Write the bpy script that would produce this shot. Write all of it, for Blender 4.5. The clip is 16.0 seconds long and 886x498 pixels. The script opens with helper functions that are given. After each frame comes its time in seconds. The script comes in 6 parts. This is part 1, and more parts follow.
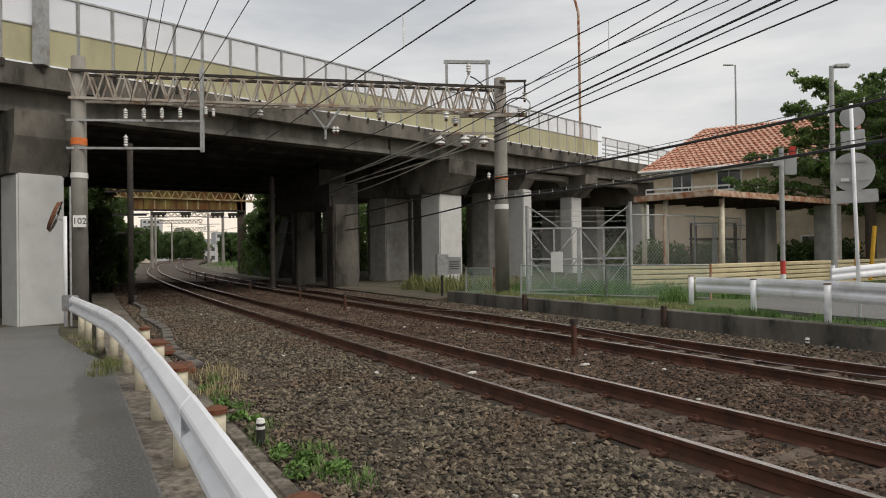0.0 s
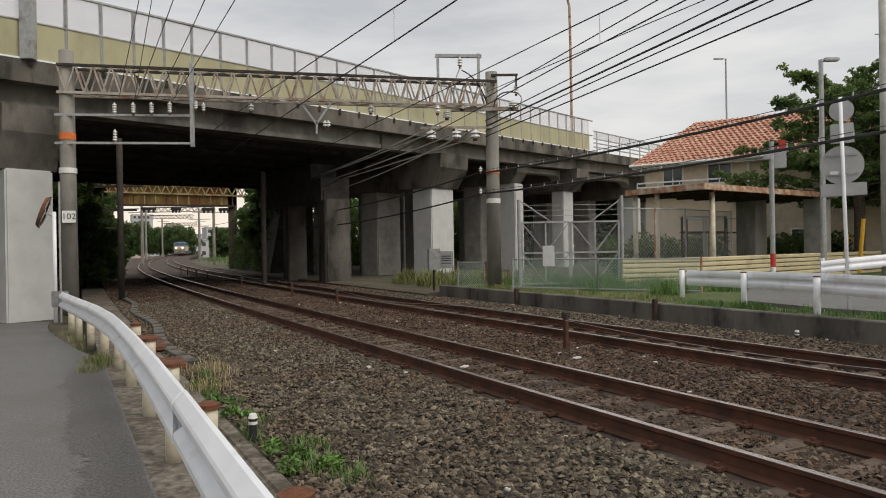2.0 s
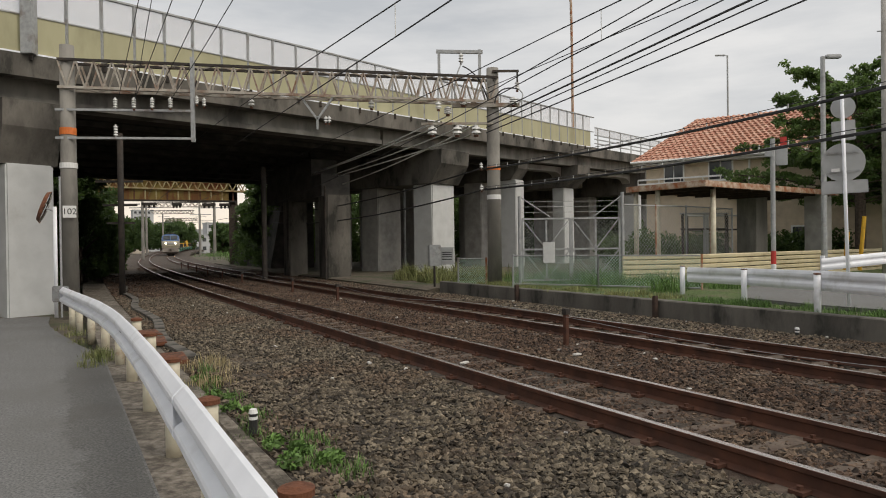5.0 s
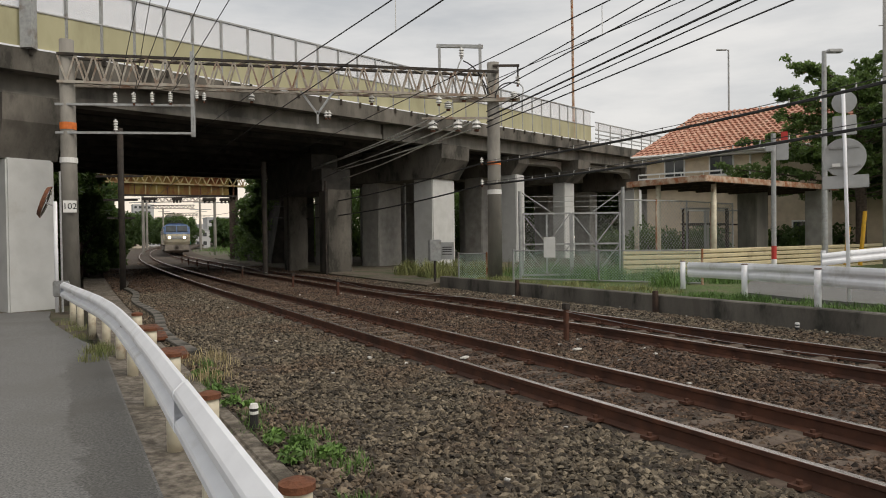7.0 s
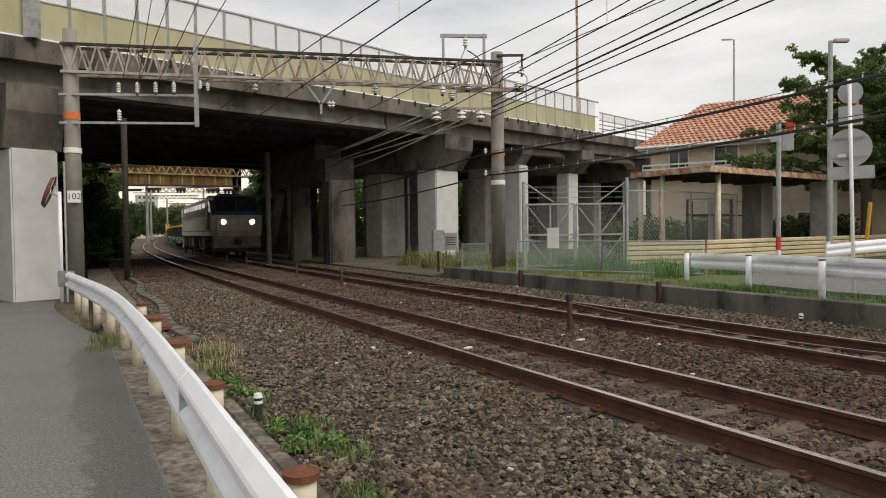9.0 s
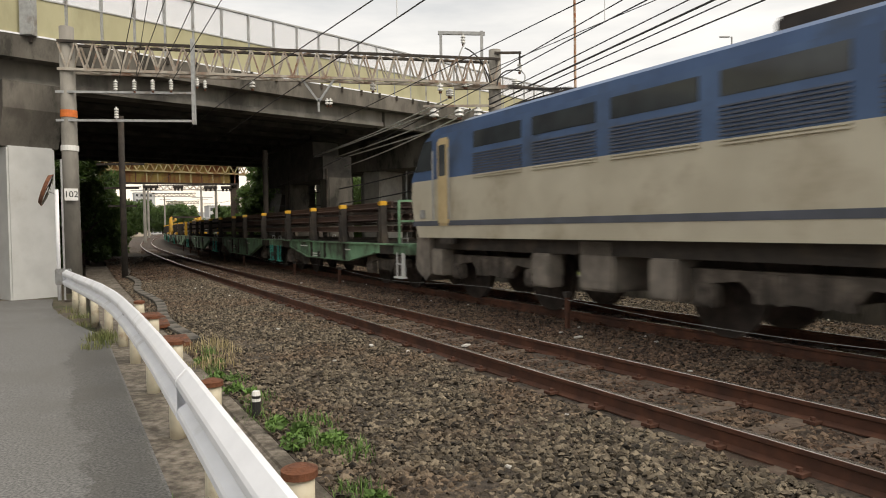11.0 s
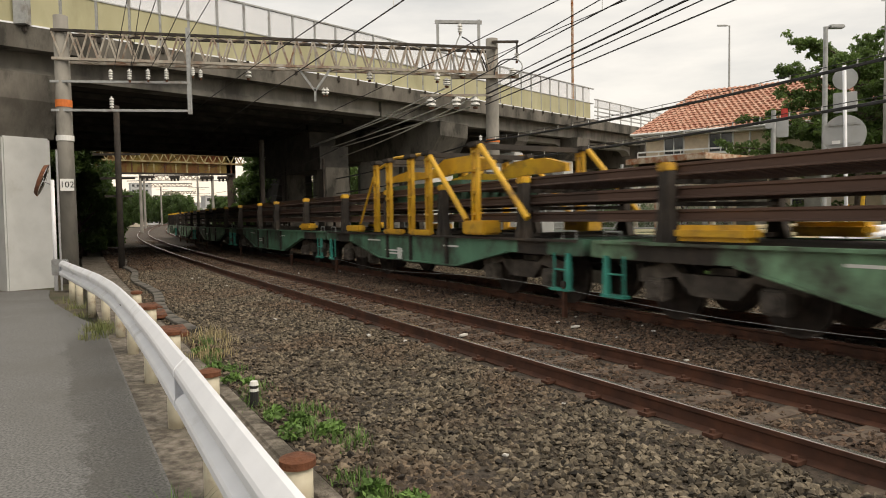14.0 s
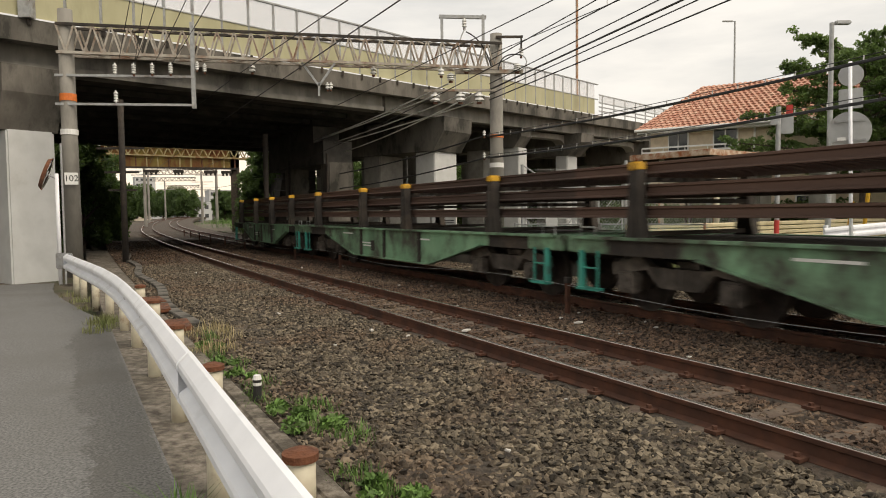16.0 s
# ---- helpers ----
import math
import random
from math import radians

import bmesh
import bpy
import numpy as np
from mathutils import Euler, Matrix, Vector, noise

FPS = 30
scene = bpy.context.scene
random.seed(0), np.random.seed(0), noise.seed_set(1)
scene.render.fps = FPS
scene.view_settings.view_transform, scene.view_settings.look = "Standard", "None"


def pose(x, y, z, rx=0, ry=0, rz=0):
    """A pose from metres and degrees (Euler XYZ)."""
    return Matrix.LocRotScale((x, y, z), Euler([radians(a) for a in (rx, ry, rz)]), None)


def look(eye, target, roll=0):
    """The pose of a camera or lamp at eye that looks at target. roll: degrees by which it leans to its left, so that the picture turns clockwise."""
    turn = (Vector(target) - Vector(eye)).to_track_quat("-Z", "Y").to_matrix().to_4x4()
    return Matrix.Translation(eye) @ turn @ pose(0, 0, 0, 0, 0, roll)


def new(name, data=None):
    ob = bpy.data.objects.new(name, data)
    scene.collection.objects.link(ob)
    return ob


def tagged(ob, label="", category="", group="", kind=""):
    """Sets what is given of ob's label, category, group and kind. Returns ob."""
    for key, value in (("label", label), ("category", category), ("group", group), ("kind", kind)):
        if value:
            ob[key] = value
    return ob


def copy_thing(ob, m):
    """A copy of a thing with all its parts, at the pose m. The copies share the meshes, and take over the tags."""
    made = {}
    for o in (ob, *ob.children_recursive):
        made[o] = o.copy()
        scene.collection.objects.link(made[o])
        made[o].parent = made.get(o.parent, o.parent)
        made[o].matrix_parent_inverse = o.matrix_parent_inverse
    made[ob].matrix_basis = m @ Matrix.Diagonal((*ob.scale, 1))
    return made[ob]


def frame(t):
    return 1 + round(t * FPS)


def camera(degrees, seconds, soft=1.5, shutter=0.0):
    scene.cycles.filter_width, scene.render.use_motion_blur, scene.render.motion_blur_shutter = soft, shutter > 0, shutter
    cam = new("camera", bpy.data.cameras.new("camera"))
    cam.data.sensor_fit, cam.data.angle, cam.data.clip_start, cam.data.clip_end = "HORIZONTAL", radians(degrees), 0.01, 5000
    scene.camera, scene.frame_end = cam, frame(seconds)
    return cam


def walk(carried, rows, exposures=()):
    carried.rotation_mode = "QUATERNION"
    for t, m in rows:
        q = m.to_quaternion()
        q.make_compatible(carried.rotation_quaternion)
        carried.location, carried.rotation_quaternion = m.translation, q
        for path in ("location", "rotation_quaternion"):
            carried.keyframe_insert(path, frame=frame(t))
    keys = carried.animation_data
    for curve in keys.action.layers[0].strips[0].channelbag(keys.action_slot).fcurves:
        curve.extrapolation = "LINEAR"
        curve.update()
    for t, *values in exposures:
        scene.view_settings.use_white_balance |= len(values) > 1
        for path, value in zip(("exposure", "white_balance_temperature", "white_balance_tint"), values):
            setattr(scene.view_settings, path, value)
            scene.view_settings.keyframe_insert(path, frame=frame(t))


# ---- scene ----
EYE = (0.0, 0.0, 1.444)
cam = camera(66.35, 16.0, soft=1.0, shutter=0.16)
# seconds, turn to the right, tilt up, roll (degrees)
TURNS = [(0.0, 0.0, 0.407, -0.733), (0.5, 0.115, 0.351, -0.856), (1.0, 0.331, 0.208, -0.948), (1.5, 0.621, 0.062, -1.02),
         (2.0, 0.675, -0.084, -0.951), (2.5, 0.603, -0.179, -0.943), (3.0, 0.539, -0.226, -0.916), (3.5, 0.471, -0.295, -0.915),
         (4.0, 0.588, -0.279, -0.829), (6.5, 0.624, -0.78, -0.74), (7.0, 0.59, -0.842, -0.76), (7.5, 0.606, -0.849, -0.657),
         (8.0, 0.569, -0.896, -0.608), (8.5, 0.365, -1.242, -0.632), (9.0, 0.285, -1.636, -0.686), (11.5, 0.55, -1.928, -0.732),
         (12.0, 0.67, -2.102, -0.689), (12.5, 0.672, -2.33, -0.767), (13.0, 0.69, -2.468, -0.797), (13.5, 0.752, -2.418, -0.852),
         (14.0, 0.677, -2.7, -0.835), (14.5, 0.504, -3.161, -0.759), (15.0, 0.144, -3.342, -0.65), (15.5, 0.209, -3.196, -0.606),
         (16.0, 0.4, -3.092, -0.588)]


def aim(yaw, pitch):
    a, p = radians(yaw), radians(pitch)
    return (math.sin(a) * math.cos(p), math.cos(a) * math.cos(p), EYE[2] + math.sin(p))


walk(cam, [(t, look(EYE, aim(y, p), r)) for t, y, p, r in TURNS], exposures=[(0, -0.1, 6800, 10), (4, -0.12, 6800, 10), (8.5, -0.08, 6950, 10), (9.0, 0.08, 6950, 10), (11.5, 0.31, 7250, 10), (12.5, 0.21, 7300, 10), (14.5, 0.19, 7450, 10), (16, 0.19, 7450, 10)])

# ---- world and sun: a bright overcast evening ----
world = bpy.data.worlds.new("overcast_sky")
scene.world = world
world.use_nodes = True
wn, wl = world.node_tree.nodes, world.node_tree.links
wn.clear()
w_out = wn.new("ShaderNodeOutputWorld")
w_bg = wn.new("ShaderNodeBackground")
w_sky = wn.new("ShaderNodeTexSky")
w_sky.sky_type = "NISHITA"
w_sky.sun_disc = False
w_sky.sun_elevation, w_sky.sun_rotation = radians(50), radians(127)
w_sky.dust_density = 4.0
w_co = wn.new("ShaderNodeTexCoord")
w_map = wn.new("ShaderNodeMapping")
w_map.inputs["Scale"].default_value = (1.0, 1.0, 4.5)
w_cl = wn.new("ShaderNodeTexNoise")
w_cl.inputs["Scale"].default_value = 2.3
w_cl.inputs["Detail"].default_value = 7.0
w_cl.inputs["Roughness"].default_value = 0.55
w_rp = wn.new("ShaderNodeValToRGB")
w_rp.color_ramp.elements[0].position, w_rp.color_ramp.elements[0].color = 0.34, (5.2, 5.5, 5.9, 1)
w_rp.color_ramp.elements[1].position, w_rp.color_ramp.elements[1].color = 0.62, (7.9, 8.0, 8.15, 1)
w_mix = wn.new("ShaderNodeMix")
w_mix.data_type = "RGBA"
w_mix.inputs["Factor"].default_value = 0.88
wl.new(w_co.outputs["Generated"], w_map.inputs["Vector"])
wl.new(w_map.outputs["Vector"], w_cl.inputs["Vector"])
wl.new(w_cl.outputs["Fac"], w_rp.inputs["Fac"])
wl.new(w_sky.outputs["Color"], w_mix.inputs["A"])
wl.new(w_rp.outputs["Color"], w_mix.inputs["B"])
w_sep = wn.new("ShaderNodeSeparateXYZ")
w_low = wn.new("ShaderNodeMapRange")
w_low.interpolation_type = "SMOOTHSTEP"
w_low.inputs["From Min"].default_value, w_low.inputs["From Max"].default_value = 0.16, 0.0
w_warm = wn.new("ShaderNodeMix")
w_warm.data_type = "RGBA"
w_warm.inputs["B"].default_value = (9.6, 8.5, 7.2, 1)
wl.new(w_co.outputs["Generated"], w_sep.inputs["Vector"])
wl.new(w_sep.outputs["Z"], w_low.inputs["Value"])
wl.new(w_low.outputs["Result"], w_warm.inputs["Factor"])
wl.new(w_mix.outputs["Result"], w_warm.inputs["A"])
wl.new(w_warm.outputs["Result"], w_bg.inputs["Color"])
w_bg.inputs["Strength"].default_value = 0.116
wl.new(w_bg.outputs["Background"], w_out.inputs["Surface"])

sun_data = bpy.data.lights.new("sun", "SUN")
sun_data.energy, sun_data.angle, sun_data.color = 1.75, radians(40), (1.0, 0.94, 0.86)
sun = new("sun", sun_data)
sun.matrix_world = look((0, 0, 50), (-33.4, 25.2, 0))

# ---- materials ----


def mat(name, c1, c2=None, scale=6.0, rough=0.8, metal=0.0, bump=0.15, stain=None, stain_scale=0.7, stain_amount=0.5, rnd=0.0, stretch=(1, 1, 1), bscale=None, spec=0.5):
    """A surface of two mixed tones with fine relief and larger stains."""
    m = bpy.data.materials.new(name)
    m.use_nodes = True
    n, l = m.node_tree.nodes, m.node_tree.links
    b = n["Principled BSDF"]
    b.inputs["Roughness"].default_value, b.inputs["Metallic"].default_value = rough, metal
    b.inputs["Specular IOR Level"].default_value = spec
    c2 = c2 or tuple(v * 0.75 for v in c1)
    co = n.new("ShaderNodeTexCoord")
    mp = n.new("ShaderNodeMapping")
    mp.inputs["Scale"].default_value = stretch
    l.new(co.outputs["Object"], mp.inputs["Vector"])
    t = n.new("ShaderNodeTexNoise")
    t.inputs["Scale"].default_value, t.inputs["Detail"].default_value = scale, 6.0
    l.new(mp.outputs["Vector"], t.inputs["Vector"])
    r = n.new("ShaderNodeValToRGB")
    r.color_ramp.elements[0].position, r.color_ramp.elements[0].color = 0.35, (*c2, 1)
    r.color_ramp.elements[1].position, r.color_ramp.elements[1].color = 0.65, (*c1, 1)
    l.new(t.outputs["Fac"], r.inputs["Fac"])
    col = r.outputs["Color"]
    if stain:
        t2 = n.new("ShaderNodeTexNoise")
        t2.inputs["Scale"].default_value, t2.inputs["Detail"].default_value, t2.inputs["Roughness"].default_value = stain_scale, 8.0, 0.65
        l.new(mp.outputs["Vector"], t2.inputs["Vector"])
        r2 = n.new("ShaderNodeValToRGB")
        a = 0.62 - 0.3 * stain_amount
        r2.color_ramp.elements[0].position, r2.color_ramp.elements[1].position = a, a + 0.18
        l.new(t2.outputs["Fac"], r2.inputs["Fac"])
        x = n.new("ShaderNodeMix")
        x.data_type = "RGBA"
        l.new(r2.outputs["Color"], x.inputs["Factor"])
        l.new(col, x.inputs["A"])
        x.inputs["B"].default_value = (*stain, 1)
        col = x.outputs["Result"]
    if rnd:
        g = n.new("ShaderNodeNewGeometry")
        h = n.new("ShaderNodeHueSaturation")
        mr = n.new("ShaderNodeMapRange")
        mr.inputs["To Min"].default_value, mr.inputs["To Max"].default_value = 1 - rnd, 1 + rnd
        l.new(g.outputs["Random Per Island"], mr.inputs["Value"])
        l.new(mr.outputs["Result"], h.inputs["Value"])
        l.new(col, h.inputs["Color"])
        col = h.outputs["Color"]
    l.new(col, b.inputs["Base Color"])
    if bump:
        t3 = n.new("ShaderNodeTexNoise")
        t3.inputs["Scale"].default_value, t3.inputs["Detail"].default_value = bscale or scale * 4, 5.0
        l.new(co.outputs["Object"], t3.inputs["Vector"])
        bp = n.new("ShaderNodeBump")
        bp.inputs["Strength"].default_value, bp.inputs["Distance"].default_value = bump, 0.02
        l.new(t3.outputs["Fac"], bp.inputs["Height"])
        l.new(bp.outputs["Normal"], b.inputs["Normal"])
    return m


def glow(name, c, power):
    m = mat(name, c, c, bump=0)
    b = m.node_tree.nodes["Principled BSDF"]
    b.inputs["Emission Color"].default_value, b.inputs["Emission Strength"].default_value = (*c, 1), power
    return m


M = {}
M["asphalt"] = mat("asphalt", (0.215, 0.214, 0.207), (0.085, 0.085, 0.083), 55, 0.8, 0, 0.25, (0.125, 0.122, 0.114), 0.45, 0.45)
M["asphalt_patch"] = mat("asphalt_patch", (0.16, 0.156, 0.147), (0.06, 0.06, 0.057), 55, 0.75, 0, 0.3, (0.1, 0.096, 0.088), 1.3, 0.45)
M["gravel_edge"] = mat("gravel_edge", (0.25, 0.22, 0.18), (0.085, 0.07, 0.055), 14, 0.95, 0, 0.8, (0.07, 0.06, 0.045), 2.0, 0.5)
M["earth"] = mat("earth", (0.14, 0.115, 0.085), (0.08, 0.066, 0.05), 8, 0.95, 0, 0.6, (0.05, 0.065, 0.025), 0.6, 0.5)
M["ballast"] = mat("ballast", (0.09, 0.071, 0.053), (0.03, 0.024, 0.019), 22, 0.95, 0, 1.0, (0.08, 0.05, 0.034), 0.5, 0.5)
M["stone"] = mat("stone", (0.16, 0.132, 0.094), (0.06, 0.048, 0.034), 9, 0.9, 0, 0.5, (0.105, 0.07, 0.046), 0.45, 0.5, rnd=0.85)
M["stone_rusty"] = mat("stone_rusty", (0.105, 0.066, 0.043), (0.052, 0.032, 0.022), 9, 0.9, 0, 0.5, (0.14, 0.104, 0.072), 0.6, 0.4, rnd=0.8)
M["rail_side"] = mat("rail_side", (0.118, 0.046, 0.025), (0.066, 0.027, 0.016), 5, 0.85, 0.1, 0.2, (0.05, 0.023, 0.015), 1.2, 0.5)
M["rail_top"] = mat("rail_top", (0.66, 0.6, 0.56), (0.5, 0.44, 0.4), 3, 0.26, 0.9, 0.05)
M["rail_top_dull"] = mat("rail_top_dull", (0.3, 0.23, 0.19), (0.2, 0.14, 0.11), 3, 0.4, 0.7, 0.05)
M["sleeper"] = mat("sleeper", (0.155, 0.12, 0.092), (0.085, 0.062, 0.047), 7, 0.9, 0, 0.4, (0.065, 0.04, 0.028), 1.5, 0.55)
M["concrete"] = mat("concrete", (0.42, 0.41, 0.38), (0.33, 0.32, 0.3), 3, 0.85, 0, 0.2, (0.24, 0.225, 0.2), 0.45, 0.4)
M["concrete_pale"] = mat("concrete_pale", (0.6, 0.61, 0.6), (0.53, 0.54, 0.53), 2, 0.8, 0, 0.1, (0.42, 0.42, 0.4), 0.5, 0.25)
M["concrete_grimy"] = mat("concrete_grimy", (0.3, 0.285, 0.255), (0.19, 0.18, 0.16), 1.6, 0.9, 0, 0.3, (0.085, 0.08, 0.072), 0.55, 0.5, stretch=(1, 1, 0.35))
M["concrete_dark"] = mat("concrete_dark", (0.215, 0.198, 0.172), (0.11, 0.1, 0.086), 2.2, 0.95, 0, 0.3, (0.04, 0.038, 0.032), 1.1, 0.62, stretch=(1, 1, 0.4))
M["white_paint"] = mat("white_paint", (0.86, 0.88, 0.92), (0.79, 0.81, 0.85), 4, 0.38, 0, 0.04, (0.55, 0.55, 0.54), 1.4, 0.2)
M["cream_paint"] = mat("cream_paint", (0.68, 0.64, 0.5), (0.56, 0.5, 0.38), 7, 0.55, 0, 0.1, (0.3, 0.17, 0.09), 3.0, 0.22)
M["rust"] = mat("rust", (0.2, 0.075, 0.035), (0.1, 0.038, 0.02), 12, 0.9, 0, 0.5, (0.055, 0.03, 0.02), 4, 0.45)
M["rust_paint"] = mat("rust_paint", (0.56, 0.46, 0.36), (0.34, 0.2, 0.12), 5, 0.8, 0, 0.3, (0.3, 0.095, 0.03), 3.4, 0.55)
M["black_bolt"] = mat("black_bolt", (0.05, 0.05, 0.055), (0.03, 0.03, 0.03), 30, 0.6, 0.4, 0)
M["galvanised"] = mat("galvanised", (0.42, 0.43, 0.43), (0.32, 0.33, 0.33), 9, 0.5, 0.35, 0.05, (0.2, 0.17, 0.14), 2, 0.25)
M["truss_paint"] = mat("truss_paint", (0.44, 0.41, 0.36), (0.33, 0.29, 0.24), 5, 0.7, 0.1, 0.1, (0.2, 0.1, 0.055), 1.6, 0.45)
M["truss_rust"] = mat("truss_rust", (0.25, 0.185, 0.05), (0.17, 0.105, 0.03), 1.4, 0.85, 0, 0.2, (0.15, 0.045, 0.014), 1.1, 0.6, stretch=(1, 1, 0.3))
M["truss_pale"] = mat("truss_pale", (0.42, 0.37, 0.2), (0.3, 0.22, 0.1), 2, 0.8, 0, 0.1, (0.2, 0.075, 0.025), 1.5, 0.45)
M["wire"] = mat("wire", (0.045, 0.045, 0.05), (0.03, 0.03, 0.03), 9, 0.6, 0.3, 0)
M["wire_bright"] = mat("wire_bright", (0.72, 0.72, 0.7), (0.6, 0.6, 0.58), 9, 0.4, 0.5, 0)
M["porcelain"] = mat("porcelain", (0.75, 0.75, 0.73), (0.6, 0.6, 0.58), 9, 0.25, 0, 0)
M["panel_green"] = mat("panel_green", (0.44, 0.42, 0.265), (0.38, 0.36, 0.22), 1.3, 0.55, 0, 0.04, (0.3, 0.285, 0.17), 0.6, 0.35, stretch=(1, 1, 0.3))
# near-black concrete: the shade under the bridge is put into this colour
M["concrete_shaded"] = mat("concrete_shaded", (0.085, 0.078, 0.07), (0.05, 0.046, 0.042), 2.2, 0.95, 0, 0.3, (0.03, 0.03, 0.027), 0.8, 0.5)
M["dark_void"] = mat("dark_void", (0.02, 0.02, 0.02), (0.012, 0.012, 0.012), 4, 0.9, 0, 0)
M["orange_band"] = mat("orange_band", (0.75, 0.2, 0.04), (0.6, 0.15, 0.03), 9, 0.6, 0, 0.05)
M["sign_white"] = mat("sign_white", (0.8, 0.8, 0.78), (0.72, 0.72, 0.7), 5, 0.5, 0, 0)
M["sign_back"] = mat("sign_back", (0.46, 0.47, 0.47), (0.4, 0.41, 0.41), 5, 0.45, 0.3, 0.03, (0.33, 0.33, 0.32), 2, 0.2)
M["red_paint"] = mat("red_paint", (0.6, 0.05, 0.04), (0.45, 0.04, 0.03), 9, 0.5, 0, 0)
M["ink"] = mat("ink", (0.03, 0.03, 0.03), (0.02, 0.02, 0.02), 9, 0.7, 0, 0)
M["leaf"] = mat("leaf", (0.085, 0.14, 0.04), (0.04, 0.075, 0.022), 0.8, 0.6, 0, 0, rnd=0.5)
M["leaf_dark"] = mat("leaf_dark", (0.075, 0.125, 0.04), (0.035, 0.065, 0.022), 0.7, 0.6, 0, 0, rnd=0.5)
M["leaf_tree"] = mat("leaf_tree", (0.115, 0.18, 0.05), (0.055, 0.1, 0.026), 0.8, 0.55, 0, 0, rnd=0.55)
M["litter"] = mat("litter", (0.72, 0.7, 0.66), (0.5, 0.48, 0.45), 12, 0.7, 0, 0.1)
M["rusted_steel"] = mat("rusted_steel", (0.07, 0.042, 0.03), (0.04, 0.026, 0.02), 6, 0.85, 0.1, 0.3)
M["grass"] = mat("grass", (0.12, 0.22, 0.05), (0.07, 0.135, 0.03), 2, 0.7, 0, 0, rnd=0.45)
M["grass_dry"] = mat("grass_dry", (0.25, 0.25, 0.105), (0.14, 0.17, 0.055), 2, 0.8, 0, 0, rnd=0.5)
M["grass_straw"] = mat("grass_straw", (0.4, 0.33, 0.19), (0.25, 0.21, 0.1), 2, 0.8, 0, 0, rnd=0.4)
M["turf"] = mat("turf", (0.1, 0.15, 0.04), (0.055, 0.08, 0.025), 14, 0.95, 0, 0.8, (0.13, 0.11, 0.07), 0.8, 0.35)
M["bark"] = mat("bark", (0.12, 0.09, 0.07), (0.06, 0.045, 0.035), 12, 0.95, 0, 0.6)
M["roof_tile"] = mat("roof_tile", (0.5, 0.26, 0.18), (0.36, 0.16, 0.11), 3, 0.75, 0, 0.1, (0.6, 0.4, 0.3), 3.2, 0.5)
M["house_wall"] = mat("house_wall", (0.68, 0.57, 0.43), (0.6, 0.5, 0.37), 3, 0.9, 0, 0.15, (0.42, 0.34, 0.25), 0.5, 0.2)
M["house_wall_pale"] = mat("house_wall_pale", (0.62, 0.56, 0.42), (0.55, 0.5, 0.38), 3, 0.9, 0, 0.15)
M["corrugated"] = mat("corrugated", (0.62, 0.54, 0.35), (0.52, 0.45, 0.29), 3, 0.6, 0, 0.05, (0.28, 0.2, 0.12), 1.5, 0.25)
M["fence_wire"] = mat("fence_wire", (0.42, 0.58, 0.49), (0.33, 0.46, 0.39), 9, 0.55, 0.2, 0)
M["far_building"] = mat("far_building", (0.5, 0.51, 0.52), (0.44, 0.45, 0.46), 0.4, 0.9, 0, 0, (0.36, 0.37, 0.38), 0.1, 0.3)
M["far_building_warm"] = mat("far_building_warm", (0.6, 0.54, 0.45), (0.52, 0.46, 0.38), 0.4, 0.9, 0, 0)
M["wagon_green"] = mat("wagon_green", (0.23, 0.42, 0.26), (0.15, 0.3, 0.18), 1.6, 0.6, 0, 0.08, (0.055, 0.055, 0.042), 1.3, 0.62, stretch=(1, 0.9, 0.7))
M["wagon_green_dark"] = mat("wagon_green_dark", (0.12, 0.29, 0.19), (0.075, 0.19, 0.125), 1.6, 0.55, 0, 0.08, (0.04, 0.045, 0.036), 1.3, 0.6, stretch=(1, 0.9, 0.7))
M["machine_green"] = mat("machine_green", (0.05, 0.13, 0.085), (0.035, 0.09, 0.06), 4, 0.6, 0, 0.05, (0.03, 0.03, 0.026), 3, 0.4)
M["wagon_teal"] = mat("wagon_teal", (0.05, 0.38, 0.3), (0.04, 0.28, 0.22), 4, 0.5, 0, 0.05, (0.06, 0.07, 0.06), 3, 0.25)
M["grime"] = mat("grime", (0.05, 0.042, 0.036), (0.03, 0.026, 0.023), 5, 0.85, 0.1, 0.3, (0.085, 0.065, 0.05), 1.6, 0.4)
M["bogie"] = mat("bogie", (0.1, 0.085, 0.072), (0.05, 0.042, 0.036), 6, 0.8, 0.1, 0.3, (0.19, 0.16, 0.135), 2.6, 0.45)
M["wheel_steel"] = mat("wheel_steel", (0.11, 0.09, 0.08), (0.06, 0.05, 0.045), 6, 0.6, 0.5, 0.1)
M["load_rail"] = mat("load_rail", (0.13, 0.075, 0.055), (0.075, 0.045, 0.035), 3, 0.7, 0.3, 0.1, (0.05, 0.035, 0.03), 0.8, 0.45)
M["yellow_paint"] = mat("yellow_paint", (0.72, 0.42, 0.03), (0.6, 0.33, 0.03), 4, 0.5, 0, 0.05, (0.22, 0.12, 0.04), 2.5, 0.3)
M["loco_blue"] = mat("loco_blue", (0.07, 0.135, 0.27), (0.05, 0.1, 0.21), 1.5, 0.42, 0, 0.03, (0.05, 0.075, 0.12), 0.8, 0.35)
M["loco_cream"] = mat("loco_cream", (0.56, 0.52, 0.41), (0.47, 0.43, 0.33), 1.2, 0.5, 0, 0.03, (0.35, 0.3, 0.21), 0.7, 0.35)
M["loco_door"] = mat("loco_door", (0.6, 0.47, 0.26), (0.5, 0.38, 0.2), 3, 0.5, 0, 0.03)
M["loco_stripe"] = mat("loco_stripe", (0.09, 0.1, 0.13), (0.07, 0.08, 0.1), 3, 0.5, 0, 0)
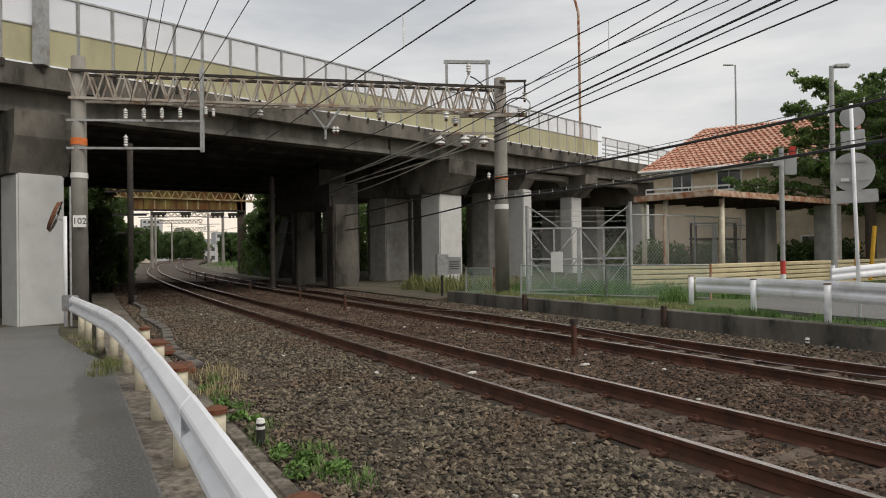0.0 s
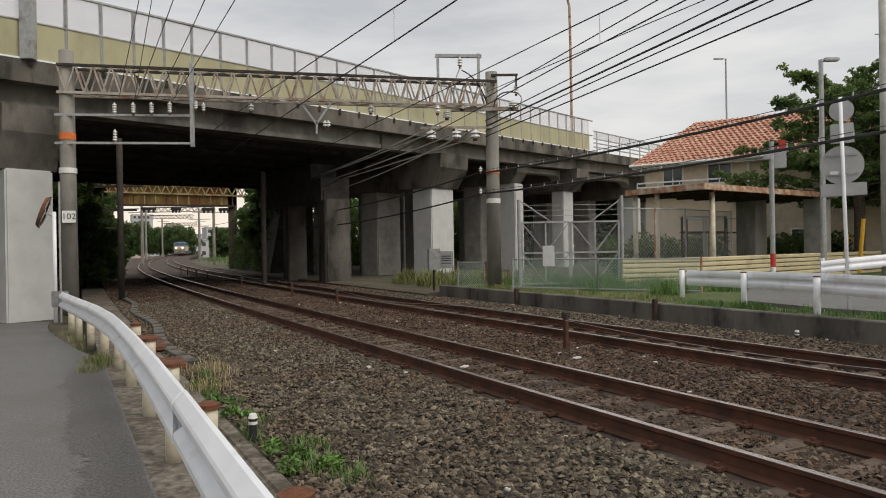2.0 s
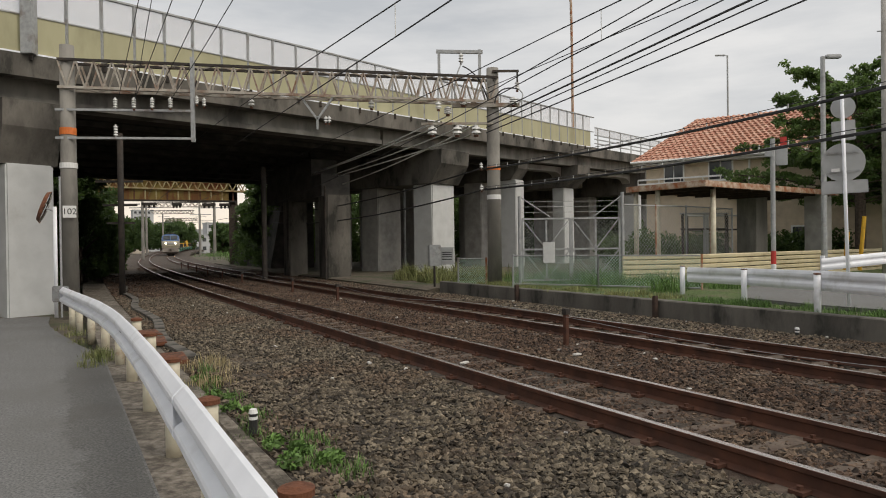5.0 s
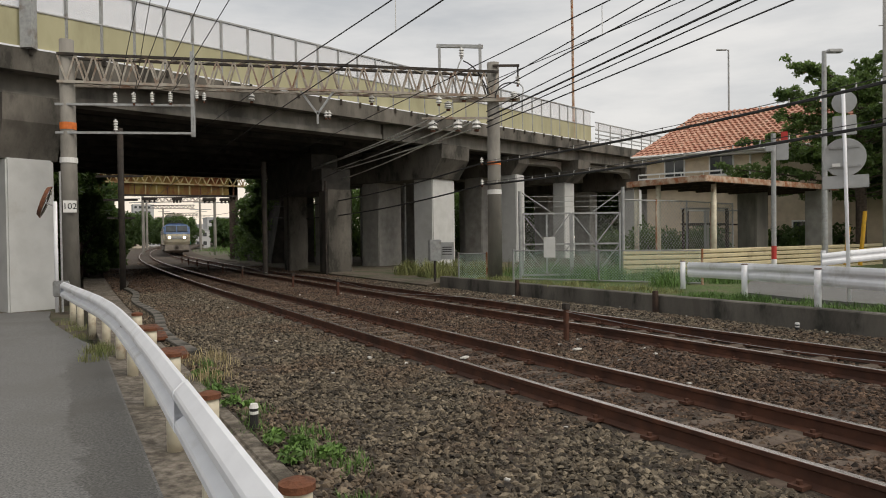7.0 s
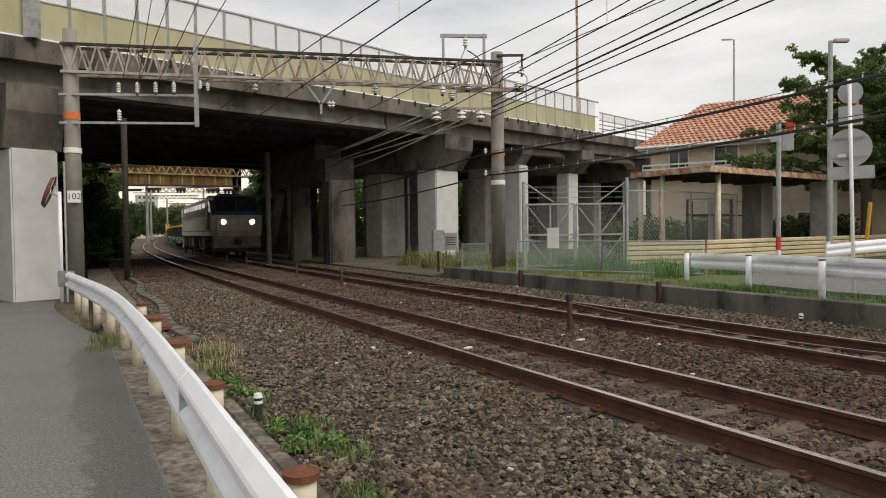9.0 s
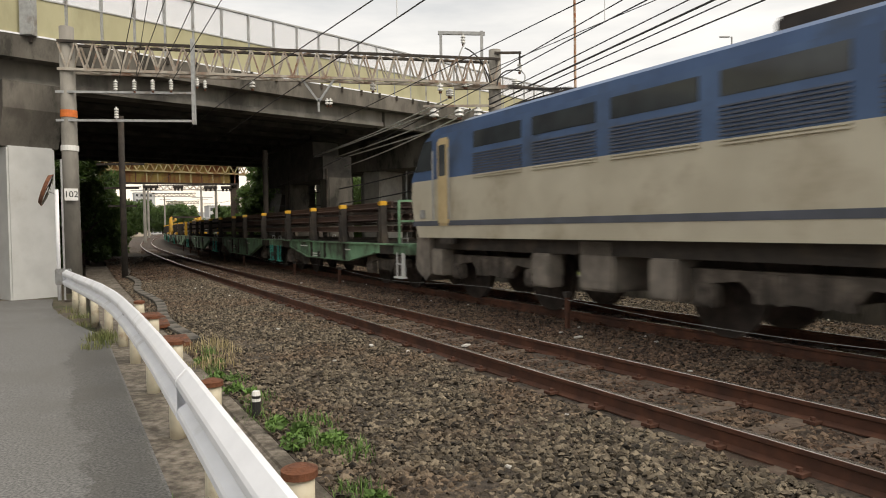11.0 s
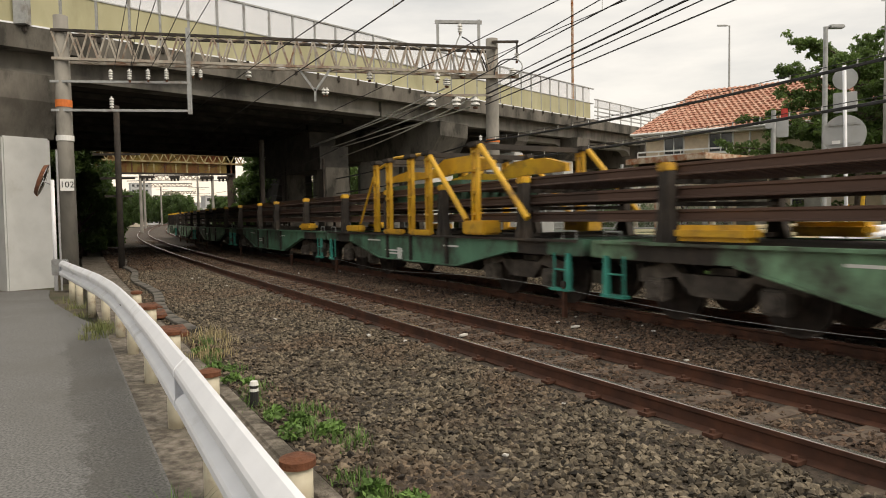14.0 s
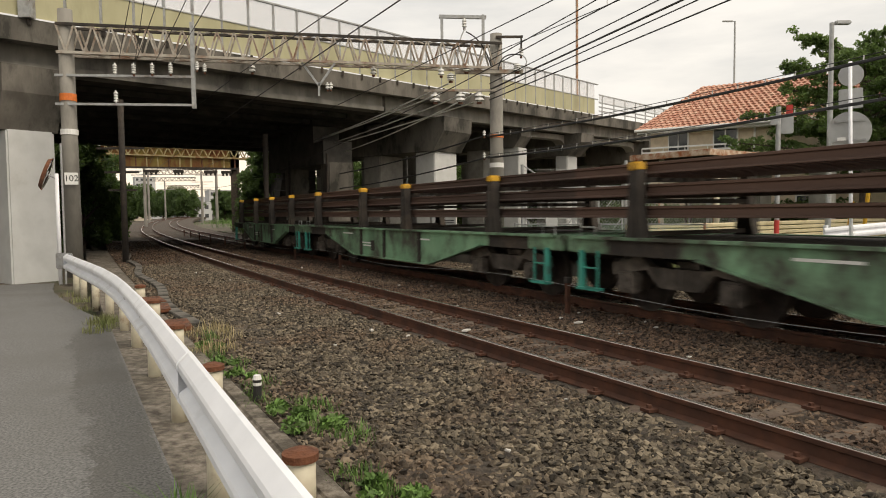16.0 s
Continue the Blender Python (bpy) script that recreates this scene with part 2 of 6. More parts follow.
M["loco_grey"] = mat("loco_grey", (0.26, 0.23, 0.195), (0.16, 0.14, 0.12), 3, 0.75, 0, 0.15, (0.09, 0.08, 0.07), 1.2, 0.4)
M["dark_glass"] = mat("dark_glass", (0.06, 0.07, 0.075), (0.04, 0.045, 0.05), 2, 0.08, 0, 0)
M["headlight"] = glow("headlight", (1.0, 0.66, 0.3), 22.0)


def clear_pane(name, tint, alpha):
    m = bpy.data.materials.new(name)
    m.use_nodes = True
    n, l = m.node_tree.nodes, m.node_tree.links
    b = n["Principled BSDF"]
    b.inputs["Base Color"].default_value, b.inputs["Roughness"].default_value = (*tint, 1), 0.15
    tr = n.new("ShaderNodeBsdfTransparent")
    tr.inputs["Color"].default_value = (0.93, 0.93, 0.94, 1)
    mx = n.new("ShaderNodeMixShader")
    mx.inputs[0].default_value = alpha
    l.new(tr.outputs[0], mx.inputs[1])
    l.new(b.outputs[0], mx.inputs[2])
    l.new(mx.outputs[0], n["Material Output"].inputs["Surface"])
    return m


def let_light_through(m, share_, tint):
    """Leaves pass part of the light on to their other side."""
    n, l = m.node_tree.nodes, m.node_tree.links
    tr = n.new("ShaderNodeBsdfTranslucent")
    tr.inputs["Color"].default_value = (*tint, 1)
    mx = n.new("ShaderNodeMixShader")
    mx.inputs[0].default_value = share_
    l.new(n["Principled BSDF"].outputs[0], mx.inputs[1])
    l.new(tr.outputs[0], mx.inputs[2])
    l.new(mx.outputs[0], n["Material Output"].inputs["Surface"])


for leafy in ("leaf_tree", "leaf", "leaf_dark"):
    let_light_through(M[leafy], 0.35, (0.17, 0.27, 0.06))
M["clear_panel"] = clear_pane("clear_panel", (0.75, 0.75, 0.74), 0.3)
mirror = mat("mirror_glass", (0.8, 0.8, 0.8), (0.8, 0.8, 0.8), 1, 0.03, 1.0, 0)
M["mirror"] = mirror

# ---- mesh helpers ----


def bm_new():
    return bmesh.new()


def box(bm, c, size, rz=0.0, bevel=0.0):
    m = Matrix.Translation(c) @ Matrix.Rotation(radians(rz), 4, "Z") @ Matrix.Diagonal((*size, 1))
    r = bmesh.ops.create_cube(bm, size=1.0, matrix=m)
    if bevel:
        es = list({e for v in r["verts"] for e in v.link_edges})
        bmesh.ops.bevel(bm, geom=es, offset=bevel, segments=2, affect="EDGES")
    return r["verts"]


def rod(bm, a, b, r, r2=None, seg=8):
    a, b = Vector(a), Vector(b)
    d = b - a
    m = Matrix.Translation((a + b) / 2) @ d.to_track_quat("Z", "Y").to_matrix().to_4x4()
    bmesh.ops.create_cone(bm, cap_ends=True, segments=seg, radius1=r, radius2=r if r2 is None else r2, depth=d.length, matrix=m)


def bar(bm, a, b, w, h):
    """A rectangular bar from a to b, w wide sideways and h high."""
    a, b = Vector(a), Vector(b)
    d = b - a
    y = d.normalized()
    x = y.cross(Vector((0, 0, 1)))
    x = x.normalized() if x.length > 1e-4 else Vector((1, 0, 0))
    z = x.cross(y)
    vs = [bm.verts.new(p + x * sx * w / 2 + z * sz * h / 2) for p in (a, b) for sx, sz in ((-1, -1), (1, -1), (1, 1), (-1, 1))]
    for f in ((3, 2, 1, 0), (4, 5, 6, 7), (0, 1, 5, 4), (1, 2, 6, 5), (2, 3, 7, 6), (3, 0, 4, 7)):
        bm.faces.new([vs[i] for i in f])


def prism(bm, pts, axis, a, b):
    """An outline of (p, q) pairs pushed from a to b along an axis: 'x' takes (y, z), 'y' takes (x, z), 'z' takes (x, y)."""
    def at(p, k):
        return {"x": (k, p[0], p[1]), "y": (p[0], k, p[1]), "z": (p[0], p[1], k)}[axis]
    lo = [bm.verts.new(at(p, a)) for p in pts]
    hi = [bm.verts.new(at(p, b)) for p in pts]
    n = len(pts)
    bm.faces.new(lo[::-1])
    bm.faces.new(hi)
    for i in range(n):
        bm.faces.new([lo[i], lo[(i + 1) % n], hi[(i + 1) % n], hi[i]])
    bmesh.ops.recalc_face_normals(bm, faces=bm.faces)


def sweep(bm, profile, path, closed=True):
    """A profile of (sideways, up) pairs carried along a path of (x, y, z) points."""
    path = [Vector(p) for p in path]
    rings = []
    for i, p in enumerate(path):
        d = (path[min(i + 1, len(path) - 1)] - path[max(i - 1, 0)])
        d.z = 0
        d.normalize()
        side = Vector((d.y, -d.x, 0))
        rings.append([bm.verts.new(p + side * a + Vector((0, 0, b))) for a, b in profile])
    n = len(profile)
    for r0, r1 in zip(rings, rings[1:]):
        for i in range(n if closed else n - 1):
            j = (i + 1) % n
            bm.faces.new([r0[i], r0[j], r1[j], r1[i]])
    if closed and n > 2:
        bm.faces.new(rings[0][::-1])
        bm.faces.new(rings[-1])
    bmesh.ops.recalc_face_normals(bm, faces=bm.faces)


def tube(bm, pts, r, seg=5):
    pts = [Vector(p) for p in pts]
    rings = []
    for i, p in enumerate(pts):
        d = (pts[min(i + 1, len(pts) - 1)] - pts[max(i - 1, 0)]).normalized()
        x = d.orthogonal().normalized() if abs(d.z) > 0.99 else d.cross(Vector((0, 0, 1))).normalized()
        z = x.cross(d)
        rings.append([bm.verts.new(p + (x * math.cos(k * 2 * math.pi / seg) + z * math.sin(k * 2 * math.pi / seg)) * r) for k in range(seg)])
    for r0, r1 in zip(rings, rings[1:]):
        for i in range(seg):
            bm.faces.new([r0[i], r0[(i + 1) % seg], r1[(i + 1) % seg], r1[i]])
    bm.faces.new(rings[0][::-1])
    bm.faces.new(rings[-1])


def part(name, bm, material, parent=None, label=""):
    me = bpy.data.meshes.new(name)
    bm.to_mesh(me)
    bm.free()
    me.materials.append(material)
    ob = new(name, me)
    if parent:
        ob.parent = parent
    return tagged(ob, label)


def share(name, me, parent, m):
    ob = new(name, me)
    ob.parent = parent
    ob.matrix_basis = m
    return ob


def empty(name, m, label, category, group=""):
    ob = new(name)
    ob.matrix_basis = m
    return tagged(ob, label, category, group)


def mesh_of(name, verts, faces, material):
    me = bpy.data.meshes.new(name)
    me.from_pydata(verts, [], faces)
    me.materials.append(material)
    return me


def smooth(ob):
    for p in ob.data.polygons:
        p.use_smooth = True
    return ob


# ---- the line of the track: s along it, u to its right, on a gentle right-hand curve ----
HEAD = -0.499
_S = np.arange(-140.0, 420.0, 0.25)
_K = np.where(_S < 18, 0.0006, np.where(_S < 80, 0.0014, 0.0009))
_A = HEAD + np.cumsum(_K) * 0.25
_A -= np.interp(12, _S, _A) - HEAD
_X, _Y = np.cumsum(np.sin(_A)) * 0.25, np.cumsum(np.cos(_A)) * 0.25
_X += 12 * math.sin(HEAD) - np.interp(12, _S, _X)
_Y += 12 * math.cos(HEAD) - np.interp(12, _S, _Y)
GAUGE = 1.132
U_NEAR, U_FAR = 4.058, 7.48          # the near rail of each track
U_CENTRE = U_FAR + GAUGE / 2


def rise(s):
    return 0.0 if s < 90 else 0.007 * (s - 90) ** 2 / (s - 60)


def at(s, u, z=0.0):
    a = float(np.interp(s, _S, _A))
    return Vector((float(np.interp(s, _S, _X)) + u * math.cos(a), float(np.interp(s, _S, _Y)) - u * math.sin(a), z + rise(s)))


def heading(s):
    return math.degrees(-float(np.interp(s, _S, _A)))


def line(s0, s1, u, z, step=2.0):
    n = max(2, int(abs(s1 - s0) / step) + 1)
    return [at(s, u, z) for s in np.linspace(s0, s1, n)]


def spot(s, u, z=0.0, turn=0.0):
    """A pose on the track's own axes: x to the right of the track, y along it."""
    p = at(s, u, z)
    return pose(p.x, p.y, p.z, 0, 0, heading(s) + turn)

# ---- ground ----
bm = bm_new()
bmesh.ops.create_grid(bm, x_segments=60, y_segments=60, size=2500)
for v in bm.verts:
    v.co.z = -0.55
tagged(part("ground", bm, M["earth"]), "bare brown earth with thin weeds", "ground", kind="structure")

bm = bm_new()
ss = np.concatenate([np.arange(-30, 30, 0.5), np.arange(30, 340, 4.0)])
rows = []
for s in ss:
    rows.append([bm.verts.new(at(s, u, z + (0.035 * noise.noise((s * 1.3, u * 1.3, 0)) if 1.4 < u < 11 else 0))) for u, z in
                 [(1.3, -0.8), (1.3, -0.12)] + [(u, float(np.interp(u, [1.3, 2.2, 3.3, 10.2, 10.9, 11.35], [-0.12, -0.19, -0.15, -0.17, -0.21, -0.25]))) for u in np.arange(1.6, 11.3, 0.4)] + [(11.35, -0.25), (11.35, -0.8)]])
for r0, r1 in zip(rows, rows[1:]):
    for i in range(len(r0) - 1):
        bm.faces.new([r0[i], r0[i + 1], r1[i + 1], r1[i]])
bmesh.ops.recalc_face_normals(bm, faces=bm.faces)
tagged(part("ballast_bed", bm, M["ballast"]), "brown-grey ballast bed under two railway tracks", "ballast", kind="structure")

# road beside the line
bm = bm_new()
sweep(bm, [(-14, -0.5), (0, -0.5), (0, 0), (-1.3, 0.015), (-14, 0.03)], line(-30, 11, 0.48, -0.1, 1.0) + [at(12.3, 0.2, -0.1), at(14.5, -0.1, -0.12), at(17, -0.3, -0.22), at(20, -0.4, -0.42), at(24, -0.45, -0.58), at(27, -0.5, -0.62)])
tagged(part("road", bm, M["asphalt"]), "worn grey asphalt lane beside the railway", "road", kind="structure")
bm = bm_new()
rows = []
for s in np.arange(-3, 10.5, 0.03):
    w0 = 0.42 + 0.22 * noise.noise((s * 0.5, 3, 0)) + 0.1 * noise.noise((s * 2.7, 7, 0)) + 0.09 * noise.noise((s * 11, 9, 0)) + 0.08 * noise.noise((s * 31, 5, 0))
    rows.append([bm.verts.new(at(s, 0.47 - w0, -0.093)), bm.verts.new(at(s, 0.46, -0.094))])
for r0, r1 in zip(rows, rows[1:]):
    bm.faces.new([r0[0], r0[1], r1[1], r1[0]])
tagged(part("road_edge_patch", bm, M["asphalt_patch"]), "darker strip along the asphalt's edge", "road edge", kind="structure")
# verge between road and ballast with the posts in it
bm = bm_new()
sweep(bm, [(0.0, -0.5), (0.86, -0.5), (0.86, -0.05), (0.74, -0.03), (0.45, -0.035), (0.0, -0.02)], line(-30, 34, 0.46, -0.08, 1.0))
tagged(part("verge", bm, M["gravel_edge"]), "brown gravelly verge with old concrete footing", "verge", kind="structure")
bm = bm_new()
sweep(bm, [(-0.07, -0.5), (0.07, -0.5), (0.07, -0.02), (0.055, 0.0), (-0.055, 0.0), (-0.07, -0.02)], line(-20, 9.2, 1.22, -0.095, 1.0))
tagged(part("kerb", bm, M["gravel_edge"]), "low dark concrete edging of the ballast", "kerb", kind="structure")

# cable trough along the ballast's foot
trough = empty("cable_trough", Matrix.Identity(4), "worn concrete cable trough with lids beside the ballast", "cable trough")
for k, s in enumerate(np.arange(10.2, 30, 0.62)):
    bm = bm_new()
    box(bm, (0, 0, 0), (0.18, 0.615, 0.1), bevel=0.008)
    lid = part("trough_lid", bm, M["concrete_dark"], trough)
    u = 1.5 + 0.018 * (s - 10) + 0.09 * math.sin(s * 0.9)
    lid.matrix_basis = spot(s, u, -0.11 + 0.005 * math.sin(k * 2.3), -1.0 - 4.6 * math.cos(s * 0.9))

# ---- tracks ----
RAIL = [(-0.064, -0.153), (0.064, -0.153), (0.064, -0.142), (0.012, -0.118), (0.009, -0.045), (0.032, -0.032), (0.032, -0.003), (0.029, 0.0), (-0.029, 0.0), (-0.032, -0.003), (-0.032, -0.032), (-0.009, -0.045), (-0.012, -0.118), (-0.064, -0.142)]


def sleeper_mesh():
    b = bmesh.new()
    box(b, (0, 0, -0.09), (2.0, 0.22, 0.18), bevel=0.02)
    me = bpy.data.meshes.new("sleeper")
    b.to_mesh(me)
    b.free()
    me.materials.append(M["sleeper"])
    return me


def clip_mesh():
    b = bmesh.new()
    box(b, (0, 0, 0.012), (0.1, 0.1, 0.025))
    rod(b, (0, 0, 0.02), (0, 0, 0.05), 0.022, seg=6)
    me = bpy.data.meshes.new("rail_clip")
    b.to_mesh(me)
    b.free()
    me.materials.append(M["rail_side"])
    return me


SLEEPER, CLIP = sleeper_mesh(), clip_mesh()
for u0, label, top in ((U_NEAR, "railway track with brown rails polished on top", "rail_top"), (U_FAR, "railway track with brown rails beside a low wall", "rail_top")):
    track = empty("railway_track", Matrix.Identity(4), label, "railway track", "tracks")
    for k in (0, 1):
        bm = bm_new()
        u = u0 + k * GAUGE
        path = [at(s, u, 0) for s in np.concatenate([np.arange(-40, 60, 1.0), np.arange(60, 330, 4.0)])]
        sweep(bm, RAIL, path)
        r = part("rail", bm, M["rail_side"], track)
        bm = bm_new()
        sweep(bm, [(-0.027, 0.0005), (0.027, 0.0005), (0.024, 0.004), (-0.024, 0.004)], path)
        part("running_surface", bm, M[top], r, "worn bright steel running surface")
    for s in np.arange(-6, 60, 0.62):
        share("sleeper", SLEEPER, track, spot(s, u0 + GAUGE / 2, -0.143))
    for s in np.arange(-3, 16, 0.62):
        for k in (0, 1):
            for side in (-0.1, 0.1):
                share("rail_clip", CLIP, track, spot(s, u0 + k * GAUGE + side, -0.142))

# ballast stones
def stones(name, n, s0, s1, u_list, size, material, seed, z_of):
    g = np.random.default_rng(seed)
    base = np.array([(1, 0, 0), (-1, 0, 0), (0, 1, 0), (0, -1, 0), (0, 0, 1), (0, 0, -1), (.62, .62, .5), (-.62, .6, -.45)], float)
    octa = np.array([(0, 2, 6), (2, 4, 6), (4, 0, 6), (2, 1, 4), (1, 3, 4), (3, 0, 4), (2, 0, 5), (0, 3, 5), (3, 1, 7), (1, 2, 7), (2, 5, 7), (5, 3, 7)])
    s = g.uniform(0, 1, n) ** 1.35 * (s1 - s0) + s0
    pick = g.integers(0, len(u_list), n)
    lo, hi = np.array([a for a, _ in u_list]), np.array([b for _, b in u_list])
    wsum = (hi - lo) / (hi - lo).sum()
    pick = g.choice(len(u_list), n, p=wsum)
    u = lo[pick] + g.uniform(0, 1, n) * (hi - lo)[pick]
    a = np.interp(s, _S, _A)
    x, y = np.interp(s, _S, _X) + u * np.cos(a), np.interp(s, _S, _Y) - u * np.sin(a)
    z = z_of(u) + g.uniform(-0.012, 0.022, n)
    r = size * g.uniform(0.55, 1.35, n)
    v = base[None] * g.uniform(0.6, 1.2, (n, 8, 1)) * (r[:, None, None] * g.uniform(0.65, 1.25, (n, 1, 3)))
    t, p = g.uniform(0, 6.283, n), g.uniform(-0.8, 0.8, n)
    ct, st, cp, sp = np.cos(t)[:, None], np.sin(t)[:, None], np.cos(p)[:, None], np.sin(p)[:, None]
    X, Y, Z = v[..., 0] * ct - v[..., 1] * st, v[..., 0] * st + v[..., 1] * ct, v[..., 2] * 0.75
    Y, Z = Y * cp - Z * sp, Y * sp + Z * cp
    V = np.stack([X + x[:, None], Y + y[:, None], Z + z[:, None]], -1).reshape(-1, 3)
    Fc = (octa[None] + 8 * np.arange(n)[:, None, None]).reshape(-1, 3)
    me = bpy.data.meshes.new(name)
    me.from_pydata(V.tolist(), [], Fc.tolist())
    me.materials.append(material)
    return tagged(new(name, me), "loose angular ballast stones between the rails", "ballast", kind="stuff")


def bed(u):
    return np.interp(u, [1.3, 2.2, 3.3, 10.2, 10.9, 11.35], [-0.12, -0.19, -0.15, -0.17, -0.21, -0.25])


stones("ballast_stones", 62000, 1.0, 24, [(1.32, 3.85)], 0.028, M["stone"], 11, bed)
stones("ballast_stones", 20000, 0.5, 24, [(4.2, 5.05)], 0.028, M["stone_rusty"], 12, lambda u: bed(u) - 0.012)
stones("ballast_stones", 38000, 0.5, 26, [(5.35, 7.35)], 0.03, M["stone_rusty"], 13, bed)
stones("ballast_stones", 11000, 0.5, 26, [(7.62, 8.48)], 0.029, M["stone_rusty"], 14, lambda u: bed(u) - 0.012)
stones("ballast_stones", 32000, 0.5, 28, [(8.75, 11.28)], 0.032, M["stone"], 15, bed)

stones("ballast_stones", 26000, 23, 46, [(1.32, 11.2)], 0.036, M["stone_rusty"], 16, bed)

# small marker posts between and beside the tracks
for s, u, h in ((8.2, 6.75, 0.62), (18.3, 6.75, 0.55), (22.8, 6.75, 0.55), (31, 6.75, 0.5), (36, 6.75, 0.5), (41, 6.75, 0.5), (46, 6.75, 0.5), (51, 6.75, 0.5), (56, 6.75, 0.5)):
    mk = empty("cable_post", spot(s, u, -0.2), "short dark steel post between the tracks", "post", "posts between the tracks")
    bm = bm_new()
    box(bm, (0, 0, h / 2), (0.07, 0.07, h), bevel=0.008)
    part("stem", bm, M["rail_side"], mk)
    bm = bm_new()
    box(bm, (0, 0, h * 0.93), (0.1, 0.1, 0.09), bevel=0.01)
    part("collar", bm, M["grime"], mk)
bm = bm_new()
mk = empty("marker_peg", spot(5.68, 1.34, -0.14), "short black peg with a white reflective top", "marker peg", "marker pegs")
rod(bm, (0, 0, 0), (0, 0, 0.2), 0.035, seg=12)
part("stem", bm, M["ink"], mk)
bm = bm_new()
rod(bm, (0, 0, 0.2), (0, 0, 0.235), 0.04, 0.03, seg=12)
rod(bm, (0, 0, 0.15), (0, 0, 0.175), 0.037, seg=12)
part("cap", bm, M["sign_white"], mk, "white reflective cap")
copy_thing(mk, spot(7.15, 10.95, -0.3))

# thin wire strung along the posts between the tracks
bm = bm_new()
tube(bm, [at(s, 6.72, 0.27 + 0.07 * math.cos(s * 0.63)) for s in np.arange(-6, 31, 0.75)], 0.003, 4)
tagged(part("signal_wire", bm, M["galvanised"]), "thin bare wire strung between the short posts", "wire")

# pale litter and bright stones on the ballast
g = random.Random(5)
LIT = bm_new()
box(LIT, (0, 0, 0), (0.075, 0.045, 0.03), bevel=0.008)
bmesh.ops.translate(LIT, verts=LIT.verts[:5], vec=(0.01, 0.012, 0.006))
first = part("pale_stone", LIT, M["litter"])
tagged(first, "pale chip of stone lying on the ballast", "stone", "pale stones")
first.matrix_basis = spot(9.6, 5.55, -0.12)
for k in range(46):
    s, u = g.uniform(2, 20), g.choice((g.uniform(1.8, 3.8), g.uniform(5.4, 7.3), g.uniform(5.4, 7.3), g.uniform(8.8, 11)))
    copy_thing(first, spot(s, u, -0.135, g.uniform(0, 360)) @ Matrix.Scale(g.uniform(0.4, 1.0), 4))
for s, u, w in ((7.6, 4.55, 0.15), (7.3, 6.2, 0.14), (8.3, 3.5, 0.1)):
    bm = bm_new()
    box(bm, (0, 0, 0.012), (w, w * 0.45, 0.024), bevel=0.006)
    ob = part("scrap_of_board", bm, M["litter"])
    ob.matrix_basis = spot(s, u, -0.125, 40 + s * 70)
    tagged(ob, "pale flat scrap lying between the rails", "scrap", "scraps")
for s in (10.6, 15.8):
    bm = bm_new()
    box(bm, (0, 0, 0.3), (0.11, 0.09, 0.62), bevel=0.01)
    ob = part("short_post", bm, M["rusted_steel"])
    ob.matrix_basis = spot(s, 11.2, -0.35)
    tagged(ob, "short dark post before the low wall", "post", "posts before the low wall")

# low retaining wall beyond the far track
bm = bm_new()
sweep(bm, [(0, -0.9), (0.22, -0.9), (0.22, 0.0), (0.02, 0.0), (0.0, -0.02)], line(-40, 20.6, 11.3, 0.16, 1.0))
tagged(part("retaining_wall", bm, M["concrete_dark"]), "low weathered concrete wall beside the far track", "retaining wall", kind="structure")
bm = bm_new()
sweep(bm, [(0.0, -0.9), (60, -0.9), (60, 0.05), (3, 0.02), (0.0, -0.03)], line(-40, 20.6, 11.5, 0.15, 1.0))
tagged(part("terrace", bm, M["turf"]), "weedy ground behind the low wall", "ground", kind="structure")
bm = bm_new()
sweep(bm, [(0.0, -0.8), (60, -0.8), (60, 0.1), (0.3, 0.05), (0.0, 0.0)], line(20.6, 70, 10.8, -0.12, 2.0))
tagged(part("yard", bm, M["earth"]), "packed earth under the bridge", "ground", kind="structure")
bm = bm_new()
pts = [at(-20, 12.25, 0), at(7.5, 12.3, 0), at(9.6, 12.7, 0), at(11.8, 16.0, 0), at(11.5, 40, 0), at(-20, 40, 0)]
prism(bm, [(p.x, p.y) for p in pts], "z", -0.3, 0.215)
tagged(part("side_road", bm, M["asphalt"]), "grey asphalt of a side street behind the guard rail", "road", kind="structure")

# ---- road bridge on a ramp ----
BO, BE, BN = Vector((-11.22, 20.9, 7.235)), Vector((0.6308, 0.7760, 0)), Vector((-0.7760, 0.6308, 0))
GRADE, FALL = 0.0289, 0.026


def br(q, w, z=0.0):
    """A point of the bridge: q along its near edge, w across it, z over the edge of its deck."""
    return BO + BE * q + BN * w + Vector((0, 0, GRADE * q + z - FALL * w))


def br_bar(bm, q0, q1, w0, w1, z0, z1, step=6.0):
    n = max(2, int((q1 - q0) / step) + 1)
    rings = [[bm.verts.new(br(q, w, z)) for w, z in ((w0, z0), (w1, z0), (w1, z1), (w0, z1))] for q in np.linspace(q0, q1, n)]
    for a, b in zip(rings, rings[1:]):
        for i in range(4):
            bm.faces.new([a[i], a[(i + 1) % 4], b[(i + 1) % 4], b[i]])
    bm.faces.new(rings[0][::-1])
    bm.faces.new(rings[-1])
    bmesh.ops.recalc_face_normals(bm, faces=bm.faces)


